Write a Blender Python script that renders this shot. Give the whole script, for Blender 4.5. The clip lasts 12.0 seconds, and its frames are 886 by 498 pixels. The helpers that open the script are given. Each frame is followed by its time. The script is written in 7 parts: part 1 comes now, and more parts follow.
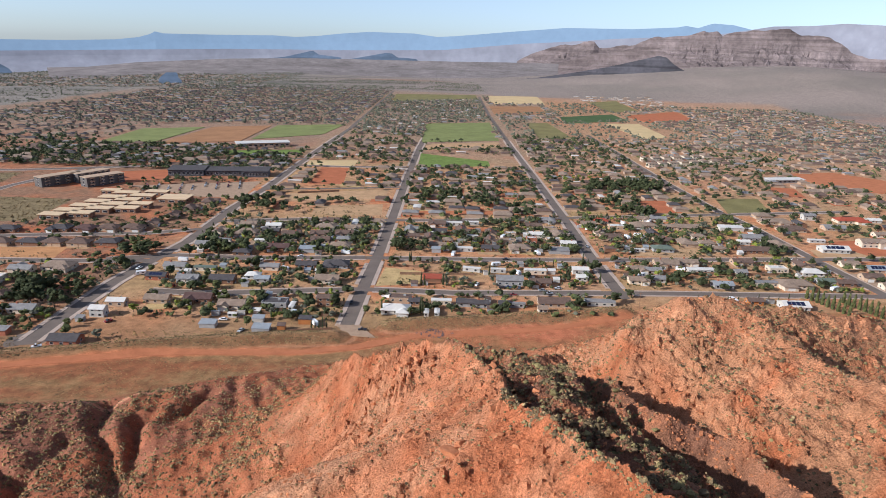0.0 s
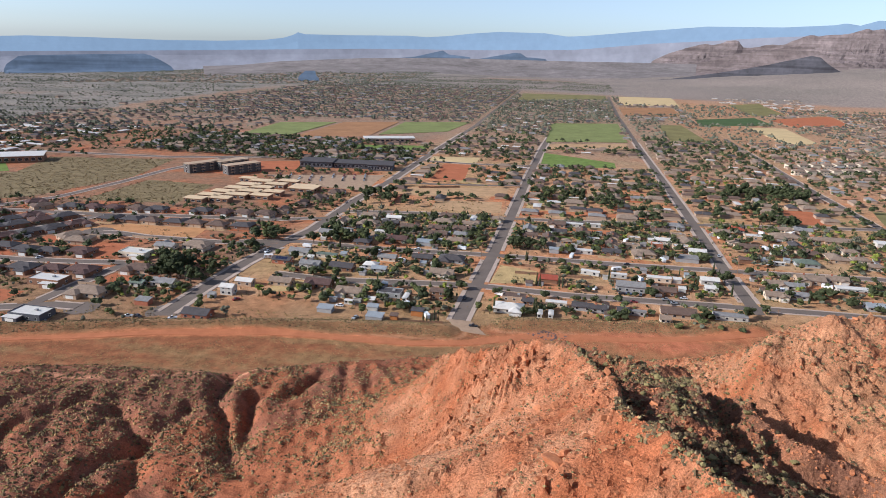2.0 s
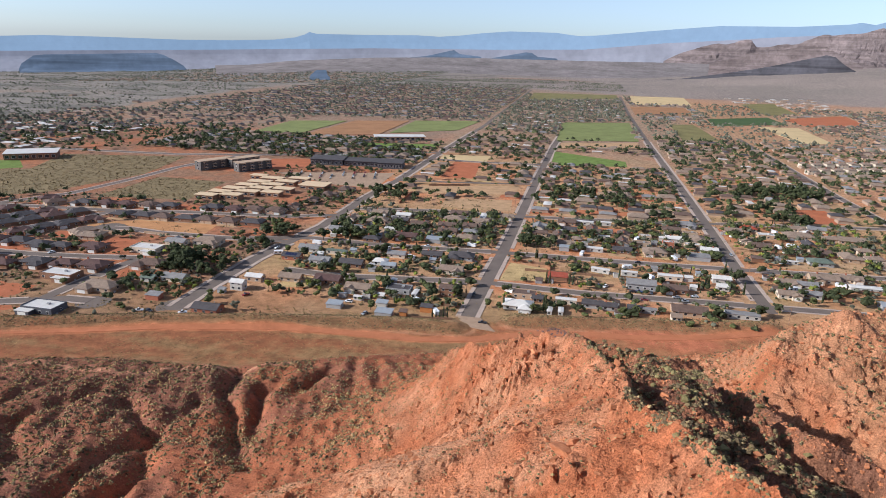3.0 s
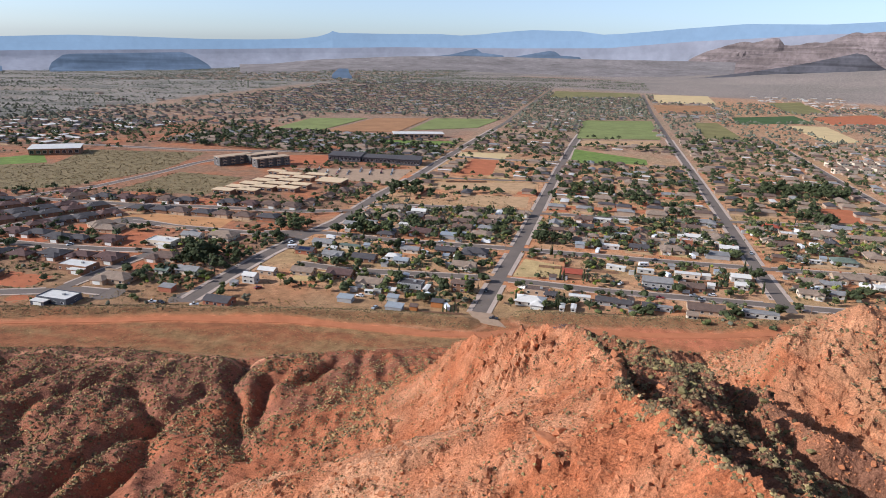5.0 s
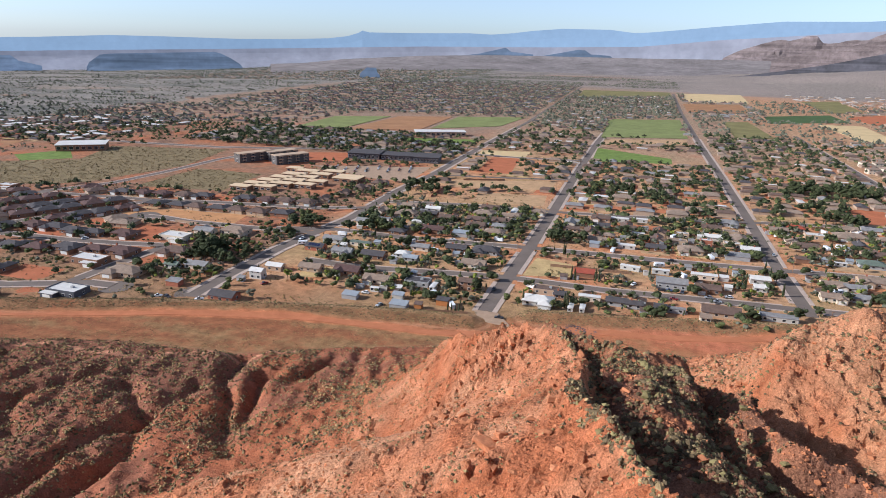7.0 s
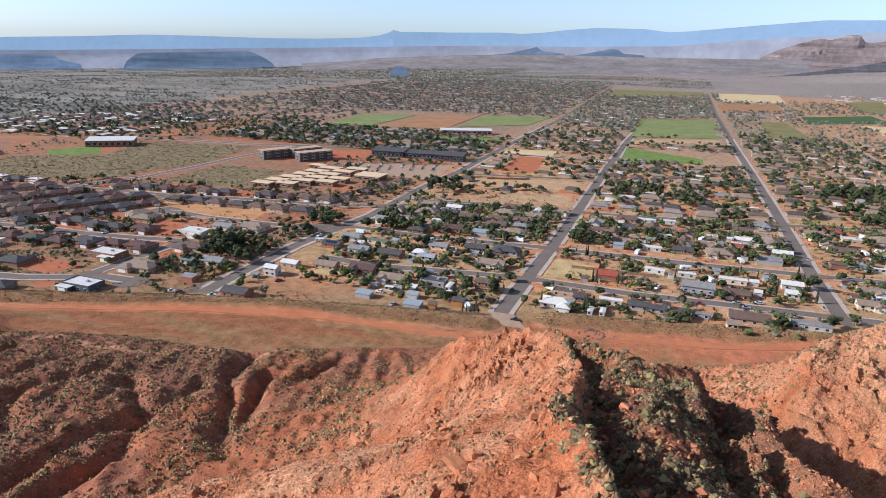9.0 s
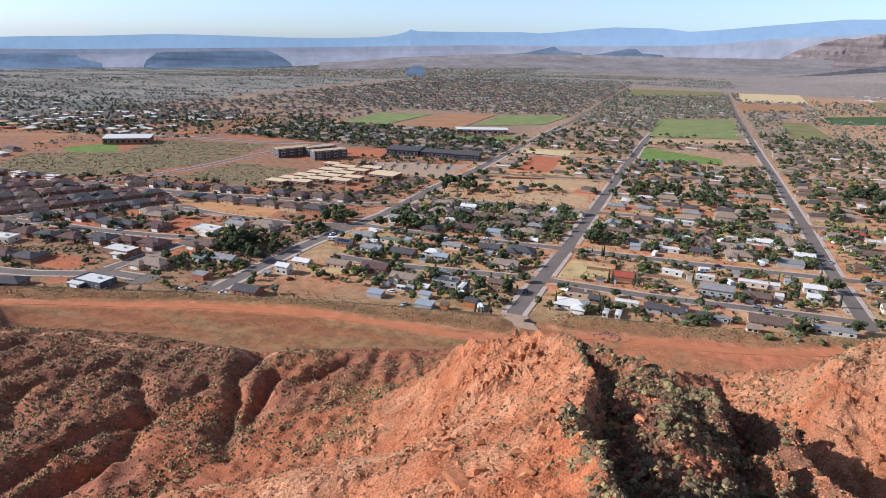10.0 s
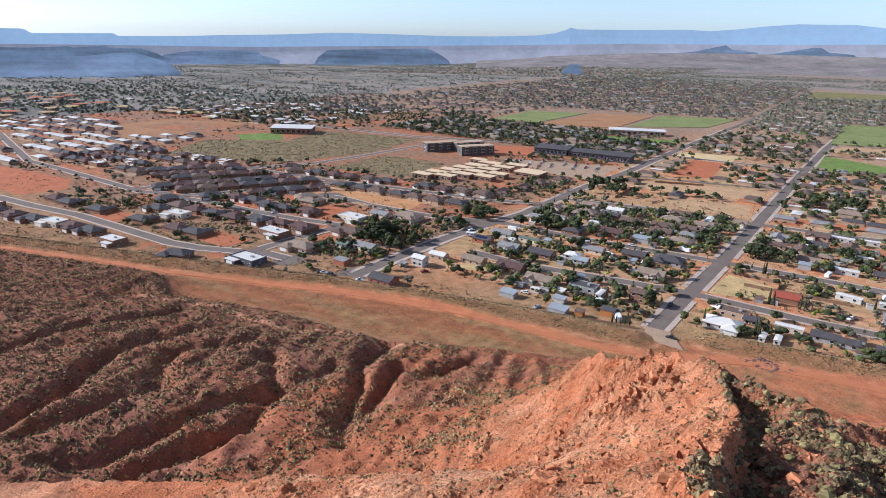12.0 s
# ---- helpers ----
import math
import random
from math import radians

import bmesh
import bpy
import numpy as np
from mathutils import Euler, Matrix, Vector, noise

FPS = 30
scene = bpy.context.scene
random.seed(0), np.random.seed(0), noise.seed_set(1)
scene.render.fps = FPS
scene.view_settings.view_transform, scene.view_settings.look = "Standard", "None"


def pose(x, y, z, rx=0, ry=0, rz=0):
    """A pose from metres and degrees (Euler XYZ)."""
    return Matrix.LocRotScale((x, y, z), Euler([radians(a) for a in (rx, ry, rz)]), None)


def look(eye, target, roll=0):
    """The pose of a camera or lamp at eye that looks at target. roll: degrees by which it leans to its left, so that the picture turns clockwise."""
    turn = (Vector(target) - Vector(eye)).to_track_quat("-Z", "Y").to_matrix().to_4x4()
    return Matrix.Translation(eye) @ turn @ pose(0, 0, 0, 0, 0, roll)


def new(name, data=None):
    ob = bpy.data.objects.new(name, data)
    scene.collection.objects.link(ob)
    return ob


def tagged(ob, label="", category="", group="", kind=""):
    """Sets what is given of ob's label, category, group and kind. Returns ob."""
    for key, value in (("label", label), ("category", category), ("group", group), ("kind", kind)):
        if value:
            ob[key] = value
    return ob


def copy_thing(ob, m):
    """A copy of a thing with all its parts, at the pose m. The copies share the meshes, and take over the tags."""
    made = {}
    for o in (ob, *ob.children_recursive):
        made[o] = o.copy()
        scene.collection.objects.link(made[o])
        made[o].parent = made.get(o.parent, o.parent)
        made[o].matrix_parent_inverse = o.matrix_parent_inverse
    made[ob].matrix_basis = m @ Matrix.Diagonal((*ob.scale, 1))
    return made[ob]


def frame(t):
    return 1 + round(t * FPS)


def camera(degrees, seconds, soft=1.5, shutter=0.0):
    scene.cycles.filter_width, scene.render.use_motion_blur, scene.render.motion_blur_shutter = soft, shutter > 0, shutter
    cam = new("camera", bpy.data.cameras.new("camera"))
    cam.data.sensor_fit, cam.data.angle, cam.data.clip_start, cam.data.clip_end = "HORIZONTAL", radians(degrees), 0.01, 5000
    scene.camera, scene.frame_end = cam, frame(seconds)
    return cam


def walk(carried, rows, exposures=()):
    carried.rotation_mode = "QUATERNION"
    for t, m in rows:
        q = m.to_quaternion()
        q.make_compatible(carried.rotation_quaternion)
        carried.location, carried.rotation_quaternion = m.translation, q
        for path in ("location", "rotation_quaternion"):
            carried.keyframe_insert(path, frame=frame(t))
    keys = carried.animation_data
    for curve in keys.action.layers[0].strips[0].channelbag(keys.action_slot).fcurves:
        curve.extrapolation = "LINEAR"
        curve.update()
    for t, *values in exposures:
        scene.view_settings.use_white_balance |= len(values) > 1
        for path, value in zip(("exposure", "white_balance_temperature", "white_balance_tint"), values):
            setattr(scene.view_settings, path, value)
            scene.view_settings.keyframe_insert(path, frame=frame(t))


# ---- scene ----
cam = camera(68.96, 12.0, soft=0.75)
PATH = [
    (0.0, look((5.77, -3.52, 145.34), (6.35, 91.98, 115.71), 1.94)),
    (0.5, look((5.95, -1.65, 144.69), (4.94, 93.83, 115.00), 1.91)),
    (1.0, look((5.96, 0.15, 143.77), (-6.50, 94.72, 113.73), 1.91)),
    (1.5, look((6.50, 2.01, 142.53), (-10.49, 95.83, 112.39), 1.90)),
    (2.0, look((6.54, 2.50, 141.47), (-11.01, 96.22, 111.32), 1.89)),
    (2.5, look((6.68, 2.71, 140.18), (-11.60, 96.28, 110.01), 1.89)),
    (3.0, look((6.84, 2.79, 139.34), (-12.23, 96.19, 109.13), 1.89)),
    (3.5, look((7.42, 3.16, 138.49), (-12.45, 96.39, 108.26), 1.85)),
    (5.5, look((13.99, 7.62, 135.57), (-9.28, 99.98, 105.09), 1.75)),
    (6.0, look((16.71, 9.48, 134.98), (-7.67, 101.53, 104.44), 1.70)),
    (6.5, look((19.48, 11.61, 134.23), (-5.97, 103.36, 103.67), 1.67)),
    (7.0, look((22.10, 14.21, 133.57), (-4.46, 105.64, 102.99), 1.61)),
    (9.0, look((26.13, 24.38, 130.62), (-4.68, 114.41, 99.90), 1.60)),
    (9.5, look((26.02, 27.04, 129.80), (-5.89, 116.67, 99.01), 1.62)),
    (10.0, look((25.92, 29.49, 129.02), (-7.15, 118.69, 98.19), 1.62)),
    (10.5, look((25.84, 31.78, 128.32), (-9.68, 119.98, 97.35), 1.58)),
    (11.0, look((25.69, 33.40, 127.97), (-20.81, 116.18, 96.59), 1.59)),
    (11.5, look((25.79, 36.70, 126.89), (-26.89, 115.61, 95.32), 1.53)),
    (12.0, look((25.47, 39.23, 126.02), (-27.20, 118.15, 94.46), 1.54)),
]
walk(cam, PATH, [(0.0, 0.42, 5850, 10), (6.5, 0.50, 5760, 10), (12.0, 0.60, 5560, 10)])

# ---- world and sun ----
SUN_DIR = Vector((-0.92, -0.37, 0.54)).normalized()
world = bpy.data.worlds.new("sky")
scene.world = world
world.use_nodes = True
wn = world.node_tree
sky = wn.nodes.new("ShaderNodeTexSky")
sky.sky_type, sky.sun_disc = "NISHITA", False
sky.sun_elevation = math.asin(SUN_DIR.z)
sky.sun_rotation = math.atan2(SUN_DIR.x, SUN_DIR.y) % (2 * math.pi)
sky.altitude, sky.air_density, sky.dust_density, sky.ozone_density = 1200, 0.85, 1.3, 4.0
wn.nodes["Background"].inputs["Strength"].default_value = 0.112
haze = wn.nodes.new("ShaderNodeHueSaturation")
haze.inputs["Saturation"].default_value = 0.64
wn.links.new(sky.outputs[0], haze.inputs["Color"])
wn.links.new(haze.outputs[0], wn.nodes["Background"].inputs["Color"])
sun = new("sun", bpy.data.lights.new("sun", "SUN"))
sun.data.energy, sun.data.angle, sun.data.color = 4.4, radians(0.53), (1.0, 0.94, 0.86)
sun.matrix_world = look(SUN_DIR * 100, (0, 0, 0))


# ---- materials ----
def material(name, color, rough=0.85, var=0.25, scale=0.4, fine=6.0, bump=0.0, metal=0.0, attr="", island=0.0, course=0.0, spec=0.25, speckle=0.0, haze_glow=0.0, stony=0.0, strata=0.0):
    """A surface with blotches at one scale and grain at a finer one."""
    m = bpy.data.materials.new(name)
    m.use_nodes = True
    nt = m.node_tree
    bsdf = nt.nodes["Principled BSDF"]
    bsdf.inputs["Roughness"].default_value, bsdf.inputs["Metallic"].default_value = rough, metal
    bsdf.inputs["Specular IOR Level"].default_value = spec
    pos = nt.nodes.new("ShaderNodeNewGeometry").outputs["Position"]

    def node(kind, **values):
        n = nt.nodes.new(kind)
        for key, value in values.items():
            n.inputs[key].default_value = value
        return n

    def grain(size, detail):
        n = node("ShaderNodeTexNoise", Scale=size, Detail=detail, Roughness=0.65)
        nt.links.new(pos, n.inputs["Vector"])
        return n.outputs["Fac"]

    def ranged(fac, lo, hi):
        r = node("ShaderNodeMapRange")
        r.inputs["From Min"].default_value, r.inputs["From Max"].default_value = 0.3, 0.7
        r.inputs["To Min"].default_value, r.inputs["To Max"].default_value = lo, hi
        nt.links.new(fac, r.inputs["Value"])
        return r.outputs["Result"]

    def times(a, b):
        n = nt.nodes.new("ShaderNodeMath")
        n.operation = "MULTIPLY"
        nt.links.new(a, n.inputs[0])
        nt.links.new(b, n.inputs[1])
        return n.outputs[0]

    small = grain(fine, 5.0)
    gain = times(ranged(grain(scale, 4.0), 1 - var, 1 + var), ranged(small, 1 - var * 0.7, 1 + var * 0.7))
    if speckle:
        gain = times(gain, ranged(grain(speckle, 3.0), 0.58, 1.42))
    if strata:
        flat = nt.nodes.new("ShaderNodeVectorMath")
        flat.operation, flat.inputs[1].default_value = "MULTIPLY", (0.0012, 0.0012, strata)
        nt.links.new(pos, flat.inputs[0])
        beds = node("ShaderNodeTexNoise", Scale=1.0, Detail=3.0, Roughness=0.6)
        nt.links.new(flat.outputs[0], beds.inputs["Vector"])
        gain = times(gain, ranged(beds.outputs["Fac"], 0.62, 1.38))
    if island:
        geo = nt.nodes.new("ShaderNodeNewGeometry")
        r = node("ShaderNodeMapRange")
        r.inputs["To Min"].default_value, r.inputs["To Max"].default_value = 1 - island, 1 + island
        nt.links.new(geo.outputs["Random Per Island"], r.inputs["Value"])
        gain = times(gain, r.outputs["Result"])
    if attr:
        a = nt.nodes.new("ShaderNodeAttribute")
        a.attribute_name = attr
        base = a.outputs["Color"]
    else:
        rgb = nt.nodes.new("ShaderNodeRGB")
        rgb.outputs[0].default_value = (*color, 1)
        base = rgb.outputs[0]
    mul = nt.nodes.new("ShaderNodeVectorMath")
    mul.operation = "SCALE"
    nt.links.new(base, mul.inputs[0])
    nt.links.new(gain, mul.inputs["Scale"])
    nt.links.new(mul.outputs[0], bsdf.inputs["Base Color"])
    # the base colour also emits, for haze on the far ranges
    if haze_glow:
        nt.links.new(mul.outputs[0], bsdf.inputs["Emission Color"])
        bsdf.inputs["Emission Strength"].default_value = haze_glow
    height = small
    if course:
        wave = node("ShaderNodeTexWave", Scale=course, Distortion=0.6, Detail=1.0)
        wave.bands_direction = "DIAGONAL"
        nt.links.new(pos, wave.inputs["Vector"])
        height = wave.outputs["Fac"]
    if stony:
        cellsize = node("ShaderNodeTexVoronoi", Scale=stony)
        nt.links.new(pos, cellsize.inputs["Vector"])
        add = nt.nodes.new("ShaderNodeMath")
        add.operation = "SUBTRACT"
        nt.links.new(height, add.inputs[0])
        less = nt.nodes.new("ShaderNodeMath")
        less.operation, less.inputs[1].default_value = "MULTIPLY", 0.45
        nt.links.new(cellsize.outputs["Distance"], less.inputs[0])
        nt.links.new(less.outputs[0], add.inputs[1])
        height = add.outputs[0]
    if bump:
        b = node("ShaderNodeBump", Strength=0.7, Distance=bump)
        nt.links.new(height, b.inputs["Height"])
        if attr:
            nt.links.new(a.outputs["Alpha"], b.inputs["Strength"])
        nt.links.new(b.outputs[0], bsdf.inputs["Normal"])
    return m


M = {
    "ground": material("desert_soil", (0.4, 0.2, 0.1), 0.95, 0.32, 0.16, 1.9, 0.6, attr="tint", spec=0.1, speckle=4.2, stony=1.5),
    "asphalt": material("asphalt", (0.160, 0.124, 0.102), 0.9, 0.14, 0.08, 1.5, 0.01),
    "concrete": material("concrete", (0.44, 0.335, 0.27), 0.9, 0.12, 0.15, 2.0),
    "red_dirt": material("red_dirt", (0.40, 0.135, 0.065), 0.95, 0.16, 0.1, 1.4, 0.08, spec=0.1),
    "tan_dirt": material("tan_dirt", (0.44, 0.275, 0.15), 0.95, 0.2, 0.12, 1.5, 0.06, spec=0.1),
    "orange_dirt": material("orange_dirt", (0.43, 0.158, 0.074), 0.95, 0.14, 0.12, 1.5, 0.05, spec=0.1),
    "orange_tan": material("orange_tan_soil", (0.47, 0.235, 0.105), 0.95, 0.16, 0.1, 1.4, 0.05, spec=0.1),
    "gravel": material("gravel", (0.36, 0.245, 0.165), 0.95, 0.18, 0.2, 4.0, 0.05, spec=0.1),
    "dry_grass": material("dry_grass", (0.46, 0.32, 0.15), 0.95, 0.25, 0.12, 1.2, 0.1, spec=0.1),
    "lawn": material("lawn", (0.155, 0.205, 0.052), 0.9, 0.25, 0.1, 1.5, 0.05, spec=0.1),
    "crop_green": material("crop_green", (0.20, 0.215, 0.078), 0.9, 0.18, 0.03, 0.5, 0.1, spec=0.1),
    "crop_dark": material("crop_dark", (0.07, 0.105, 0.04), 0.9, 0.2, 0.03, 0.5, 0.1, spec=0.1),
    "crop_olive": material("crop_olive", (0.20, 0.17, 0.07), 0.9, 0.2, 0.03, 0.5, 0.1, spec=0.1),
    "wheat": material("wheat", (0.55, 0.40, 0.21), 0.9, 0.12, 0.03, 0.5, 0.1, spec=0.1),
    "plough": material("ploughed_soil", (0.33, 0.17, 0.085), 0.95, 0.18, 0.03, 0.5, 0.1, spec=0.1),
    "roof_brown": material("brown_shingle", (0.135, 0.088, 0.068), 0.9, 0.2, 0.5, 5.0, 0.03, course=2.2),
    "roof_dark": material("dark_shingle", (0.078, 0.068, 0.068), 0.9, 0.2, 0.5, 5.0, 0.03, course=2.2),
    "roof_maroon": material("maroon_shingle", (0.105, 0.06, 0.052), 0.9, 0.2, 0.5, 5.0, 0.03, course=2.2),
    "roof_tan": material("tan_shingle", (0.25, 0.180, 0.132), 0.9, 0.18, 0.5, 5.0, 0.03, course=2.2),
    "roof_grey": material("grey_shingle", (0.23, 0.215, 0.205), 0.85, 0.18, 0.5, 5.0, 0.03, course=2.2),
    "roof_green": material("green_metal", (0.13, 0.155, 0.12), 0.6, 0.15, 0.5, 3.0, 0.02, course=1.6),
    "roof_blue": material("blue_grey_metal", (0.36, 0.375, 0.385), 0.45, 0.12, 0.4, 3.0, 0.02, 0.3, course=1.6),
    "roof_white": material("white_metal", (0.60, 0.56, 0.51), 0.5, 0.08, 0.4, 3.0, 0.015, course=1.6),
    "roof_red": material("red_metal", (0.34, 0.075, 0.04), 0.6, 0.15, 0.4, 3.0, 0.02, course=1.6),
    "wall_tan": material("tan_stucco", (0.44, 0.31, 0.21), 0.95, 0.1, 0.5, 6.0),
    "wall_cream": material("cream_stucco", (0.60, 0.50, 0.38), 0.95, 0.08, 0.5, 6.0),
    "wall_white": material("white_siding", (0.50, 0.47, 0.42), 0.8, 0.07, 0.5, 6.0),
    "wall_brown": material("brown_siding", (0.24, 0.125, 0.075), 0.9, 0.15, 0.5, 6.0),
    "wall_orange": material("orange_brown_boards", (0.40, 0.155, 0.05), 0.9, 0.15, 0.5, 6.0),
    "wall_grey": material("grey_siding", (0.34, 0.33, 0.32), 0.9, 0.1, 0.5, 6.0),
    "wall_brick": material("red_brick", (0.36, 0.13, 0.075), 0.9, 0.15, 0.5, 6.0),
    "wall_slate": material("slate_grey_render", (0.125, 0.11, 0.10), 0.9, 0.1, 0.3, 4.0),
    "wall_dark": material("charcoal_panels", (0.085, 0.085, 0.095), 0.7, 0.12, 0.3, 4.0),
    "trim": material("white_trim", (0.70, 0.68, 0.63), 0.7, 0.05, 0.5, 6.0),
    "glass": material("window_glass", (0.025, 0.028, 0.035), 0.08, 0.1, 0.5, 3.0, spec=0.6),
    "solar": material("solar_panel", (0.015, 0.02, 0.05), 0.2, 0.1, 0.5, 3.0, spec=0.5),
    "wood": material("weathered_wood", (0.27, 0.16, 0.10), 0.9, 0.25, 0.6, 6.0),
    "bark": material("bark", (0.12, 0.085, 0.06), 0.95, 0.25, 1.0, 8.0),
    "leaf_dark": material("dark_foliage", (0.052, 0.060, 0.027), 0.8, 0.35, 0.35, 1.5, island=0.4, spec=0.1),
    "leaf_mid": material("green_foliage", (0.090, 0.098, 0.037), 0.8, 0.35, 0.35, 1.5, island=0.4, spec=0.1),
    "leaf_lime": material("yellow_green_foliage", (0.175, 0.190, 0.036), 0.8, 0.3, 0.35, 1.5, island=0.35, spec=0.1),
    # leaves of the grey desert trees, also standing in for haze on far trees
    "leaf_grey": material("grey_green_foliage", (0.118, 0.116, 0.080), 0.85, 0.3, 0.35, 1.5, island=0.4, spec=0.1),
    "brush_straw": material("straw_tufts", (0.34, 0.215, 0.09), 0.9, 0.3, 0.3, 2.0, island=0.35, spec=0.1),
    "brush_olive": material("olive_brush", (0.275, 0.192, 0.094), 0.9, 0.3, 0.3, 2.0, island=0.4, spec=0.1),
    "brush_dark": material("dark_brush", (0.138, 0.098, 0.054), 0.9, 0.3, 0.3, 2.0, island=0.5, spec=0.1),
    "brush_green": material("green_brush", (0.205, 0.165, 0.072), 0.9, 0.3, 0.3, 2.0, island=0.45, spec=0.1),
    "scrub": material("desert_scrub", (0.215, 0.160, 0.085), 0.95, 0.3, 0.12, 0.6, 0.2, spec=0.1),
    "sandstone": material("red_sandstone", (0.43, 0.168, 0.078), 0.95, 0.2, 0.35, 2.5, 0.12, island=0.25, spec=0.1),
    "basalt": material("dark_rubble", (0.13, 0.09, 0.085), 0.95, 0.25, 0.5, 3.0, 0.1, island=0.4, spec=0.1),
    "tyre": material("tyre_rubber", (0.02, 0.02, 0.02), 0.9, 0.1),
    "paint_white": material("white_paint", (0.75, 0.75, 0.74), 0.3, 0.05, spec=0.5),
    "paint_silver": material("silver_paint", (0.42, 0.44, 0.46), 0.3, 0.05, metal=0.4, spec=0.5),
    "paint_black": material("black_paint", (0.02, 0.02, 0.025), 0.3, 0.05, spec=0.5),
    "paint_red": material("dark_red_paint", (0.22, 0.025, 0.025), 0.3, 0.05, spec=0.5),
    "paint_blue": material("blue_paint", (0.05, 0.10, 0.22), 0.3, 0.05, spec=0.5),
}


# ---- helpers for shapes ----
def mesh(name, verts, faces, mats, index=None, smooth=False):
    me = bpy.data.meshes.new(name)
    me.from_pydata(verts if isinstance(verts, list) else verts.tolist(), [], faces if isinstance(faces, list) else faces.tolist())
    for m in mats if isinstance(mats, (list, tuple)) else (mats,):
        me.materials.append(M[m] if isinstance(m, str) else m)
    if index is not None:
        me.polygons.foreach_set("material_index", index)
    if smooth:
        me.polygons.foreach_set("use_smooth", [True] * len(me.polygons))
    me.update()
    return me


class Shape:
    """Collects boxes, prisms and tubes into one mesh."""

    def __init__(self):
        self.v, self.f, self.mi = [], [], []

    def add(self, verts, faces, mi=0):
        k = len(self.v)
        self.v += [tuple(p) for p in verts]
        self.f += [tuple(i + k for i in q) for q in faces]
        self.mi += [mi] * len(faces)
        return self

    def box(self, x0, y0, z0, x1, y1, z1, mi=0):
        return self.add([(x0, y0, z0), (x1, y0, z0), (x1, y1, z0), (x0, y1, z0), (x0, y0, z1), (x1, y0, z1), (x1, y1, z1), (x0, y1, z1)],
                        [(3, 2, 1, 0), (4, 5, 6, 7), (0, 1, 5, 4), (1, 2, 6, 5), (2, 3, 7, 6), (3, 0, 4, 7)], mi)

    def slab(self, quad, thick, mi=0):
        """A plate of some thickness under a quad."""
        low = [(x, y, z - thick) for x, y, z in quad]
        n = len(quad)
        sides = [(i, i + n, (i + 1) % n + n, (i + 1) % n) for i in range(n)]
        return self.add(list(quad) + low, [tuple(range(n)), tuple(range(2 * n - 1, n - 1, -1)), *sides], mi)

    def tube(self, points, radii, sides=6, mi=0):
        k = len(self.v)
        for (x, y, z), r in zip(points, radii):
            for i in range(sides):
                a = 2 * math.pi * i / sides
                self.v.append((x + r * math.cos(a), y + r * math.sin(a), z))
        for j in range(len(points) - 1):
            for i in range(sides):
                a, b = k + j * sides + i, k + j * sides + (i + 1) % sides
                self.f.append((a, b, b + sides, a + sides))
                self.mi.append(mi)
        self.f.append(tuple(k + (len(points) - 1) * sides + i for i in range(sides)))
        self.mi.append(mi)
        return self

    def wheel(self, x, y, z, r, half, sides=12, mi=0):
        """A disc that stands upright across y."""
        k = len(self.v)
        for s in (-half, half):
            for i in range(sides):
                a = 2 * math.pi * i / sides
                self.v.append((x + r * math.cos(a), y + s, z + r * math.sin(a)))
        for i in range(sides):
            a, b = k + i, k + (i + 1) % sides
            self.f.append((a, b, b + sides, a + sides))
            self.mi.append(mi)
        self.f += [tuple(range(k + sides - 1, k - 1, -1)), tuple(range(k + sides, k + 2 * sides))]
        self.mi += [mi, mi]
        return self

    def mesh(self, name, mats, smooth=False):
        return mesh(name, self.v, self.f, mats, self.mi, smooth)


def part(name, shape, mats, parent, label="", smooth=False):
    ob = new(name, shape.mesh(name, mats, smooth) if isinstance(shape, Shape) else shape)
    ob.parent = parent
    return tagged(ob, label)


def thing(name, x, y, z, turn, label, category, group=""):
    ob = new(name)
    ob.empty_display_size = 0.5
    ob.matrix_world = pose(x, y, z, 0, 0, turn)
    return tagged(ob, label, category, group)


rng = np.random.RandomState(7)
PERM = np.random.RandomState(3).permutation(512)


def perlin(x, y):
    """Smooth noise from about -0.7 to 0.7 over arrays."""
    xi, yi = np.floor(x).astype(int), np.floor(y).astype(int)
    xf, yf = x - xi, y - yi
    u, v = xf * xf * xf * (xf * (xf * 6 - 15) + 10), yf * yf * yf * (yf * (yf * 6 - 15) + 10)

    def corner(i, j, dx, dy):
        a = PERM[(PERM[(xi + i) & 511] + yi + j) & 511] * (2 * math.pi / 512)
        return np.cos(a) * dx + np.sin(a) * dy

    low = corner(0, 0, xf, yf) * (1 - u) + corner(1, 0, xf - 1, yf) * u
    high = corner(0, 1, xf, yf - 1) * (1 - u) + corner(1, 1, xf - 1, yf - 1) * u
    return low * (1 - v) + high * v


def fractal(x, y, octaves=4, ridged=False):
    total, gain = 0 * x, 1.0
    for k in range(octaves):
        n = perlin(x * 2**k + 17.3 * k, y * 2**k - 9.1 * k)
        total = total + gain * ((0.5 - np.abs(n)) if ridged else n)
        gain *= 0.5
    return total


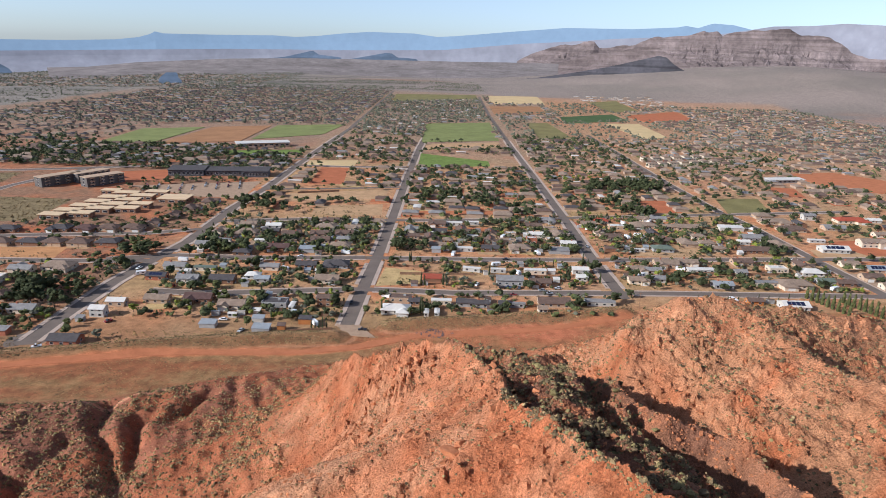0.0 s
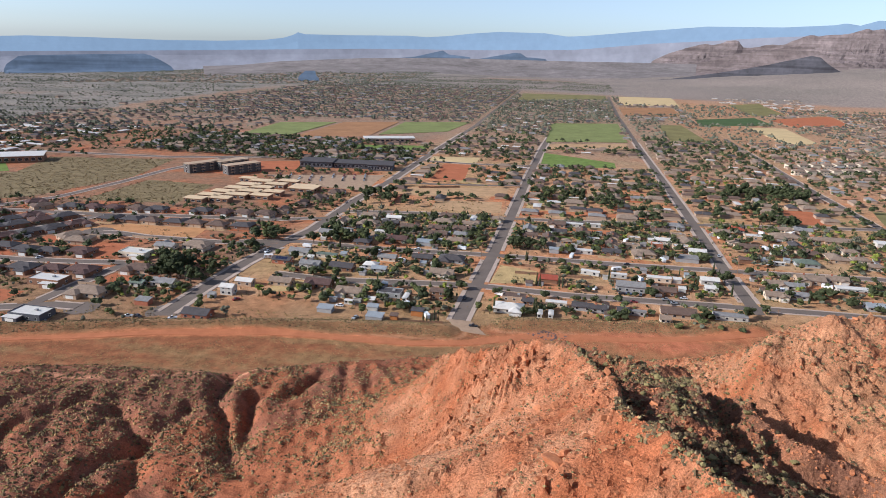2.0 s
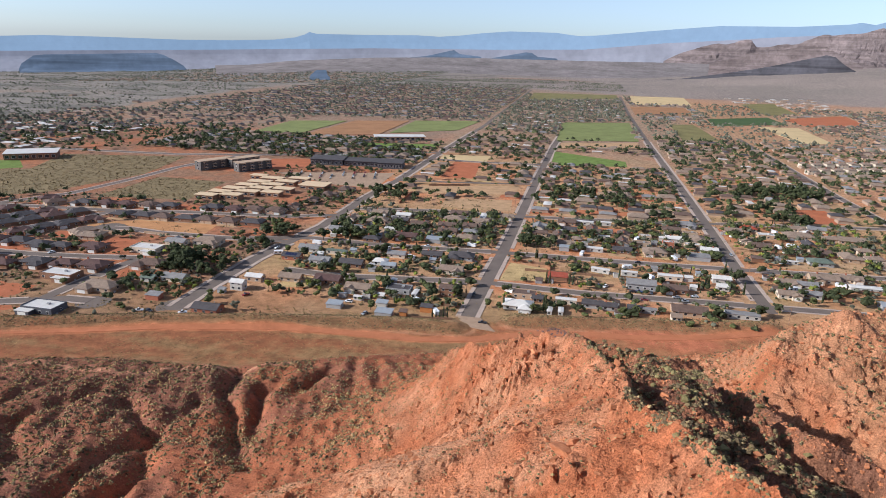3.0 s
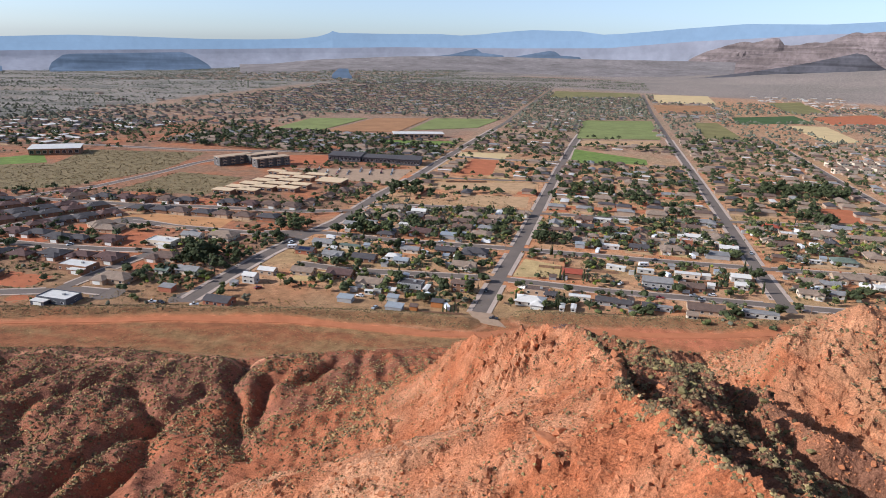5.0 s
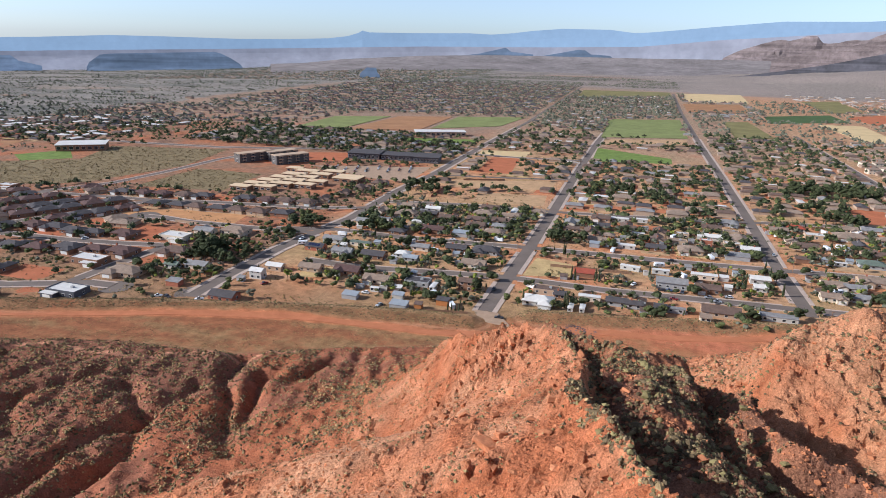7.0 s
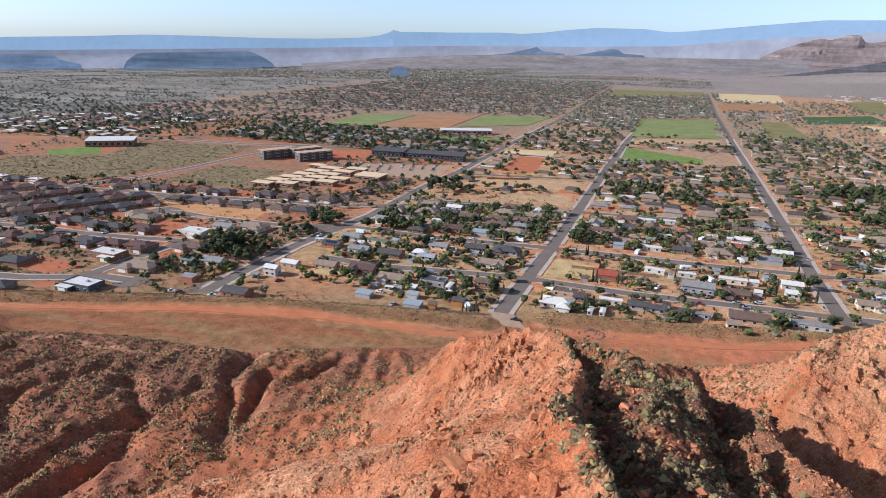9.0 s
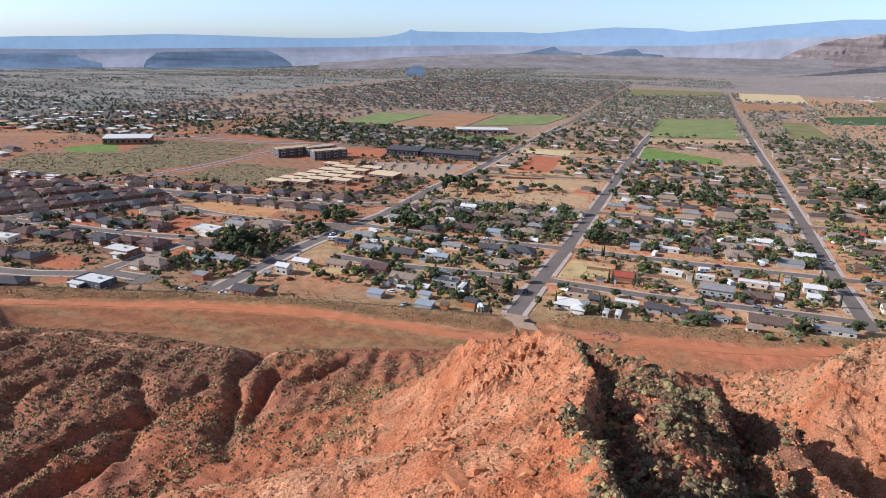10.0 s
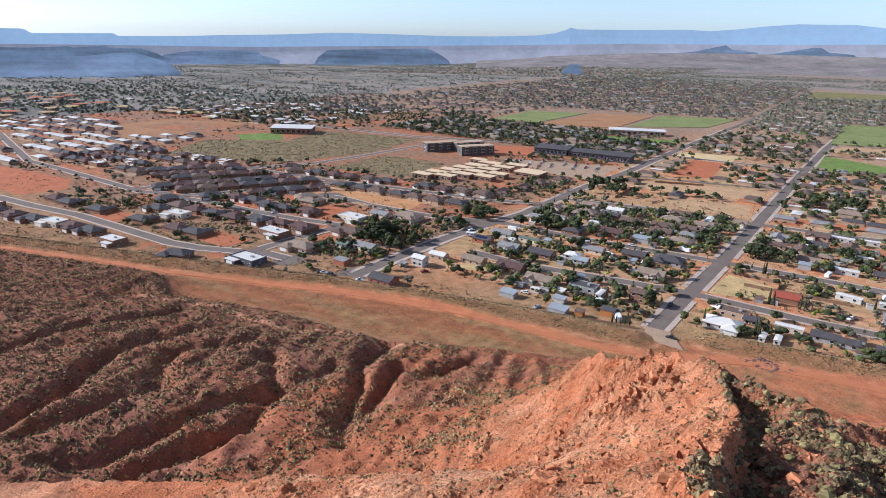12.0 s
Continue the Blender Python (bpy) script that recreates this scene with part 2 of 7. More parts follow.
def along(px, py, line):
    """For points and a polyline of (x, y, z): the distance, the side (+ to the left of its way), z and the share of the way at the nearest place."""
    best, side, zz, way = np.full(px.shape, 1e9), np.zeros(px.shape), np.zeros(px.shape), np.zeros(px.shape)
    for k, (a, b) in enumerate(zip(line[:-1], line[1:])):
        dx, dy = b[0] - a[0], b[1] - a[1]
        t = np.clip(((px - a[0]) * dx + (py - a[1]) * dy) / (dx * dx + dy * dy), 0, 1)
        ox, oy = px - a[0] - t * dx, py - a[1] - t * dy
        d = np.hypot(ox, oy)
        near = d < best
        best = np.where(near, d, best)
        side = np.where(near, np.sign(dx * oy - dy * ox), side)
        zz = np.where(near, a[2] + t * (b[2] - a[2]), zz)
        way = np.where(near, k + t, way)
    return best, side, zz, way


def inside(px, py, poly):
    odd = np.zeros(np.shape(px), bool)
    for (x0, y0), (x1, y1) in zip(poly, poly[1:] + poly[:1]):
        odd ^= ((y0 > py) != (y1 > py)) & (px < (x1 - x0) * (py - y0) / (y1 - y0 + 1e-9) + x0)
    return odd


def step(v, lo, hi):
    t = np.clip((v - lo) / (hi - lo), 0, 1)
    return t * t * (3 - 2 * t)


# ---- the lie of the land ----
MAIN_CREST = [(90, -60, 116), (48, 20, 110), (29.5, 52, 102), (26, 66, 97.8), (20.8, 78, 95.3), (16.8, 92, 89.8), (19.5, 106, 86), (17.5, 117, 82), (13, 131, 79), (6.5, 141, 76.5), (2, 149, 72.5), (-6, 160, 64.5), (-18, 173, 56), (-27, 190, 44), (-36, 222, 21), (-44, 258, 5)]
SHOULDER = [(62, 30, 98), (50, 70, 86), (45, 95, 80.5), (42, 110, 79.8), (36, 118, 80.3), (34, 131, 77.2), (36, 140, 74), (42, 150, 62), (50, 165, 46)]
SADDLE = [(12, 136, 78), (20, 131, 78.5), (27, 129, 78.3), (34, 132, 76.8)]
MIDSLOPE = [(48, 40, 101), (38, 62, 94), (33, 82, 88), (30.5, 96, 85), (29, 108, 83), (25.5, 125, 79.5)]
SPUR = [(76, 30, 94), (64, 75, 83), (58.5, 100, 79.2), (50, 104, 80.2), (46, 116, 77.8), (45.5, 131, 73.2), (45, 145, 66), (42, 165, 52), (38, 190, 36)]
NOTCH = [(45, 84, 1), (41, 98, 2), (39, 112, 3.5), (39, 120, 4), (40.5, 132, 3.5), (41, 142, 2)]
EAST_HILL = [(57, 178, 62), (66, 172, 73), (76, 171, 79), (88, 172, 78.5), (100, 174, 75.5), (145, 180, 69.5), (200, 186, 67), (330, 190, 80)]
EAST_BACK = [(92, 168, 76), (98, 130, 78), (112, 90, 84), (150, 30, 98)]
FLAT_EDGE = [(-620, 88, 0), (-389, 182, 0), (-313, 207, 0), (-268, 221, 0), (-240, 207, 0), (-188, 224, 0), (-131, 231, 0), (-90, 252, 0), (-52, 266, 0), (-20, 272, 0), (20, 262, 0), (60, 262, 0), (100, 285, 0), (150, 325, 0), (420, 345, 0)]
LEVEE_WEST = [(-620, 120, 0), (-407, 199.5, 0), (-328, 225.5, 0), (-258, 249.5, 0), (-195, 272, 0), (-134, 288, 0), (-79, 301, 0), (-48, 304, 0)]
LEVEE_EAST = [(-17, 322, 0), (46, 334.7, 0), (115, 351, 0)]
DIRT_ROAD = [(-620, 100, 0), (-389, 192, 0), (-313, 217, 0), (-276, 227, 0), (-246, 241, 0), (-190, 263, 0), (-136, 278.5, 0), (-96, 283, 0), (-60, 285, 0), (-35, 292, 0), (-4, 309, 0), (45, 318, 0), (77, 326, 0), (116, 344, 0)]
GULLIES = [
    [(-124, 227, 4.5), (-119, 210, 5), (-112, 195, 4), (-100, 175, 3), (-80, 152, 3)],
    [(-102, 207, 4.5), (-96, 188, 5), (-88, 170, 3)],
    [(-87, 226, 3.5), (-91, 214, 4), (-89, 205, 2)],
    [(-160, 96, 6), (-168, 121, 6), (-188, 143, 4), (-190, 171, 3), (-186, 194, 2)],
    [(-112, 105, 6), (-110, 128, 5), (-108, 141, 4), (-126, 165, 4), (-146, 184, 3)],
    [(-127, 100, 4), (-124, 125, 4), (-127, 152, 3.5), (-122, 193, 2.5)],
    [(-150, 100, 3), (-150, 140, 3), (-172, 160, 3), (-165, 188, 2.5)],
    [(-215, 110, 4), (-222, 150, 3), (-212, 190, 2)],
]


def hill(px, py, line, low, left, right, warp, power=1.3):
    d, side, z, way = along(px + warp * 0.7, py + warp * 0.4, line)
    w = np.where(side > 0, left(way), right(way))
    return low + np.maximum(z - low, 0) * np.maximum(np.exp(-((d / w) ** power)) - 0.06, 0) / 0.94


def land(px, py):
    """The height of the ground over arrays of x and y."""
    px, py = np.asarray(px, float), np.asarray(py, float)
    near = 1 - step(np.maximum(np.abs(px + 40) - 330, py - 320), 0, 60)
    warp = 7 * fractal(px / 38, py / 38, 4)
    d, side, _, _ = along(px + warp * 0.5, py, FLAT_EDGE)
    south = np.where(side < 0, d, -d)
    low = step(south, -1, 9) * np.clip(3.2 + 0.13 * south, 0, 24)
    main = hill(px, py, MAIN_CREST, low, lambda w: np.interp(w, (0, 2, 3, 4.5, 6.5, 8.5, 11, 13, 15), (52, 60, 72, 88, 86, 52, 34, 30, 24)), lambda w: np.interp(w, (0, 6, 15), (22, 20, 24)), warp, 1.06)
    shoulder = hill(px, py, SHOULDER, low, lambda w: 30 + 0 * w, lambda w: 14 + 0 * w, warp * 0.6, 1.5)
    mid = hill(px, py, MIDSLOPE, low, lambda w: 40 + 0 * w, lambda w: 30 + 0 * w, warp * 0.4, 2.0)
    saddle = hill(px, py, SADDLE, low, lambda w: 24 + 0 * w, lambda w: 12 + 0 * w, warp * 0.4, 1.5)
    spur = hill(px, py, SPUR, low, lambda w: 20 + 0 * w, lambda w: 15 + 0 * w, warp * 0.7, 1.4)
    east = hill(px, py, EAST_HILL, low, lambda w: 40 + 0 * w, lambda w: 80 + 0 * w, warp)
    east = low + (east - low) * step(px, 36, 60)
    back = hill(px, py, EAST_BACK, low, lambda w: 58 + 0 * w, lambda w: 80 + 0 * w, warp)
    parts = np.stack([low, main, shoulder, mid, saddle, spur, east, back])
    top = parts.max(0)
    z = top + 1.6 * (np.log(np.exp((parts - top) / 1.6).sum(0)) - 0.45)
    z = np.where(south < -2, np.maximum(z - 0.8, 0) * np.exp(-np.maximum(-south - 2, 0) / 10), z)
    rock = step(z, 20, 42)
    # gullies in the low ground, and small rills that run the same way
    for line in GULLIES:
        gd, _, deep, _ = along(px + warp * 0.6, py + warp * 0.4, line)
        z = z - 1.15 * deep * np.exp(-((gd / 3.6) ** 2)) * step(south, -3, 6)
    nd, _, deep, _ = along(px + warp * 0.25, py, NOTCH)
    z = z - deep * np.exp(-((nd / 2.4) ** 2))
    u, v = px * 0.94 + py * 0.34, py * 0.94 - px * 0.34
    wild = step(south, 1, 14) * (1 - rock)
    z = z + wild * (3.6 * (fractal(u / 12, v / 58, 5, True) - 0.52) + 0.9 * fractal(px / 4, py / 5, 3))
    # loose talus on the open western face, broken rock and ledges about the summit, the spur and the eastern hill
    cd, cside, _, _ = along(px, py, MAIN_CREST)
    summit = np.exp(-(((px + 3) / 17) ** 2) - ((py - 146) / 19) ** 2)
    calm = (cside > 0) * step(cd, 2, 9) * (1 - step(summit, 0.12, 0.5)) * (1 - 0.75 * step(fractal(px / 17 + 8, py / 17, 3), 0.12, 0.3))
    rough = rock * (1 - 0.72 * calm)
    z = z + rough * (1.7 * (fractal(px / 13, py / 13, 5, True) - 0.47) + 1.3 * fractal(px / 6, py / 9, 5))
    z = z + rough * (1.2 * (fractal(px / 3.2, py / 3.2, 3, True) - 0.45) + 0.75 * fractal(px / 1.6 + 60, py / 1.6, 2))
    z = z + rock * calm * 0.9 * (fractal(px / 16 + py / 30, py / 7, 4, True) - 0.5)
    crag = step(fractal(px / 22, py / 22 + 40, 3), -0.22, 0.08) * rough
    ledge = z + 1.4 * fractal(px / 14, py / 14, 3) + 0.25 * px
    saw = ((px * 0.9 + py * 0.25 + 5 * fractal(px / 9, py / 7 + 20, 3)) / 2.9) % 1
    z = z + crag * 1.5 * saw * (1 - step(saw, 0.84, 1.0)) * step(fractal(px / 8 + 3, py / 8, 2), -0.08, 0.14)
    z = z + crag * (1.3 + 1.2 * summit) * (step((ledge / 2.2) % 1, 0.1, 0.35) - (ledge / 2.2) % 1)
    z = z * near
    for line, tall in ((LEVEE_WEST, 2.6), (LEVEE_EAST, 2.2)):
        ld, _, _, _ = along(px, py, line)
        z = z + tall * np.exp(-((ld / 6.0) ** 2))
    z = z + 0.12 * fractal(px / 9, py / 9, 3) * np.exp(-np.maximum(0, py - 330) / 40) * near
    # the far plain: it falls away to the west, and a fan climbs to the eastern range
    r = np.hypot(px, py)
    west = step(np.degrees(np.arctan2(-px, np.maximum(py, 1))), 8, 48)
    z = z - west * np.clip((r - 950) * 0.024, 0, 82)
    far = step(r, 2300, 4600)
    z = z + far * (12 * fractal(px / 900, py / 900, 4) - 4)
    az = np.degrees(np.arctan2(px, np.maximum(py, 1)))
    z = z + step(r, 2150, 3080) * np.interp(az, (0.5, 4.4, 10.1, 14.7, 19.1, 23.3, 27.3, 30.3, 33.5, 40), (0, 8, 36, 60, 82, 103, 116, 114, 97, 90))
    z = z + step(r, 2250, 2700) * step(az, 3, 12) * 11 * (fractal(px / 190 + py / 700, py / 420, 4, True) - 0.5)
    broken = step(np.hypot((px + 1500) / 1.4, py - 1750), 900, 300)
    return z + broken * 22 * (fractal(px / 240, py / 150, 4, True) - 0.5)


def at(x, y):
    if y > 400 and math.hypot(x, y) < 900:
        return 0.0
    return float(land(np.array([x]), np.array([y]))[0])


# ---- ground ----
def spaced(stops):
    """Coordinates whose steps change from stop to stop: (from, step)."""
    out = [stops[0][0]]
    for (a, da), (b, db) in zip(stops[:-1], stops[1:]):
        while out[-1] < b - 1e-6:
            t = min(1, max(0, (out[-1] - a) / (b - a)))
            out.append(out[-1] + da + (db - da) * t)
    return np.array(out)


TOWN = [(-1000, 230), (-640, 150), (-407, 201), (-258, 251), (-134, 290), (-48, 305), (-17, 323), (115, 352), (420, 372), (1000, 420), (1050, 2100), (350, 2200), (-200, 2350), (-1000, 2300)]


TRAIL = [(-240, 190, 0), (-222, 200, 0), (-200, 205, 0), (-164, 204, 0), (-145, 218, 0), (-123, 225, 0), (-103, 234, 0)]


def soil(px, py, pz):
    """The ground's colour over arrays of places, with ridge shade and haze put in."""
    n1, n2, n3 = fractal(px / 45, py / 45, 4), fractal(px / 14 + 50, py / 14, 4), fractal(px / 5, py / 5 + 30, 3)

    def mix(a, b, t):
        t = np.clip(t, 0, 1)[..., None]
        return a * (1 - t) + np.asarray(b) * t

    red, pale, brown = np.array((0.395, 0.132, 0.058)), np.array((0.49, 0.240, 0.130)), np.array((0.245, 0.100, 0.060))
    high = step(pz, 18, 42)
    c = mix(np.ones(px.shape + (3,)) * brown, (0.325, 0.108, 0.050), 0.45 + 0.9 * n1 + 0.7 * n2 + 0.012 * np.clip(px + 100, -40, 60))
    c = mix(c, mix(np.ones(px.shape + (3,)) * red, pale, 0.5 + 1.0 * n1 + 0.8 * n2 + 0.3 * n3), high)
    east = step(px, 45, 80) * high
    c = mix(c, (0.43, 0.205, 0.105), east * (0.65 + 1.0 * n2))
    d, side, _, _ = along(px, py, FLAT_EDGE)
    south = np.where(side < 0, d, -d)
    flat = 1 - step(south + 4 * n2, -2, 3)
    c = mix(c, mix(np.ones(px.shape + (3,)) * np.array((0.265, 0.104, 0.048)), (0.265, 0.148, 0.068), 0.45 + 1.3 * fractal(px / 60, py / 16, 4) + 0.8 * n3 + 0.004 * (px + 120)), flat)
    c = mix(c, (0.39, 0.140, 0.066), flat * step(px, -45, 5) * (0.75 + 0.8 * n2))
    for line, wide in ((LEVEE_WEST, 7), (LEVEE_EAST, 7)):
        ld, _, _, _ = along(px, py, line)
        c = mix(c, (0.26, 0.135, 0.066), (1 - step(ld, wide, wide + 3)) * (0.75 + n2))
        c = mix(c, (0.42, 0.20, 0.105), 0.8 * step(ld, 9.2, 10.2) * (1 - step(ld, 11.5, 13.0)))
    dd, _, _, _ = along(px + 1.5 * n3, py + 2 * n2, DIRT_ROAD)
    c = mix(c, (0.46, 0.165, 0.075), (1 - step(dd, 3.0, 5.2)) * (0.5 + 0.5 * step(px, -260, -140)))
    td, _, _, _ = along(px + 1.5 * n3, py + 1.5 * n2, TRAIL)
    c = mix(c, (0.52, 0.24, 0.14), 0.85 * (1 - step(td, 1.2, 2.6)))
    # darker brown soil down the lee side, put in to deepen its shade
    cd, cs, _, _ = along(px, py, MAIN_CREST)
    lee_shade = (cs < 0) * (1 - step(cd, 38, 52)) * step(cd, 1.0, 3.0) * high
    c = mix(c, (0.20, 0.092, 0.056), lee_shade * (0.8 + 0.8 * n2))
    pad = 1 - step(np.hypot((px - 60) / 3.2, py - 318), 5, 13)
    c = mix(c, (0.44, 0.15, 0.075), pad)
    town = inside(px, py, TOWN).astype(float)
    soilt = mix(np.ones(px.shape + (3,)) * np.array((0.445, 0.250, 0.135)), (0.49, 0.190, 0.086), 0.35 + 1.5 * n1 + 0.5 * n2)
    soilt = mix(soilt, (0.37, 0.235, 0.115), 0.2 + 1.6 * fractal(px / 70 + 9, py / 70, 3))
    west = np.ones(px.shape + (3,)) * np.array((0.26, 0.145, 0.088))
    soilt = mix(soilt, mix(west, (0.38, 0.14, 0.066), 0.25 + 1.5 * n1 + 0.5 * n2), step(-px, 180, 215))
    soilt = mix(soilt, (0.27, 0.195, 0.14), step(py + 0.2 * px, 700, 1050) * 0.7 * (1 - step(px, 150, 350)))
    soilt = mix(soilt, (0.40, 0.235, 0.14), step(px, 200, 420) * step(py, 560, 800) * 0.8)
    soilt = mix(soilt, (0.285, 0.165, 0.085), (1 - step(py - 0.09 * px, 318, 352)) * 0.75)
    c = mix(c, soilt, town)
    r = np.hypot(px, py)
    # grey-brown plain soil, mixed paler to stand for distance haze
    plain = mix(np.ones(px.shape + (3,)) * np.array((0.275, 0.218, 0.185)), (0.225, 0.185, 0.156), 0.5 + 1.4 * fractal(px / 400, py / 250, 4))
    plain = mix(plain, (0.30, 0.185, 0.125), (1 - step(px, 0, 300)) * 2.2 * fractal(px / 700 + 5, py / 300 + 2, 3) - 0.45 * (1 - step(px, 0, 300)))
    plain = mix(plain, (0.225, 0.198, 0.165), step(-px, 350, 900) * (0.75 + 0.8 * n1))
    plain = mix(plain, (0.135, 0.125, 0.105), (1 - step(px, -500, -100)) * 0.75 * step(fractal(px / 420, py / 85 + 3, 4), 0.02, 0.26))
    out = np.maximum(step(r, 2000, 2600), (1 - town) * step(np.maximum(np.abs(px) - 520, py - 700), 0, 80))
    c = mix(c, plain, out)
    rim = step(py, 1500, 2200) * step(px, 250, 500) * (1 - step(r, 2100, 2320))
    return mix(c, (0.43, 0.19, 0.095), rim * (0.55 + 2 * fractal(px / 300, py / 120, 3)))


gx = spaced([(-4900, 160), (-1200, 34), (-480, 5), (-250, 2.0), (-80, 1.2), (-35, 0.6), (75, 0.6), (125, 1.25), (300, 6), (1200, 34), (4900, 160)])
gy = spaced([(-700, 60), (20, 1.8), (58, 0.6), (150, 0.6), (200, 1.1), (300, 1.8), (360, 4.5), (700, 12), (2200, 36), (4950, 95)])
GX, GY = np.meshgrid(gx, gy)
GZ = land(GX, GY)
tint = np.ones((GX.size, 4))
tint[:, 3] = 0.12 + 0.88 * step(GZ.ravel(), 16, 36) * (np.hypot(GX, GY).ravel() < 600)
edge_d, edge_side, _, _ = along(GX, GY, FLAT_EDGE)
tint[:, 3] = np.maximum(tint[:, 3], 0.55 * ((edge_side < 0) & (edge_d > 3) & (GY < 360)).ravel())
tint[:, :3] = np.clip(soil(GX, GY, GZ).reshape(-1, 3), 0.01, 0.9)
ids = np.arange(GX.size).reshape(GX.shape)
quads = np.stack([ids[:-1, :-1], ids[:-1, 1:], ids[1:, 1:], ids[1:, :-1]], -1).reshape(-1, 4)
me = bpy.data.meshes.new("ground")
me.vertices.add(GX.size)
me.vertices.foreach_set("co", np.stack([GX, GY, GZ], -1).ravel())
me.loops.add(quads.size)
me.loops.foreach_set("vertex_index", quads.ravel())
me.polygons.add(len(quads))
me.polygons.foreach_set("loop_start", np.arange(0, quads.size, 4))
me.polygons.foreach_set("loop_total", np.full(len(quads), 4))
grit = fractal(GX / 6, GY / 6, 3)[:-1, :-1].ravel() > 0.02
me.polygons.foreach_set("use_smooth", (GZ[:-1, :-1].ravel() < 24) | (np.hypot(GX, GY)[:-1, :-1].ravel() > 600) | grit)
me.update(calc_edges=True)
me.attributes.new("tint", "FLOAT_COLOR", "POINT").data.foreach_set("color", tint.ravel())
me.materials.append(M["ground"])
tagged(new("ground", me), "red desert ground with a rocky ridge above a flat town", "ground", kind="structure")


# ---- far ranges ----
EYE = (15, 15, 136)


def far_range(name, label, profile, distance, depth, foot, mat, rough=0.25, cliff=0.35, grain=1.2, ledges=0.0):
    """A range of hills: profile gives (azimuth to the left, height angle) of its crest in degrees; foot is the height angle of its base."""
    profile = sorted(profile)
    azs = np.arange(profile[0][0], profile[-1][0] + 0.01, 0.2 if grain < 0.42 else 0.1 if grain < 2 else 0.05)
    el = np.interp(azs, [p[0] for p in profile], [p[1] for p in profile])
    el = el + 0.05 * rough * fractal(azs * 2.2, azs * 0 + distance * 0.01, 4)
    rows = np.concatenate([[-0.35, -0.1], np.linspace(0, 1.15, 24)])
    a, t = np.meshgrid(np.radians(azs), rows)
    deg = np.degrees(a)
    crest = distance * np.tan(np.radians(np.broadcast_to(el, a.shape)))
    base = distance * math.tan(radians(foot)) + 0 * crest
    tall = np.maximum(crest - base, 0)
    fall = np.clip(t, 0, 1.15) ** 0.62
    bands = fall + ledges * 0.045 * np.sin(2 * math.pi * (fall * 4.2 + 0.5 * fractal(deg * 0.5, 0 * t + distance * 0.01, 3)))
    down = np.where(t < 0, 1 + t * 1.8, 1 - cliff * step(t, 0, 0.05) - (1 - cliff) * bands)
    lean = deg * grain + 1.1 * fractal(deg * 0.6, t * 1.5 + 7, 2)
    cut = fractal(lean, t * 2.8 + distance * 0.01, 6, True) - 0.42
    z = base + tall * down + tall * rough * cut * 2.2 * np.clip(t, 0, 1.15) * (1.15 - np.clip(t, 0, 1.15))
    rad = distance - depth * t + depth * min(0.3, rough) * 0.5 * cut * step(t, 0.02, 0.2)
    v = np.stack([EYE[0] - rad * np.sin(a), EYE[1] + rad * np.cos(a), EYE[2] + z], -1).reshape(-1, 3)
    k = np.arange(a.size).reshape(a.shape)
    f = np.stack([k[:-1, :-1], k[1:, :-1], k[1:, 1:], k[:-1, 1:]], -1).reshape(-1, 4)
    return tagged(new(name, mesh(name, v, f, mat)), label, "hills", kind="structure")


# haze is put into these bluish, pale colours, and emission strengthens it
M["range_blue"] = material("far_blue_range", (0.082, 0.112, 0.150), 1.0, 0.06, 0.002, 0.02, spec=0.0, haze_glow=2.2)
M["range_pale"] = material("far_pale_range", (0.165, 0.165, 0.19), 1.0, 0.12, 0.003, 0.012, spec=0.0, haze_glow=0.8)
M["range_brown"] = material("brown_range", (0.150, 0.118, 0.112), 1.0, 0.3, 0.008, 0.04, 16.0, spec=0.0, haze_glow=0.32, strata=0.05)
M["range_mesa"] = material("hazy_mesa", (0.064, 0.082, 0.112), 1.0, 0.16, 0.004, 0.03, spec=0.0, haze_glow=1.25, strata=0.02)
M["range_near"] = material("grey_brown_hill", (0.175, 0.152, 0.146), 1.0, 0.25, 0.006, 0.03, 10.0, spec=0.0, haze_glow=0.25)
# this dark tone paints the cliff face as shaded
M["range_cliff"] = material("shaded_cliff", (0.080, 0.076, 0.085), 1.0, 0.25, 0.01, 0.05, spec=0.0, haze_glow=0.12, strata=0.06)

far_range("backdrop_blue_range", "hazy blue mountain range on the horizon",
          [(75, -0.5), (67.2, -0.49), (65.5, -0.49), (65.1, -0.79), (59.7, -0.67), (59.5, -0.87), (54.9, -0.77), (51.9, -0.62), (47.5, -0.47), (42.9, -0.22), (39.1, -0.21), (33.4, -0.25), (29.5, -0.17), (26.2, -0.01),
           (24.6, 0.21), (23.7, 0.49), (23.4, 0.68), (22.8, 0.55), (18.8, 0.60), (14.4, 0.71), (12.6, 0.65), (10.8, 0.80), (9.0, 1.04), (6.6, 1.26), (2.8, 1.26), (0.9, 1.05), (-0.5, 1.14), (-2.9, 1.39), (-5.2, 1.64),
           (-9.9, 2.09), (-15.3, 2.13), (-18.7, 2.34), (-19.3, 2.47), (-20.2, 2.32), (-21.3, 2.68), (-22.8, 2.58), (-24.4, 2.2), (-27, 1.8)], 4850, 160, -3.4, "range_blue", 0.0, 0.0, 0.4)
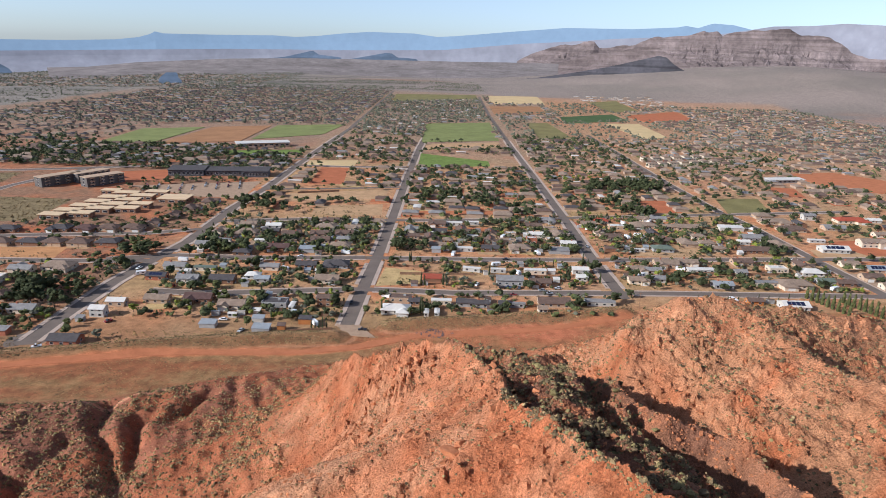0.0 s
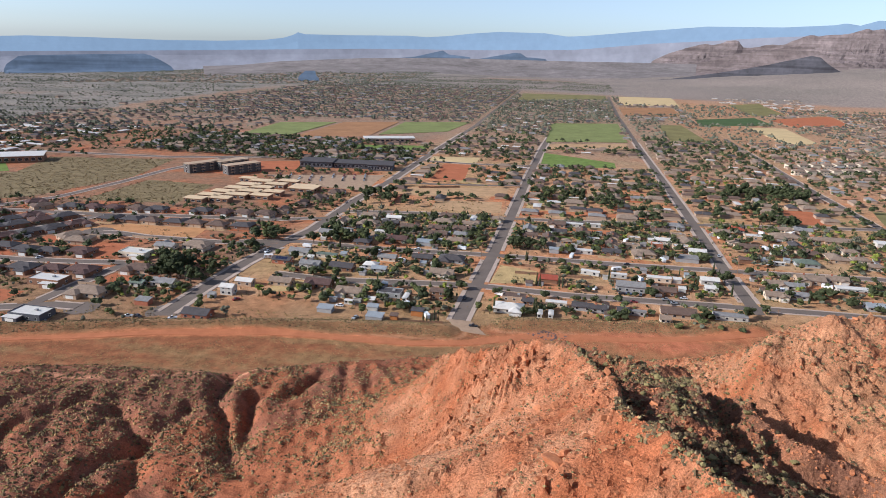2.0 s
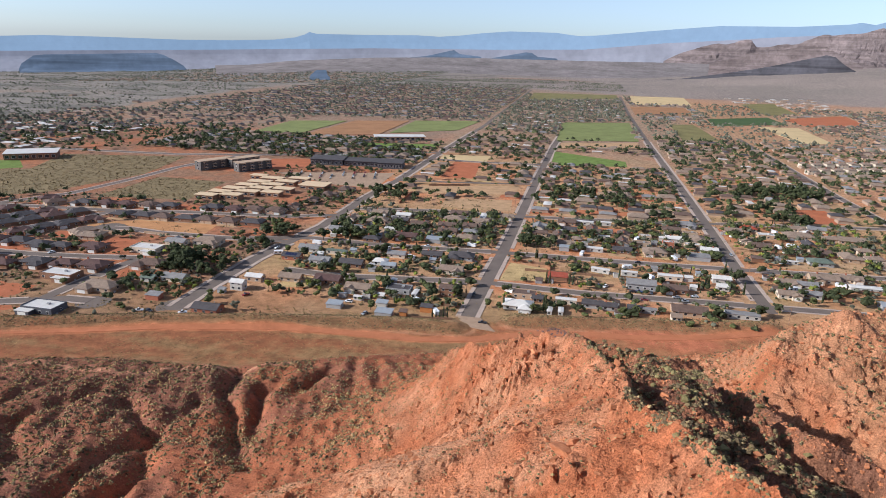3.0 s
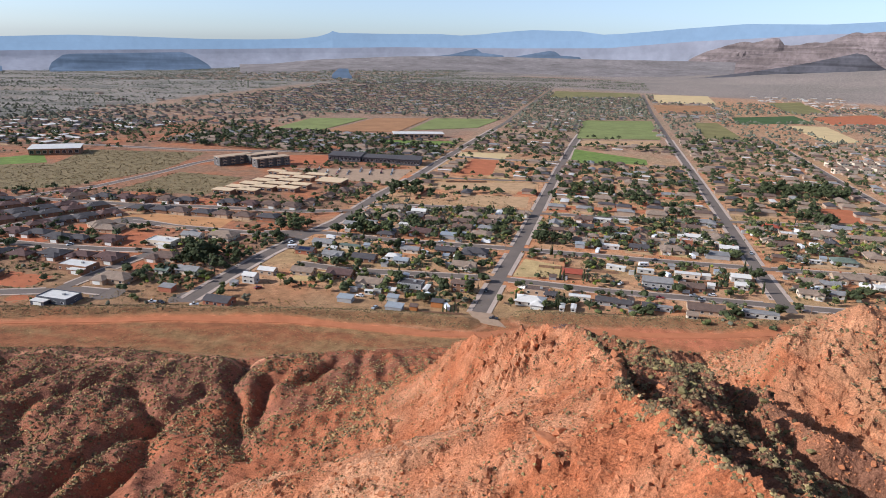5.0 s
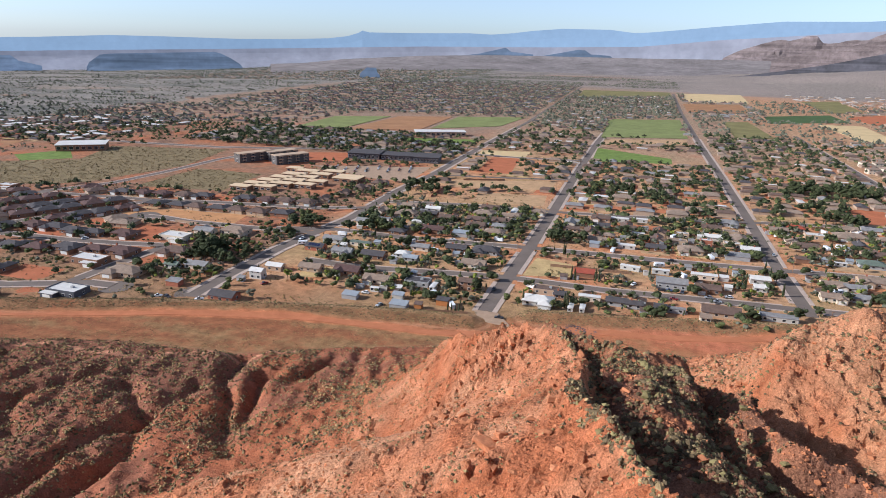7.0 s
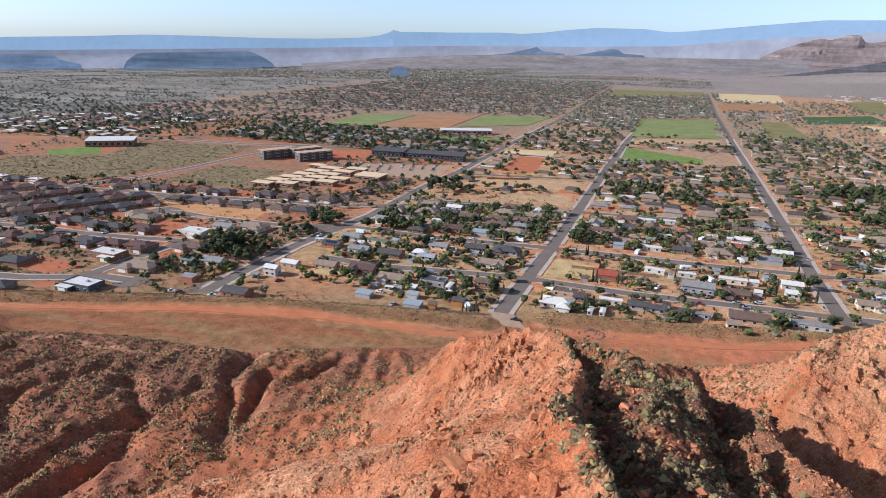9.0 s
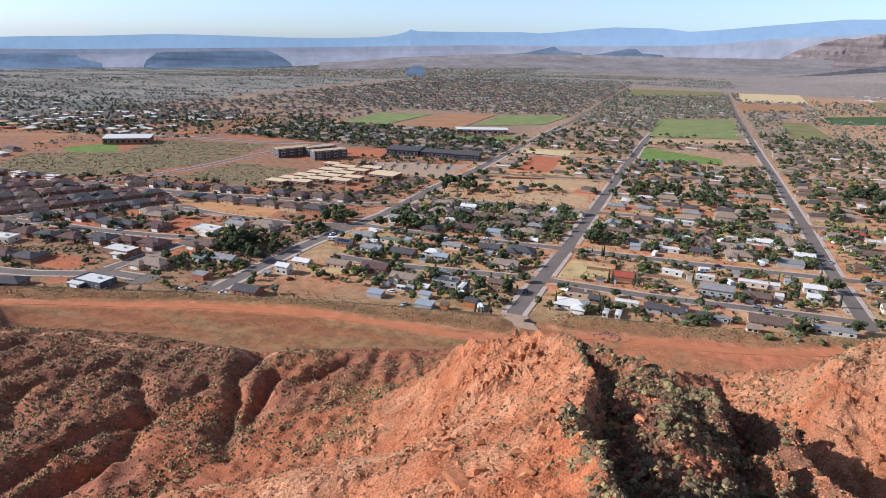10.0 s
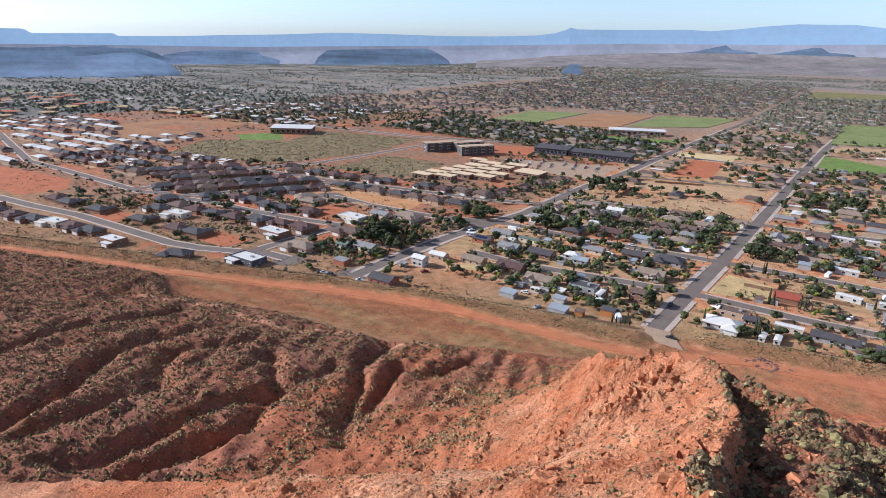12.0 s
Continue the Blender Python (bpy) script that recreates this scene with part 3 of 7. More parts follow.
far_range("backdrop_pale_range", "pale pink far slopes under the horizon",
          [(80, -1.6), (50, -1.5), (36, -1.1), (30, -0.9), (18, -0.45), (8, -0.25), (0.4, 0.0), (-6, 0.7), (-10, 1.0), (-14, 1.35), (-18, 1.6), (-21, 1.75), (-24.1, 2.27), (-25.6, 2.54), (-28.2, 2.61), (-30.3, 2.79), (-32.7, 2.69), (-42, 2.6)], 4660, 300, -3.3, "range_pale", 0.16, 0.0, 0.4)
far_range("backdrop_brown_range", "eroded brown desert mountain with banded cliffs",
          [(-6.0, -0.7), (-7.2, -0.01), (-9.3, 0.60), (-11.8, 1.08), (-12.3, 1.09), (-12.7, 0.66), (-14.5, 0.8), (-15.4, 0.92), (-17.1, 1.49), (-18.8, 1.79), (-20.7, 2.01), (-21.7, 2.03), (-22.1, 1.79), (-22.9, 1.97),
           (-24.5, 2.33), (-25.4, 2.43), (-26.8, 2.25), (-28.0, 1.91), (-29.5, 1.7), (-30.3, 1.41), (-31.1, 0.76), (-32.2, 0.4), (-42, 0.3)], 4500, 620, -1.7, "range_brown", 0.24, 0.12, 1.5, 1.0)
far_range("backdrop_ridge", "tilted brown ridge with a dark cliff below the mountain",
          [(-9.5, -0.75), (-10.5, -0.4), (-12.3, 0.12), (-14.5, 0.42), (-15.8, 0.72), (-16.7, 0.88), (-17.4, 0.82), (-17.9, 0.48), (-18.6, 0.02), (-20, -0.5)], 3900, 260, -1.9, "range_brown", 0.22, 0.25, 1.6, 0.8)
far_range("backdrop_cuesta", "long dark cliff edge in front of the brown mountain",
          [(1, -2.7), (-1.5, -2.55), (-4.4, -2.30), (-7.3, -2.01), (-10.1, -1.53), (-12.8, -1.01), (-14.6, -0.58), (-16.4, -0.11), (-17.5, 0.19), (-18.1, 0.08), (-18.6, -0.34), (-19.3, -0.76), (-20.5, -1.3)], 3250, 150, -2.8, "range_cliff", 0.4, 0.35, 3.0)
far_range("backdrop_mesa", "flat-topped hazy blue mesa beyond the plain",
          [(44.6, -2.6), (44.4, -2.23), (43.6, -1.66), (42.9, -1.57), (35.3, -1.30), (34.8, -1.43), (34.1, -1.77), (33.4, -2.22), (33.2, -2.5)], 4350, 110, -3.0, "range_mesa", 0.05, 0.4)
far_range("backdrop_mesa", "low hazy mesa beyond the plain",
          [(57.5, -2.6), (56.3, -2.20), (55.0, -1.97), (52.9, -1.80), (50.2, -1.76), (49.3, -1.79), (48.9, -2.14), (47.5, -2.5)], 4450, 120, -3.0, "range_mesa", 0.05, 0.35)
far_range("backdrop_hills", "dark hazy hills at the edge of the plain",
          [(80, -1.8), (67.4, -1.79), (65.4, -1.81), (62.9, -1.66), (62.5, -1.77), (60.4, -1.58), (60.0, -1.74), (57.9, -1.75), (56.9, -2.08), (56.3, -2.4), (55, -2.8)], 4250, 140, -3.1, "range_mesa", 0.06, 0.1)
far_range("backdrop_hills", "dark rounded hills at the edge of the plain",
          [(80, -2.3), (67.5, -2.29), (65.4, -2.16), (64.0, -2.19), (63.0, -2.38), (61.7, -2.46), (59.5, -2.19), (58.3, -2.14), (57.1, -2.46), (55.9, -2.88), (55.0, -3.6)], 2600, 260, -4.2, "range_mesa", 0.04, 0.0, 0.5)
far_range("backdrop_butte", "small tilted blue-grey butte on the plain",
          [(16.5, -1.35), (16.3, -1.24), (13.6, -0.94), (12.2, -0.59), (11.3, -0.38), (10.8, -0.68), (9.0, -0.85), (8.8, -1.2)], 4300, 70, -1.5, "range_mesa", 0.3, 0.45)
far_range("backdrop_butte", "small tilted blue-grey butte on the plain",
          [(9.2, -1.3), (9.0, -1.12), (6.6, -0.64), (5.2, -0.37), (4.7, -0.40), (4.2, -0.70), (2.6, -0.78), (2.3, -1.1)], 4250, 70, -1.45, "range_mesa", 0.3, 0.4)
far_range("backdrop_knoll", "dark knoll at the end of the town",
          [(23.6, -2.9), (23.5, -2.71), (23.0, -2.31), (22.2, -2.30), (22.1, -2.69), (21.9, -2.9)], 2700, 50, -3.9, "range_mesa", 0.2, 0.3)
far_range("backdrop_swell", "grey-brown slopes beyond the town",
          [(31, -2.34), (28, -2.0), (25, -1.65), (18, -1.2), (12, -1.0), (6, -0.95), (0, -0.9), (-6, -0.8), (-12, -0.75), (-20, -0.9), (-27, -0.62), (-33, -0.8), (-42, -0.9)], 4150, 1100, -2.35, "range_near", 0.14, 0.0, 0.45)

# ---- roads ----
ROADS = {
    "main": ([(-43, 318), (-41.5, 370), (-38.5, 450), (-36.5, 566), (-34, 760), (-29, 990), (-24, 1110)], 7.8),
    "east": ([(122, 372), (119.5, 450), (119.5, 576), (118, 750), (114.5, 1025), (112, 1523), (119, 2150)], 7.8),
    "west": ([(-196.5, 288), (-197, 320), (-196, 374), (-190, 425), (-184.5, 462), (-184, 572), (-177, 676), (-174, 890), (-165, 1204), (-170, 2300)], 7.8),
    "far_east": ([(300, 385), (293.5, 468), (288, 566), (281, 619), (276, 758), (275.5, 1000), (275, 1210)], 7.6),
    "first": ([(-168, 361), (-133, 359), (-76, 369), (-41, 374.5), (15, 373), (86, 379), (160, 384), (234, 387), (420, 398)], 7.0),
    "second": ([(-223, 416), (-180, 430), (-124, 429), (-41, 438), (56, 443), (118, 449), (184, 456), (275, 466), (420, 482)], 7.0),
    "third": ([(-182, 524), (-112, 540), (-38, 545), (6, 550), (72, 562), (130, 575), (245, 599), (420, 636)], 6.8),
    "fourth": ([(-180, 655), (-115, 667), (-36, 687)], 6.4),
    "upper_west": ([(-176, 850), (-282, 815), (-315, 780), (-384, 746), (-474, 712), (-570, 700), (-700, 690)], 9.0),
    "diagonal": ([(-470, 440), (-440, 495), (-430, 569), (-427, 636), (-405, 735)], 7.0),
    "upper_north": ([(-176, 800), (-110, 800), (-33, 812)], 7.0),
    "court": ([(-331, 409), (-317, 411), (-292, 408), (-240, 411), (-191, 417)], 6.8),
    "inner": ([(-427, 330), (-400, 334), (-381, 338), (-340, 340), (-302, 346), (-270, 353)], 6.8),
    "edge": ([(-640, 232), (-540, 244), (-474, 250), (-427, 257), (-384, 258), (-324, 259), (-301, 264), (-278, 274), (-262, 282), (-246, 283)], 7.2),
    "link": ([(-272, 280), (-271, 300), (-269, 330), (-267, 353)], 6.8),
    "outer": ([(-850, 385), (-650, 327), (-588, 327), (-517, 325), (-456, 323), (-434, 334)], 6.8),
    "mid_west": ([(-470, 440), (-413, 447), (-363, 453), (-311, 466), (-259, 475), (-222, 482), (-183, 500)], 6.8),
    "crescent": ([(-427, 325), (-370, 425), (-363, 453)], 6.8),
    "crescent_back": ([(-468, 326), (-462, 360), (-411, 447)], 6.8),
}


def resample(points, gap):
    pts = [Vector((*p, 0)) for p in points]
    out = []
    for a, b in zip(pts[:-1], pts[1:]):
        n = max(1, round((b - a).length / gap))
        out += [a.lerp(b, i / n) for i in range(n)]
    return out + [pts[-1]]


def strip(points, off0, off1, z0, z1, shape):
    """A raised band beside a line; breaks are given by None."""
    last = None
    for item in points:
        if item is None:
            last = None
            continue
        p, n = item
        here = [(p.x + n.x * o, p.y + n.y * o) for o in (off0, off1)]
        if last:
            q = [(*last[0], z1), (*last[1], z1), (*here[1], z1), (*here[0], z1)]
            shape.slab(q if off0 > off1 else q[::-1], z1 - z0)
        last = here


for k, (rname, (pts, width)) in enumerate(ROADS.items()):
    line = resample(pts, 6.0)
    ways = [(line[min(i + 1, len(line) - 1)] - line[max(i - 1, 0)]).normalized() for i in range(len(line))]
    normals = [Vector((-w.y, w.x, 0)) for w in ways]
    road = Shape()
    top = 0.10 + 0.006 * k
    strip(list(zip(line, normals)), width / 2, -width / 2, -0.25, top, road)
    ob = tagged(new("road", road.mesh("road", "asphalt")), "grey asphalt street with pale pavements", "road", kind="structure")
    if width < 6.7 and rname != "court":
        continue
    for sign in (1, -1):
        walkline = []
        for p, n in zip(line, normals):
            q = p + n * sign * (width / 2 + 1.4)
            clear = p.y < 1100
            for other, (opts, owidth) in ROADS.items():
                if other != rname:
                    d = along(np.array([q.x]), np.array([q.y]), [(*o, 0) for o in opts])[0][0]
                    clear &= d > owidth / 2 + 2.5
            walkline.append((p, n) if clear else None)
        side = Shape()
        strip(walkline, sign * (width / 2 + 0.02), sign * (width / 2 + (2.7 if rname in ("main", "east", "west") else 1.5)), -0.2, 0.24, side)
        if side.f:
            part("sidewalk", side, "concrete", ob, "pale concrete pavement")


# the dirt road on the flat, with worn uneven edges
track = resample([p[:2] for p in DIRT_ROAD], 2.5)
wayward = Shape()
rims = []
for i, p in enumerate(track):
    w = (track[min(i + 1, len(track) - 1)] - track[max(i - 1, 0)]).normalized()
    wide = 1.7 + 1.2 * min(1, max(0, (p.x + 260) / 120))
    q = [np.array((p.x - w.y * o, p.y + w.x * o)) for o in (wide + 0.5 * math.sin(i * 0.31) + rng.uniform(-0.3, 0.3), 0.0, -wide - 0.4 * math.sin(i * 0.23) + rng.uniform(-0.3, 0.3))]
    rims.append([(x, y, at(x, y) + 0.14) for x, y in q])
for a, b in zip(rims[:-1], rims[1:]):
    for k in (0, 1):
        wayward.add([a[k + 1], b[k + 1], b[k], a[k]], [(0, 1, 2, 3)])
        wayward.add([a[2 * k], b[2 * k], (*b[2 * k][:2], b[2 * k][2] - 0.6), (*a[2 * k][:2], a[2 * k][2] - 0.6)], [(0, 1, 2, 3) if k == 0 else (3, 2, 1, 0)])
tagged(new("road_dirt", wayward.mesh("road_dirt", "orange_dirt")), "graded orange dirt road along the embankment", "road", kind="structure")


def disc(name, x, y, r, z, mat, label):
    s = Shape()
    ring = [(x + r * math.cos(a * math.pi / 16), y + r * math.sin(a * math.pi / 16), z) for a in range(32)]
    s.slab(ring, 0.3)
    return tagged(new(name, s.mesh(name, mat)), label, "road", kind="structure")


disc("road_turning_circle", -198, 289, 10, 0.07, "asphalt", "round asphalt end of a street")
disc("road_turning_circle", -333, 409, 11.5, 0.17, "asphalt", "round asphalt end of a street")
disc("road_turning_circle", -243, 282, 9, 0.05, "asphalt", "round asphalt end of a street")

# ---- fields and yards ----
taken = []
FIELD_POLYS = []


def field(mat, label, *poly, z=0.05):
    s = Shape()
    area = sum(a[0] * b[1] - b[0] * a[1] for a, b in zip(poly, poly[1:] + poly[:1]))
    s.slab([(x, y, z + (at(x, y) + 0.5 if math.hypot(x, y) > 900 else 0.0)) for x, y in (poly if area > 0 else poly[::-1])], 1.2)
    FIELD_POLYS.append(list(poly))
    return tagged(new("field", s.mesh("field", mat)), label, "field", kind="structure")


field("crop_green", "mown green crop field", (-29, 1312), (102, 1368), (101, 1088), (-28, 1044))
field("lawn", "deep green pasture strip", (-25, 925), (69, 876), (69, 837), (-25, 815))
field("crop_green", "green crop field", (-498, 933), (-511, 1115), (-417, 1154), (-423, 954))
field("plough", "bare brown ploughed field", (-410, 950), (-405, 1160), (-310, 1199), (-305, 988))
field("crop_green", "green crop field", (-295, 1015), (-300, 1205), (-182, 1255), (-198, 1099))
field("wheat", "pale yellow stubble field", (358, 1424), (438, 1443), (426, 1212), (368, 1166))
field("crop_dark", "dark green crop field", (279, 1540), (431, 1658), (432, 1503), (267, 1399))
field("red_dirt", "bare red ploughed field", (455, 1632), (643, 1800), (610, 1569), (469, 1479))
field("crop_olive", "olive green field", (180, 1380), (229, 1401), (237, 1163), (175, 1121))
field("crop_olive", "yellow-green far field", (-150, 2152), (112, 2209), (108, 2006), (-141, 1843))
field("plough", "bare tan far field", (128, 1779), (269, 1827), (261, 1621), (127, 1563))
field("red_dirt", "bare red dirt lot", (208, 657), (241, 664), (242, 609), (205, 602))
field("crop_olive", "olive green pasture", (302, 680), (351, 687), (334, 619), (287, 608))
field("lawn", "bright green school lawn", (-292, 895), (-190, 925), (-195, 878), (-281, 861))
field("lawn", "bright green sports pitch", (-645, 570), (-616, 619), (-571, 578), (-607, 544))
field("plough", "bare brown field", (-822, 511), (-833, 602), (-718, 649), (-674, 542), (-713, 461))
field("red_dirt", "bare orange dirt strip", (-402, 640), (-390, 712), (-311, 745), (-294, 700), (-340, 640))
field("wheat", "pale straw-coloured lot", (-168, 839), (-106, 850), (-105, 806), (-165, 806))
field("red_dirt", "bare red dirt lot", (-143, 790), (-110, 792), (-102, 694), (-139, 690))
field("tan_dirt", "bare tan dirt strip between green fields", (-20, 1020), (98, 1070), (98, 1010), (-20, 960))
field("tan_dirt", "bare tan building lot", (-148, 640), (-50, 672), (-50, 628), (-148, 606))
field("tan_dirt", "bare tan building lot", (-112, 592), (-50, 604), (-47, 561), (-110, 556))
field("orange_tan", "bare orange-tan lot round the turning circle", (-352, 402), (-352, 421), (-324, 434), (-262, 440), (-258, 416), (-292, 413), (-318, 415), (-330, 421), (-344, 409))
field("dry_grass", "dry yellow grass lot", (-161, 352), (-138, 354), (-133, 340), (-160, 330))
field("dry_grass", "dry yellow grass lot at the street corner", (-31, 418), (-6, 412), (-6, 388), (-34, 381))
field("tan_dirt", "tan dirt lot with low walls", (168, 480), (211, 488), (202, 466), (150, 462))
field("red_dirt", "bare red lot", (330, 520), (380, 530), (395, 490), (345, 482))
field("red_dirt", "wide bare reddish building plot", (-640, 258), (-516, 258), (-508, 290), (-540, 312), (-640, 300))
for qx, qy, qw, qd in ((-300, 374, 24, 26), (-362, 352, 28, 16), (-404, 272, 30, 18), (-305, 284, 30, 20), (-322, 245, 24, 16), (-280, 259, 16, 14), (-312, 482, 26, 14), (-350, 384, 20, 14), (-470, 404, 22, 12)):
    field("red_dirt", "bare red plot between new houses", (qx - qw / 2, qy - qd / 2), (qx + qw / 2, qy - qd / 2), (qx + qw / 2, qy + qd / 2), (qx - qw / 2, qy + qd / 2))
field("red_dirt", "bare red plot between new houses", (-262, 318), (-240, 322), (-240, 336), (-262, 334))
field("scrub", "olive desert scrub on open land", (-590, 432), (-640, 520), (-560, 575), (-596, 663), (-457, 700), (-436, 593), (-464, 490), (-486, 468), z=0.02)
field("scrub", "olive desert scrub on open land", (-414, 491), (-412, 586), (-338, 585), (-330, 506), z=0.02)
field("orange_dirt", "bare orange open land", (455, 850), (540, 872), (600, 800), (530, 735), (482, 750), z=0.02)
field("dry_grass", "dry yellow open land", (530, 733), (600, 798), (660, 740), (600, 660), (520, 690), z=0.02)
field("red_dirt", "bare red dirt lot", (385, 705), (412, 700), (425, 752), (395, 756))
field("wheat", "pale tan far field", (145, 2190), (319, 2225), (300, 1910), (138, 1860))
field("crop_olive", "olive green far field", (452, 2048), (564, 2141), (532, 1775), (440, 1710))
field("tan_dirt", "bare tan lot between the houses", (300, 470), (345, 476), (338, 500), (304, 494))
field("orange_dirt", "bare orange lot behind the trees", (-20, 568), (60, 578), (58, 592), (-20, 582))
field("orange_dirt", "long bare orange lot", (-22, 512), (56, 520), (56, 532), (-22, 524))
field("gravel", "dusty gravel apron at the street's end", (-49, 319), (-36, 319), (-26, 304), (-42, 306), z=0.42)
field("gravel", "grey car park with rows of cars", (-318, 650), (-192, 694), (-188, 610), (-232, 612))


SEGMENTS = np.array([(*a, *b, w) for pts, w in ROADS.values() for a, b in zip(pts[:-1], pts[1:])])
FIELD_BOXES = [(min(p[0] for p in q), max(p[0] for p in q), min(p[1] for p in q), max(p[1] for p in q)) for q in FIELD_POLYS]
cells = {}


def on_field(x, y):
    for (x0, x1, y0, y1), poly in zip(FIELD_BOXES, FIELD_POLYS):
        if x0 <= x <= x1 and y0 <= y <= y1 and bool(inside(np.array([x]), np.array([y]), poly)[0]):
            return True
    return False


def road_gap(x, y):
    ax, ay, bx, by, w = SEGMENTS.T
    dx, dy = bx - ax, by - ay
    t = np.clip(((x - ax) * dx + (y - ay) * dy) / (dx * dx + dy * dy), 0, 1)
    return float((np.hypot(x - ax - t * dx, y - ay - t * dy) - w / 2).min())


def take(x, y, r):
    taken.append((x, y, r))
    cells.setdefault((int(x // 40), int(y // 40)), []).append((x, y, r))


def clear(x, y, r):
    i, j = int(x // 40), int(y // 40)
    for a in (i - 1, i, i + 1):
        for b in (j - 1, j, j + 1):
            for cx, cy, cr in cells.get((a, b), ()):
                if (x - cx) ** 2 + (y - cy) ** 2 < (r + cr) ** 2:
                    return False
    return True


yard_count = 0


def yard(x, y, w, d, mat, label):
    """A lot's own surface, a few centimetres proud of the soil."""
    global yard_count
    yard_count += 1
    z = 0.028 + 0.0035 * (yard_count % 5) + 0.001 * (yard_count % 3)
    s = Shape()
    j = [rng.uniform(-0.08, 0.08) for _ in range(8)]
    s.slab([(x - w * (0.5 + j[0]), y - d * (0.5 + j[1]), z), (x + w * (0.5 + j[2]), y - d * (0.5 + j[3]), z), (x + w * (0.5 + j[4]), y + d * (0.5 + j[5]), z), (x - w * (0.5 + j[6]), y + d * (0.5 + j[7]), z)], 0.3)
    return tagged(new("yard", s.mesh("yard", mat)), label, "yard", kind="structure")


# ---- houses ----
ROOF_WORDS = {"roof_brown": "brown shingle", "roof_dark": "dark charcoal shingle", "roof_maroon": "dark maroon tile", "roof_tan": "tan shingle", "roof_grey": "grey shingle", "roof_green": "dull green metal",
              "roof_blue": "blue-grey metal", "roof_white": "white metal", "roof_red": "red metal"}
WALL_WORDS = {"wall_tan": "tan stucco", "wall_cream": "cream stucco", "wall_white": "white sided", "wall_brown": "brown timber", "wall_orange": "orange-brown board", "wall_grey": "grey sided", "wall_brick": "red brick", "wall_dark": "charcoal"}


def gable(shape, w, d, h, pitch, over, turned=False, ox=0.0, oy=0.0, roof=None, thick=0.22):
    """Walls with gable ends into shape, and the two slopes into roof."""
    rise = d / 2 * pitch
    v = [(-w / 2, -d / 2, -0.5), (w / 2, -d / 2, -0.5), (w / 2, d / 2, -0.5), (-w / 2, d / 2, -0.5), (-w / 2, -d / 2, h), (w / 2, -d / 2, h), (w / 2, d / 2, h), (-w / 2, d / 2, h), (-w / 2, 0, h + rise), (w / 2, 0, h + rise)]
    x0, y0, zt, ze = w / 2 + over, d / 2 + over, h + rise + thick, h - over * pitch + thick
    slopes = [[(-x0, -y0, ze), (x0, -y0, ze), (x0, 0, zt), (-x0, 0, zt)], [(x0, y0, ze), (-x0, y0, ze), (-x0, 0, zt), (x0, 0, zt)]]

    def put(p):
        return (ox - p[1], oy + p[0], p[2]) if turned else (ox + p[0], oy + p[1], p[2])

    shape.add([put(p) for p in v], [(0, 1, 5, 4), (2, 3, 7, 6), (1, 2, 6, 9, 5), (3, 0, 4, 8, 7), (4, 5, 9, 8), (6, 7, 8, 9)])
    for q in slopes:
        roof.slab([put(p) for p in q], thick * 0.9)


def hipped(shape, w, d, h, pitch, over, ox, oy, roof, thick=0.22):
    shape.box(ox - w / 2, oy - d / 2, -0.5, ox + w / 2, oy + d / 2, h)
    x0, y0 = w / 2 + over, d / 2 + over
    run = min(x0, y0)
    zt, ze = h + run * pitch + thick - over * pitch, h - over * pitch + thick
    rx, ry = max(x0 - run, 0.05), max(y0 - run, 0.05)
    a, b, c, e = (-x0, -y0, ze), (x0, -y0, ze), (x0, y0, ze), (-x0, y0, ze)
    p, q, r, s = (-rx, -ry, zt), (rx, -ry, zt), (rx, ry, zt), (-rx, ry, zt)
    k = [(ox + v[0], oy + v[1], v[2]) for v in (a, b, c, e, p, q, r, s)]
    low = [(x, y, z - thick) for x, y, z in k[:4]]
    roof.add(k + low, [(0, 1, 5, 4), (1, 2, 6, 5), (2, 3, 7, 6), (3, 0, 4, 7), (4, 5, 6, 7), (1, 0, 8, 9), (2, 1, 9, 10), (3, 2, 10, 11), (0, 3, 11, 8), (8, 11, 10, 9)])


def window_shape(x, y, z, w, h, face):
    """A framed window on a wall that faces along +-y or +-x."""
    s = Shape()
    for grow, out, mi in ((0.12, 0.05, 0), (0.0, 0.08, 1)):
        a, b = w / 2 + grow, h / 2 + grow
        if face in "ns":
            sgn = 1 if face == "n" else -1
            s.box(x - a, min(y, y + sgn * out), z - b, x + a, max(y, y + sgn * out), z + b, mi)
        else:
            sgn = 1 if face == "e" else -1
            s.box(min(x, x + sgn * out), y - a, z - b, max(x, x + sgn * out), y + a, z + b, mi)
    return s


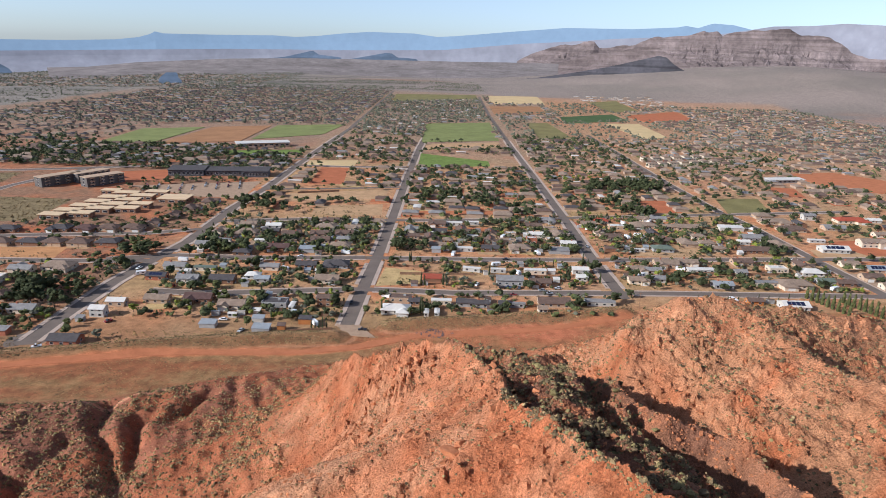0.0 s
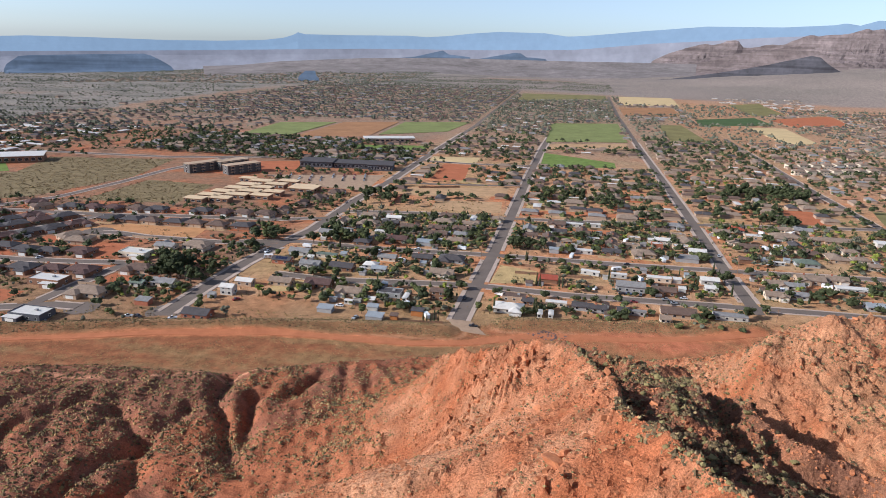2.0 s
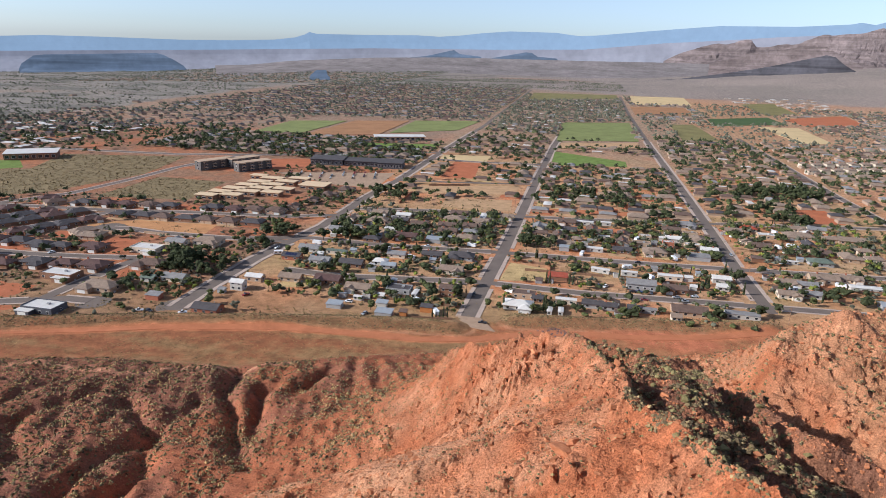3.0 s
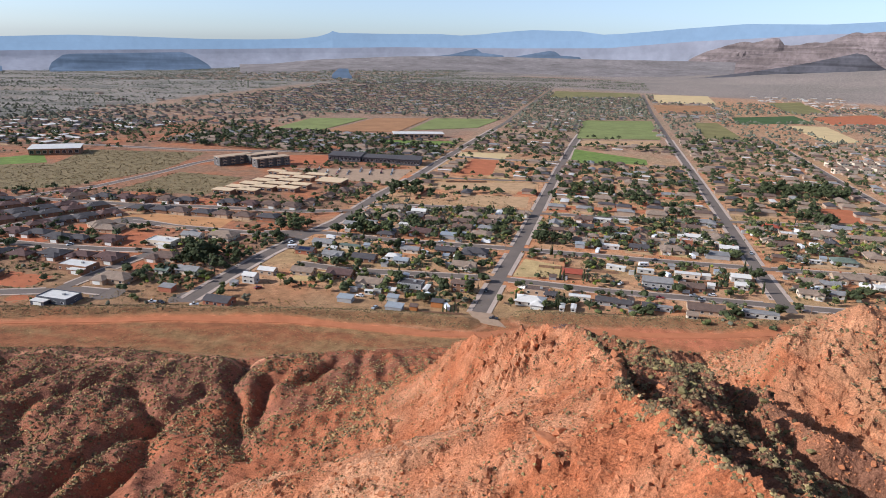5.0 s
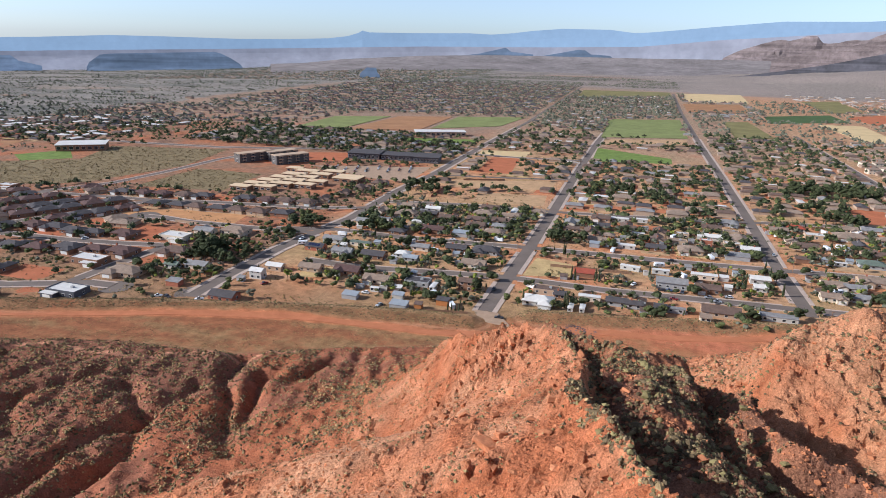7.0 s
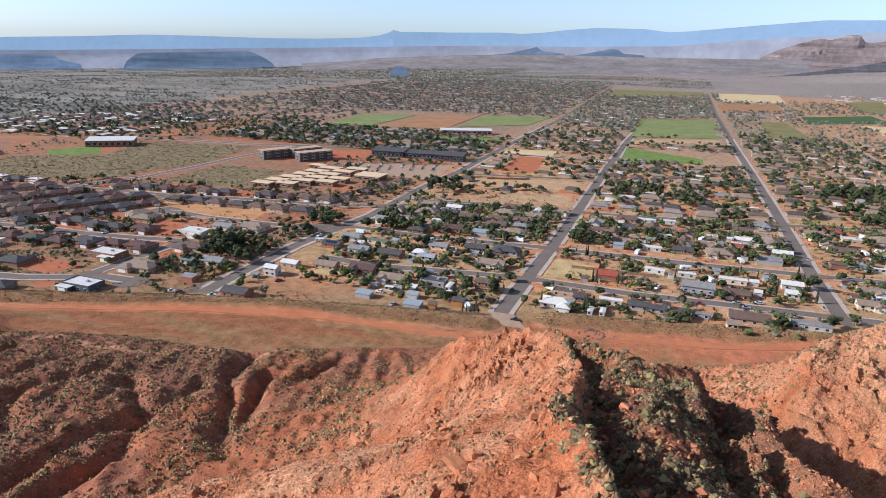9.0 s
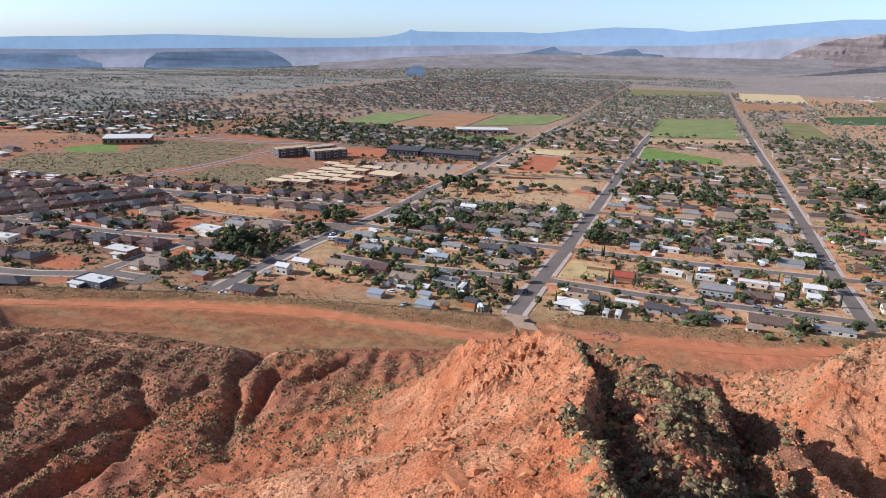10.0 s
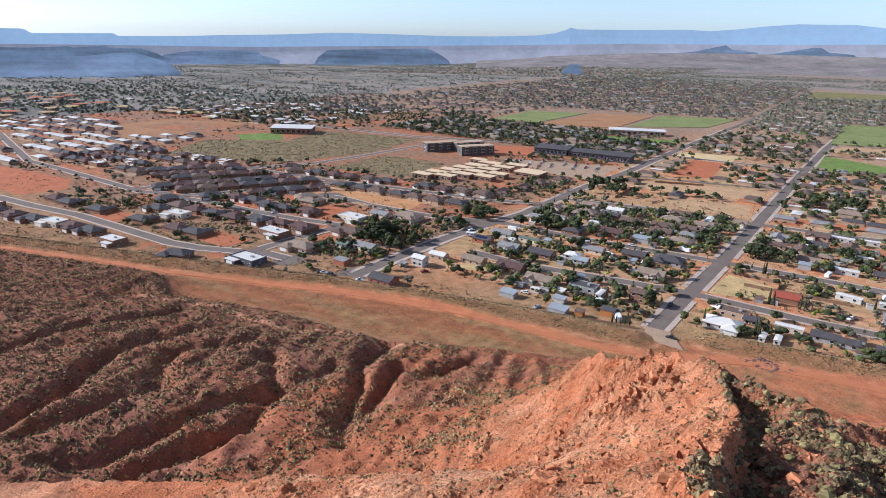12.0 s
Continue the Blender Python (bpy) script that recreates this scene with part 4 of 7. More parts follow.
def house(style, x, y, w, d, turn, roof, wall, h=2.8, wing=0.0, solar=False, name="", note="", group=""):
    """style: gable, hip, flat, long (mobile home), shed."""
    z = at(x, y) + 0.03
    kind = name or {"long": "mobile_home", "shed": "shed"}.get(style, "house")
    words = {"gable": "gabled", "hip": "hipped", "flat": "flat", "long": "low-pitched", "shed": "single-slope"}[style]
    storeys = "two-storey " if h > 4.5 else ""
    label = note or f"{storeys}{WALL_WORDS[wall]} {kind.replace('_', ' ')} with {words} {ROOF_WORDS[roof]} roof"
    top = thing(kind, x, y, z, turn, label, kind.replace("_", " "), group)
    walls, cover = Shape(), Shape()
    tall = h
    if style == "gable":
        gable(walls, w, d, h, 0.42, 0.55, roof=cover)
        if wing:
            gable(walls, d * 0.75, w * 0.4, h - 0.05, 0.42, 0.5, True, wing * w * 0.26, -d * 0.42, cover)
    elif style == "hip":
        hipped(walls, w, d, h, 0.40, 0.6, 0, 0, cover)
        if wing:
            hipped(walls, w * 0.42, d * 0.7, h - 0.05, 0.40, 0.55, wing * w * 0.27, -d * 0.52, cover)
    elif style == "long":
        gable(walls, w, d, h, 0.16, 0.25, roof=cover, thick=0.14)
    elif style == "shed":
        walls.add([(-w / 2, -d / 2, -0.3), (w / 2, -d / 2, -0.3), (w / 2, d / 2, -0.3), (-w / 2, d / 2, -0.3), (-w / 2, -d / 2, h), (w / 2, -d / 2, h), (w / 2, d / 2, h + 0.7), (-w / 2, d / 2, h + 0.7)],
                  [(4, 5, 6, 7), (0, 1, 5, 4), (1, 2, 6, 5), (2, 3, 7, 6), (3, 0, 4, 7)])
        cover.slab([(-w / 2 - 0.3, -d / 2 - 0.3, h + 0.1), (w / 2 + 0.3, -d / 2 - 0.3, h + 0.1), (w / 2 + 0.3, d / 2 + 0.3, h + 0.9), (-w / 2 - 0.3, d / 2 + 0.3, h + 0.9)], 0.1)
    else:
        tall = h + 0.6
        walls.box(-w / 2, -d / 2, -0.5, w / 2, d / 2, h)
        for q in ((-w / 2, -d / 2, w / 2, -d / 2 + 0.3), (-w / 2, d / 2 - 0.3, w / 2, d / 2), (-w / 2, -d / 2 + 0.3, -w / 2 + 0.3, d / 2 - 0.3), (w / 2 - 0.3, -d / 2 + 0.3, w / 2, d / 2 - 0.3)):
            walls.box(q[0], q[1], h, q[2], q[3], tall)
        cover.box(-w / 2 + 0.31, -d / 2 + 0.31, h - 0.05, w / 2 - 0.31, d / 2 - 0.31, h + 0.15)
        if wing:
            walls.box(wing * w * 0.27 - w * 0.22, -d * 0.85, -0.5, wing * w * 0.27 + w * 0.22, -d / 2, h - 0.6)
            cover.box(wing * w * 0.27 - w * 0.24, -d * 0.87, h - 0.6, wing * w * 0.27 + w * 0.24, -d / 2 - 0.01, h - 0.35)
    part("wall", walls, wall, top)
    part("roof", cover, roof, top)
    if style != "shed":
        blocked = wing * w * 0.27 if wing else 1e9
        n = max(2, int(w / 4.2))
        for i in range(n):
            wx = -w / 2 + (i + 0.5) * w / n
            if abs(wx - blocked) > w * 0.26:
                part("window", window_shape(wx, -d / 2, 1.55, 1.5, 1.15, "s"), ["trim", "glass"], top)
                if h > 4.5:
                    part("window", window_shape(wx, -d / 2, 4.3, 1.4, 1.1, "s"), ["trim", "glass"], top)
        for face, wx in (("w", -w / 2), ("e", w / 2)):
            part("window", window_shape(wx, d * 0.1, 1.55, 1.3, 1.1, face), ["trim", "glass"], top)
        part("window", window_shape(w * 0.2, d / 2, 1.55, 1.5, 1.1, "n"), ["trim", "glass"], top)
        door = Shape()
        door.box(-w * 0.08 - 0.45, d / 2, 0, -w * 0.08 + 0.45, d / 2 + 0.07, 2.05)
        part("door", door, "wood", top)
        if wing:
            gd = Shape()
            fy = {"gable": -d * 0.42 - d * 0.375, "hip": -d * 0.87, "flat": -d * 0.85}.get(style, -d / 2)
            gd.box(blocked - min(2.4, w * 0.15), fy - 0.06, 0, blocked + min(2.4, w * 0.15), fy, 2.15)
            part("garage_door", gd, "trim", top, "pale sectional garage door")
        ac = Shape().box(w / 2 + 0.5, -d * 0.3, -0.2, w / 2 + 1.3, -d * 0.3 + 0.8, 0.85)
        part("air_conditioner", ac, "wall_grey", top)
        if style in ("gable", "hip"):
            vent = Shape().tube([(w * 0.22, d * 0.2, h), (w * 0.22, d * 0.2, h + d * 0.17 + 0.9)], [0.12, 0.12], 6)
            part("vent_pipe", vent, "wall_grey", top)
            if (int(abs(x) * 7 + abs(y)) % 3) == 0:
                part("chimney", Shape().box(-w * 0.27, -0.5, h, -w * 0.27 + 0.9, 0.4, h + d * 0.21 + 1.1), "wall_brick", top)
        if style == "flat":
            part("roof_unit", Shape().box(w * 0.1, 0, h + 0.15, w * 0.1 + 1.5, 1.3, h + 1.1), "wall_grey", top)
    if solar:
        p = Shape()
        zs = h + 0.25
        for i in range(4):
            x0 = -w * 0.34 + i * w * 0.17
            p.slab([(x0, -d * 0.42, zs + d * 0.08 * 0.42), (x0 + w * 0.155, -d * 0.42, zs + d * 0.08 * 0.42), (x0 + w * 0.155, -d * 0.1, zs + d * 0.40 * 0.42), (x0, -d * 0.1, zs + d * 0.40 * 0.42)], 0.05)
        part("solar_panel", p, "solar", top, "dark blue solar panels")
    take(x, y, max(w, d) * 0.5)
    return top


# the houses of the front blocks
house("gable", -156.4, 344.8, 13.3, 8.0, 0, "roof_tan", "wall_tan")
house("gable", -172.7, 382.2, 12.1, 7.3, 0, "roof_dark", "wall_brick", h=2.9, solar=True)
house("gable", -168.9, 402.6, 13.8, 8.3, 0, "roof_grey", "wall_white")
house("gable", -151.6, 379.1, 13.0, 7.8, 0, "roof_grey", "wall_white", h=3.2, wing=1)
house("long", -148.6, 400.8, 14.3, 4.7, 0, "roof_green", "wall_cream", h=2.6)
house("gable", -130.5, 380.6, 15.1, 9.1, 0, "roof_dark", "wall_brown")
house("gable", -133.5, 347.8, 15.2, 9.1, 0, "roof_maroon", "wall_brown", h=3.0, wing=-1)
house("gable", -111.6, 339.9, 14.6, 8.8, 0, "roof_tan", "wall_cream", h=2.9, wing=-1)
house("hip", -113.6, 389.2, 8.8, 7.0, 0, "roof_white", "wall_white", h=2.7)
house("gable", -106.3, 383.5, 9.2, 6.0, 0, "roof_blue", "wall_grey", h=2.6)
house("gable", -107.5, 407.2, 12.1, 7.2, 0, "roof_grey", "wall_cream", h=2.7)
house("flat", -88.4, 345.0, 14.2, 8.5, 0, "roof_dark", "wall_grey", h=2.6)
house("shed", -116.0, 312.5, 8.3, 5.0, 0, "roof_blue", "wall_grey", h=2.4)
house("long", -107.2, 325.9, 4.8, 2.6, 0, "roof_white", "wall_white", h=2.3, name="trailer")
house("shed", -86.6, 308.6, 9.0, 5.4, 0, "roof_blue", "wall_grey", h=2.3)
house("shed", -91.7, 321.3, 6.2, 3.7, 0, "roof_blue", "wall_white", h=2.2)
house("shed", -76.6, 310.8, 4.0, 3.0, 0, "roof_brown", "wall_orange", h=2.6)
house("shed", -66.0, 320.3, 6.6, 3.9, 0, "roof_dark", "wall_orange", h=3.0)
house("gable", -59.9, 347.1, 8.2, 6.0, 0, "roof_brown", "wall_brown", h=5.4)
house("gable", -65.4, 386.6, 14.6, 8.8, 0, "roof_tan", "wall_cream", h=2.9, wing=1)
house("hip", -64.6, 416.7, 16.8, 10.4, 0, "roof_dark", "wall_grey", wing=-1)
house("gable", -84.1, 413.8, 13.3, 8.0, 0, "roof_dark", "wall_brown", h=2.7)
house("gable", -112.7, 450.8, 15.9, 9.5, 0, "roof_maroon", "wall_brown", h=2.9, wing=-1)
house("shed", -91.2, 448.4, 11.0, 6.6, 0, "roof_blue", "wall_grey")
house("hip", -134.9, 436.6, 11.7, 7.3, 0, "roof_dark", "wall_brown")
house("hip", -68.5, 460.0, 14.5, 9.0, 0, "roof_tan", "wall_tan", h=2.9, wing=1)
house("hip", -68.3, 476.9, 10.9, 7.0, 0, "roof_grey", "wall_tan")
house("long", -158.1, 465.1, 11.8, 3.9, 0, "roof_grey", "wall_white", h=2.6)
house("long", -77.6, 340.6, 8.3, 2.7, 90, "roof_white", "wall_white", h=2.5)
house("hip", -18.1, 340.6, 15.8, 9.8, 0, "roof_white", "wall_white", wing=1)
house("flat", -16.2, 358.3, 14.2, 8.5, 0, "roof_brown", "wall_tan", h=2.5)
house("long", 8.0, 354.5, 11.8, 3.9, 0, "roof_white", "wall_cream")
house("gable", -7.9, 353.3, 6.1, 6.0, 0, "roof_dark", "wall_brown", h=2.6)
house("shed", 1.7, 394.4, 11.8, 7.1, 0, "roof_red", "wall_brown", h=2.6)
house("long", -0.4, 336.8, 6.8, 2.6, 90, "roof_white", "wall_white", h=2.5)
house("long", 5.6, 337.6, 6.8, 2.6, 90, "roof_white", "wall_white", h=2.5)
house("gable", 22.7, 353.8, 11.2, 6.7, 0, "roof_dark", "wall_grey", h=2.7)
house("gable", 31.9, 352.8, 8.1, 6.0, 0, "roof_dark", "wall_grey", h=2.7)
house("long", 53.0, 353.2, 9.7, 3.2, 0, "roof_grey", "wall_grey", h=2.6)
house("gable", 45.1, 353.2, 6.1, 6.0, 0, "roof_dark", "wall_white", h=2.7)
house("gable", 66.9, 344.6, 5.0, 6.0, 0, "roof_tan", "wall_cream", h=2.6)
house("gable", 52.2, 393.3, 17.0, 9.0, 0, "roof_grey", "wall_grey", h=3.8)
house("gable", 72.1, 392.2, 13.5, 8.1, 0, "roof_brown", "wall_brown", h=3.0, wing=-1)
house("long", 71.9, 414.9, 15.0, 4.9, 0, "roof_white", "wall_cream", h=3.0)
house("long", 46.7, 415.0, 9.9, 3.3, 0, "roof_white", "wall_white", h=2.7)
house("long", 28.5, 415.9, 11.8, 3.9, -12, "roof_white", "wall_white", h=2.6)
house("long", 23.2, 462.2, 15.1, 5.0, 0, "roof_white", "wall_white", h=2.7)
house("shed", 3.5, 457.0, 6.8, 4.1, 0, "roof_blue", "wall_grey", h=3.0)
house("flat", 59.4, 486.1, 13.0, 7.8, 0, "roof_tan", "wall_tan")
house("flat", 63.8, 506.4, 9.0, 6.0, 0, "roof_white", "wall_tan", h=2.9)
house("flat", 78.7, 488.6, 8.0, 6.0, 0, "roof_white", "wall_brick", h=4.4)
house("long", 17.7, 535.7, 14.2, 4.7, 0, "roof_white", "wall_white")
house("long", 33.6, 538.9, 11.1, 3.7, 0, "roof_white", "wall_white")
house("hip", 12.3, 483.5, 6.8, 7.0, 0, "roof_tan", "wall_orange", h=2.6)
house("long", 32.3, 496.8, 8.8, 2.9, 0, "roof_white", "wall_white", h=2.6)
house("gable", -16.1, 491.8, 11.1, 6.6, 0, "roof_brown", "wall_tan", h=2.7)
house("gable", 75.6, 358.5, 18.7, 10.0, 0, "roof_brown", "wall_tan")
house("long", 103.9, 360.5, 17.9, 5.9, 0, "roof_grey", "wall_white")
house("gable", 103.6, 419.3, 10.9, 6.5, 0, "roof_white", "wall_white", h=3.2)
house("gable", 101.9, 404.8, 7.0, 6.0, 0, "roof_white", "wall_white")
house("shed", 83.3, 415.4, 5.0, 3.0, 0, "roof_white", "wall_white", h=2.5)
house("flat", 97.0, 493.1, 11.8, 7.1, 0, "roof_white", "wall_tan", h=2.9)
house("shed", 96.6, 464.7, 15.4, 8.0, 0, "roof_grey", "wall_grey")
house("flat", 99.5, 525.9, 11.0, 6.6, 0, "roof_tan", "wall_tan", h=3.0)
house("hip", 100.9, 556.2, 14.1, 8.8, 0, "roof_grey", "wall_grey", h=2.9, wing=1)
house("gable", 146.0, 507.0, 16.1, 9.7, 0, "roof_brown", "wall_tan")
house("hip", 150.1, 560.4, 12.8, 8.0, 0, "roof_red", "wall_cream", h=2.7)
house("flat", 160.5, 541.4, 14.8, 8.9, 0, "roof_white", "wall_tan")
house("hip", 185.5, 548.4, 22.4, 11.0, 0, "roof_tan", "wall_tan", h=2.9, wing=-1)
house("long", 165.5, 500.1, 7.7, 2.6, 0, "roof_white", "wall_white", h=2.4)
house("long", 160.8, 473.8, 7.3, 2.6, 0, "roof_white", "wall_white", h=2.4)
house("hip", 180.0, 478.9, 15.6, 9.7, 0, "roof_green", "wall_grey")
house("shed", 137.9, 473.7, 8.7, 5.2, 0, "roof_brown", "wall_brown", h=2.6)
house("gable", 145.0, 425.7, 13.8, 8.3, 0, "roof_tan", "wall_cream", wing=1)
house("gable", 169.9, 440.2, 17.0, 10.0, 0, "roof_tan", "wall_tan", h=3.2, wing=-1)
house("gable", 155.6, 424.5, 11.3, 6.8, 0, "roof_grey", "wall_white", h=2.7)
house("gable", 153.0, 407.1, 10.9, 6.6, 0, "roof_grey", "wall_white", h=2.7)
house("hip", 209.8, 547.0, 12.9, 8.0, 0, "roof_tan", "wall_tan")
house("gable", -179.1, 322.4, 7.6, 6.0, 0, "roof_white", "wall_white", h=4.8)
house("gable", -176.6, 337.9, 10.0, 6.0, 0, "roof_white", "wall_tan", h=3.2)
house("gable", -177.7, 287.7, 14.1, 8.5, 0, "roof_dark", "wall_brick", h=3.0)
house("shed", -215.3, 295.6, 8.0, 4.8, 0, "roof_grey", "wall_brick", h=2.7)
house("hip", -252.7, 300.4, 19.7, 11.0, 0, "roof_tan", "wall_tan", h=2.9, wing=-1)
house("flat", -287.0, 309.8, 20.9, 11.0, 0, "roof_white", "wall_brown", h=3.4, wing=1)
house("hip", -281.1, 330.4, 17.8, 11.0, 0, "roof_maroon", "wall_brown", h=2.9, wing=1)
house("hip", -299.5, 327.7, 14.3, 8.8, 0, "roof_maroon", "wall_brown", h=2.9, wing=-1)
house("hip", -318.1, 324.9, 17.3, 10.7, 0, "roof_dark", "wall_brown", h=2.9, wing=1)
house("hip", -249.9, 342.3, 18.6, 11.0, 0, "roof_brown", "wall_tan", h=2.9, wing=-1)
house("flat", -271.6, 368.5, 19.6, 11.0, 0, "roof_white", "wall_cream", h=3.2, wing=1)
house("hip", -242.2, 395.4, 18.7, 11.0, 0, "roof_tan", "wall_cream", h=3.0, wing=1)
house("hip", -307.4, 362.0, 16.5, 10.2, 0, "roof_maroon", "wall_brown", h=2.9, wing=1)
house("hip", -328.1, 356.4, 14.1, 8.7, 0, "roof_dark", "wall_brown", h=2.9, wing=-1)
house("hip", -344.8, 355.0, 15.8, 9.8, 0, "roof_dark", "wall_brown", h=2.9, wing=1)
house("flat", -258.8, 265.6, 18.7, 11.0, 0, "roof_white", "wall_dark", h=3.2, wing=-1)
house("gable", -235.3, 319.7, 8.2, 6.0, 0, "roof_green", "wall_white", h=2.7)
house("gable", -221.5, 324.9, 13.9, 8.3, 0, "roof_grey", "wall_cream", h=2.7)
house("gable", -217.2, 340.2, 8.3, 6.0, 0, "roof_tan", "wall_tan", h=2.7)
house("gable", 223.1, 546.4, 19.6, 10.0, 0, "roof_tan", "wall_tan")
house("hip", 222.3, 517.6, 11.3, 7.0, 0, "roof_tan", "wall_cream", h=2.9)
house("hip", 221.7, 497.7, 11.8, 7.3, 0, "roof_tan", "wall_cream", h=2.9)
house("hip", 225.7, 482.7, 10.7, 7.0, 0, "roof_tan", "wall_cream", h=2.9)
house("shed", 263.3, 549.5, 21.3, 8.0, 0, "roof_white", "wall_white")
house("gable", 268.3, 519.5, 17.0, 10.0, 0, "roof_grey", "wall_grey", h=2.7)
house("gable", 254.6, 504.6, 9.4, 6.0, 0, "roof_white", "wall_white", h=2.7)
house("gable", 253.9, 482.7, 22.8, 10.0, 0, "roof_brown", "wall_brown", h=2.7)
house("hip", 315.8, 577.7, 27.2, 11.0, 0, "roof_tan", "wall_tan", h=2.9, wing=1)
house("hip", 318.6, 552.4, 23.7, 11.0, 0, "roof_brown", "wall_tan", h=2.9, wing=-1)
house("gable", 358.3, 597.9, 11.5, 6.9, 0, "roof_grey", "wall_white", h=4.6)
house("hip", 395.6, 591.9, 29.3, 11.0, 0, "roof_red", "wall_cream", h=2.9, wing=1)
house("gable", 361.8, 561.4, 19.3, 10.0, 0, "roof_grey", "wall_tan", h=2.7)
house("long", 322.0, 517.2, 13.3, 4.4, 0, "roof_white", "wall_white", h=2.5)
house("gable", 321.5, 491.5, 21.9, 10.0, 0, "roof_white", "wall_white", h=3.0, solar=True)
house("gable", 365.4, 510.5, 23.9, 10.0, 0, "roof_tan", "wall_cream", h=4.6, wing=1)
house("long", 191.1, 428.9, 18.8, 6.0, 0, "roof_white", "wall_white", h=2.7)
house("gable", 218.2, 426.6, 8.1, 6.0, 0, "roof_grey", "wall_white", h=2.7)
house("flat", 249.2, 437.0, 13.3, 8.0, 0, "roof_white", "wall_cream")
house("hip", 270.9, 431.7, 15.4, 9.5, 0, "roof_white", "wall_white", h=2.7)
house("hip", 244.9, 405.0, 21.9, 11.0, 0, "roof_tan", "wall_cream", h=2.9, wing=-1)
house("long", 226.1, 405.5, 16.5, 5.5, 0, "roof_grey", "wall_cream", h=2.7)
house("gable", 194.2, 399.3, 12.8, 7.7, 0, "roof_blue", "wall_grey", h=2.7)
house("gable", 270.4, 412.9, 11.6, 7.0, 0, "roof_green", "wall_grey", h=2.7)
house("gable", 282.6, 410.7, 12.5, 7.5, 0, "roof_brown", "wall_brown", h=2.7)
house("gable", 224.3, 365.2, 16.0, 9.6, 0, "roof_white", "wall_white", h=2.9, solar=True)
house("gable", 202.6, 370.8, 9.4, 6.0, 0, "roof_brown", "wall_orange")
house("gable", 324.7, 443.1, 15.5, 9.3, 0, "roof_blue", "wall_tan", solar=True)

# ---- tract houses and older blocks further back: a few kinds, repeated ----
KINDS = {}
for key, spec in {
    "hip_maroon": ("hip", 15, 10, "roof_maroon", "wall_brown", 2.9, 1), "hip_dark": ("hip", 16, 10, "roof_dark", "wall_brown", 2.9, -1), "hip_brown": ("hip", 15, 10, "roof_brown", "wall_tan", 2.9, 1),
    "hip_tan": ("hip", 16, 10.5, "roof_tan", "wall_tan", 2.9, -1), "flat_white": ("flat", 16, 10, "roof_white", "wall_brown", 3.2, 1), "flat_cream": ("flat", 17, 10, "roof_white", "wall_cream", 3.2, -1),
    "gable_dark": ("gable", 13, 8, "roof_dark", "wall_brown", 2.7, 0), "gable_grey": ("gable", 14, 8, "roof_grey", "wall_cream", 2.7, 1), "gable_brown": ("gable", 14, 8.5, "roof_brown", "wall_tan", 2.8, -1),
    "gable_white": ("gable", 12, 7, "roof_white", "wall_white", 2.7, 0), "long_white": ("long", 14, 4.8, "roof_white", "wall_white", 2.6, 0), "gable_tan": ("gable", 13, 8, "roof_tan", "wall_cream", 2.8, 1),
    "shed_blue": ("shed", 6, 4.5, "roof_blue", "wall_grey", 2.3, 0), "shed_brown": ("shed", 5, 4, "roof_brown", "wall_brown", 2.2, 0),
}.items():
    KINDS[key] = spec
made_kinds, house_total = {}, 0
HOUSE_CAP = 172
distant = []


def place_house(key, x, y, turn, group=""):
    """A full house while there are few of them, else a place in the distant sheet of houses."""
    global house_total
    style, w, d, roof, wall, h, wing = KINDS[key]
    take(x, y, max(w, d) * 0.45)
    if house_total >= HOUSE_CAP:
        distant.append((x, y, turn, w, d, h, roof))
        return
    house_total += 1
    if key not in made_kinds:
        made_kinds[key] = house(style, x, y, w, d, turn, roof, wall, h, wing, group=group)
    else:
        copy_thing(made_kinds[key], pose(x, y, at(x, y) + 0.03, 0, 0, turn))


def row(x0, y0, x1, y1, gap, turn, keys, skip=0.1):
    n = max(1, int(math.hypot(x1 - x0, y1 - y0) / gap))
    for i in range(n + 1):
        x, y = x0 + (x1 - x0) * i / n + rng.uniform(-1, 1), y0 + (y1 - y0) * i / n + rng.uniform(-1, 1)
        if rng.rand() > skip and clear(x, y, 6.5) and not on_field(x, y) and road_gap(x, y) > 6.5:
            place_house(keys[rng.randint(len(keys))], x, y, turn + rng.uniform(-3, 3), "tract houses")
            if y < 470:
                yard(x, y, gap * 0.95, 19, ("gravel", "red_dirt", "tan_dirt", "gravel")[rng.randint(4)], "bare yard round a new house")


TRACT = ("hip_maroon", "hip_dark", "hip_maroon", "hip_brown", "hip_dark")
PALE = ("flat_white", "flat_cream", "hip_dark", "flat_white")
OLD = ("gable_dark", "gable_grey", "gable_brown", "gable_white", "long_white", "gable_tan", "gable_brown", "hip_tan", "gable_dark", "hip_brown", "gable_tan")


def block(x0, x1, y0, y1, sx, sy, fill, keys, jitter=4.0):
    """Houses on lots, square to the streets."""
    for y in np.arange(y0 + sy / 2, y1, sy):
        for x in np.arange(x0 + sx / 2, x1, sx):
            px, py = x + rng.uniform(-jitter, jitter), y + rng.uniform(-jitter, jitter)
            if rng.rand() < fill and clear(px, py, 7) and not on_field(px, py) and road_gap(px, py) > 6:
                place_house(keys[rng.randint(len(keys))], px, py, rng.choice((0, 0, 180, 90)) + rng.uniform(-2, 2), "houses of the old blocks")
                if py < 700 and rng.rand() < 0.75:
                    yard(px, py, 20, 22, ("gravel", "tan_dirt", "red_dirt", "dry_grass", "lawn")[rng.choice(5, p=(0.3, 0.28, 0.25, 0.13, 0.04))], "yard of an older house")


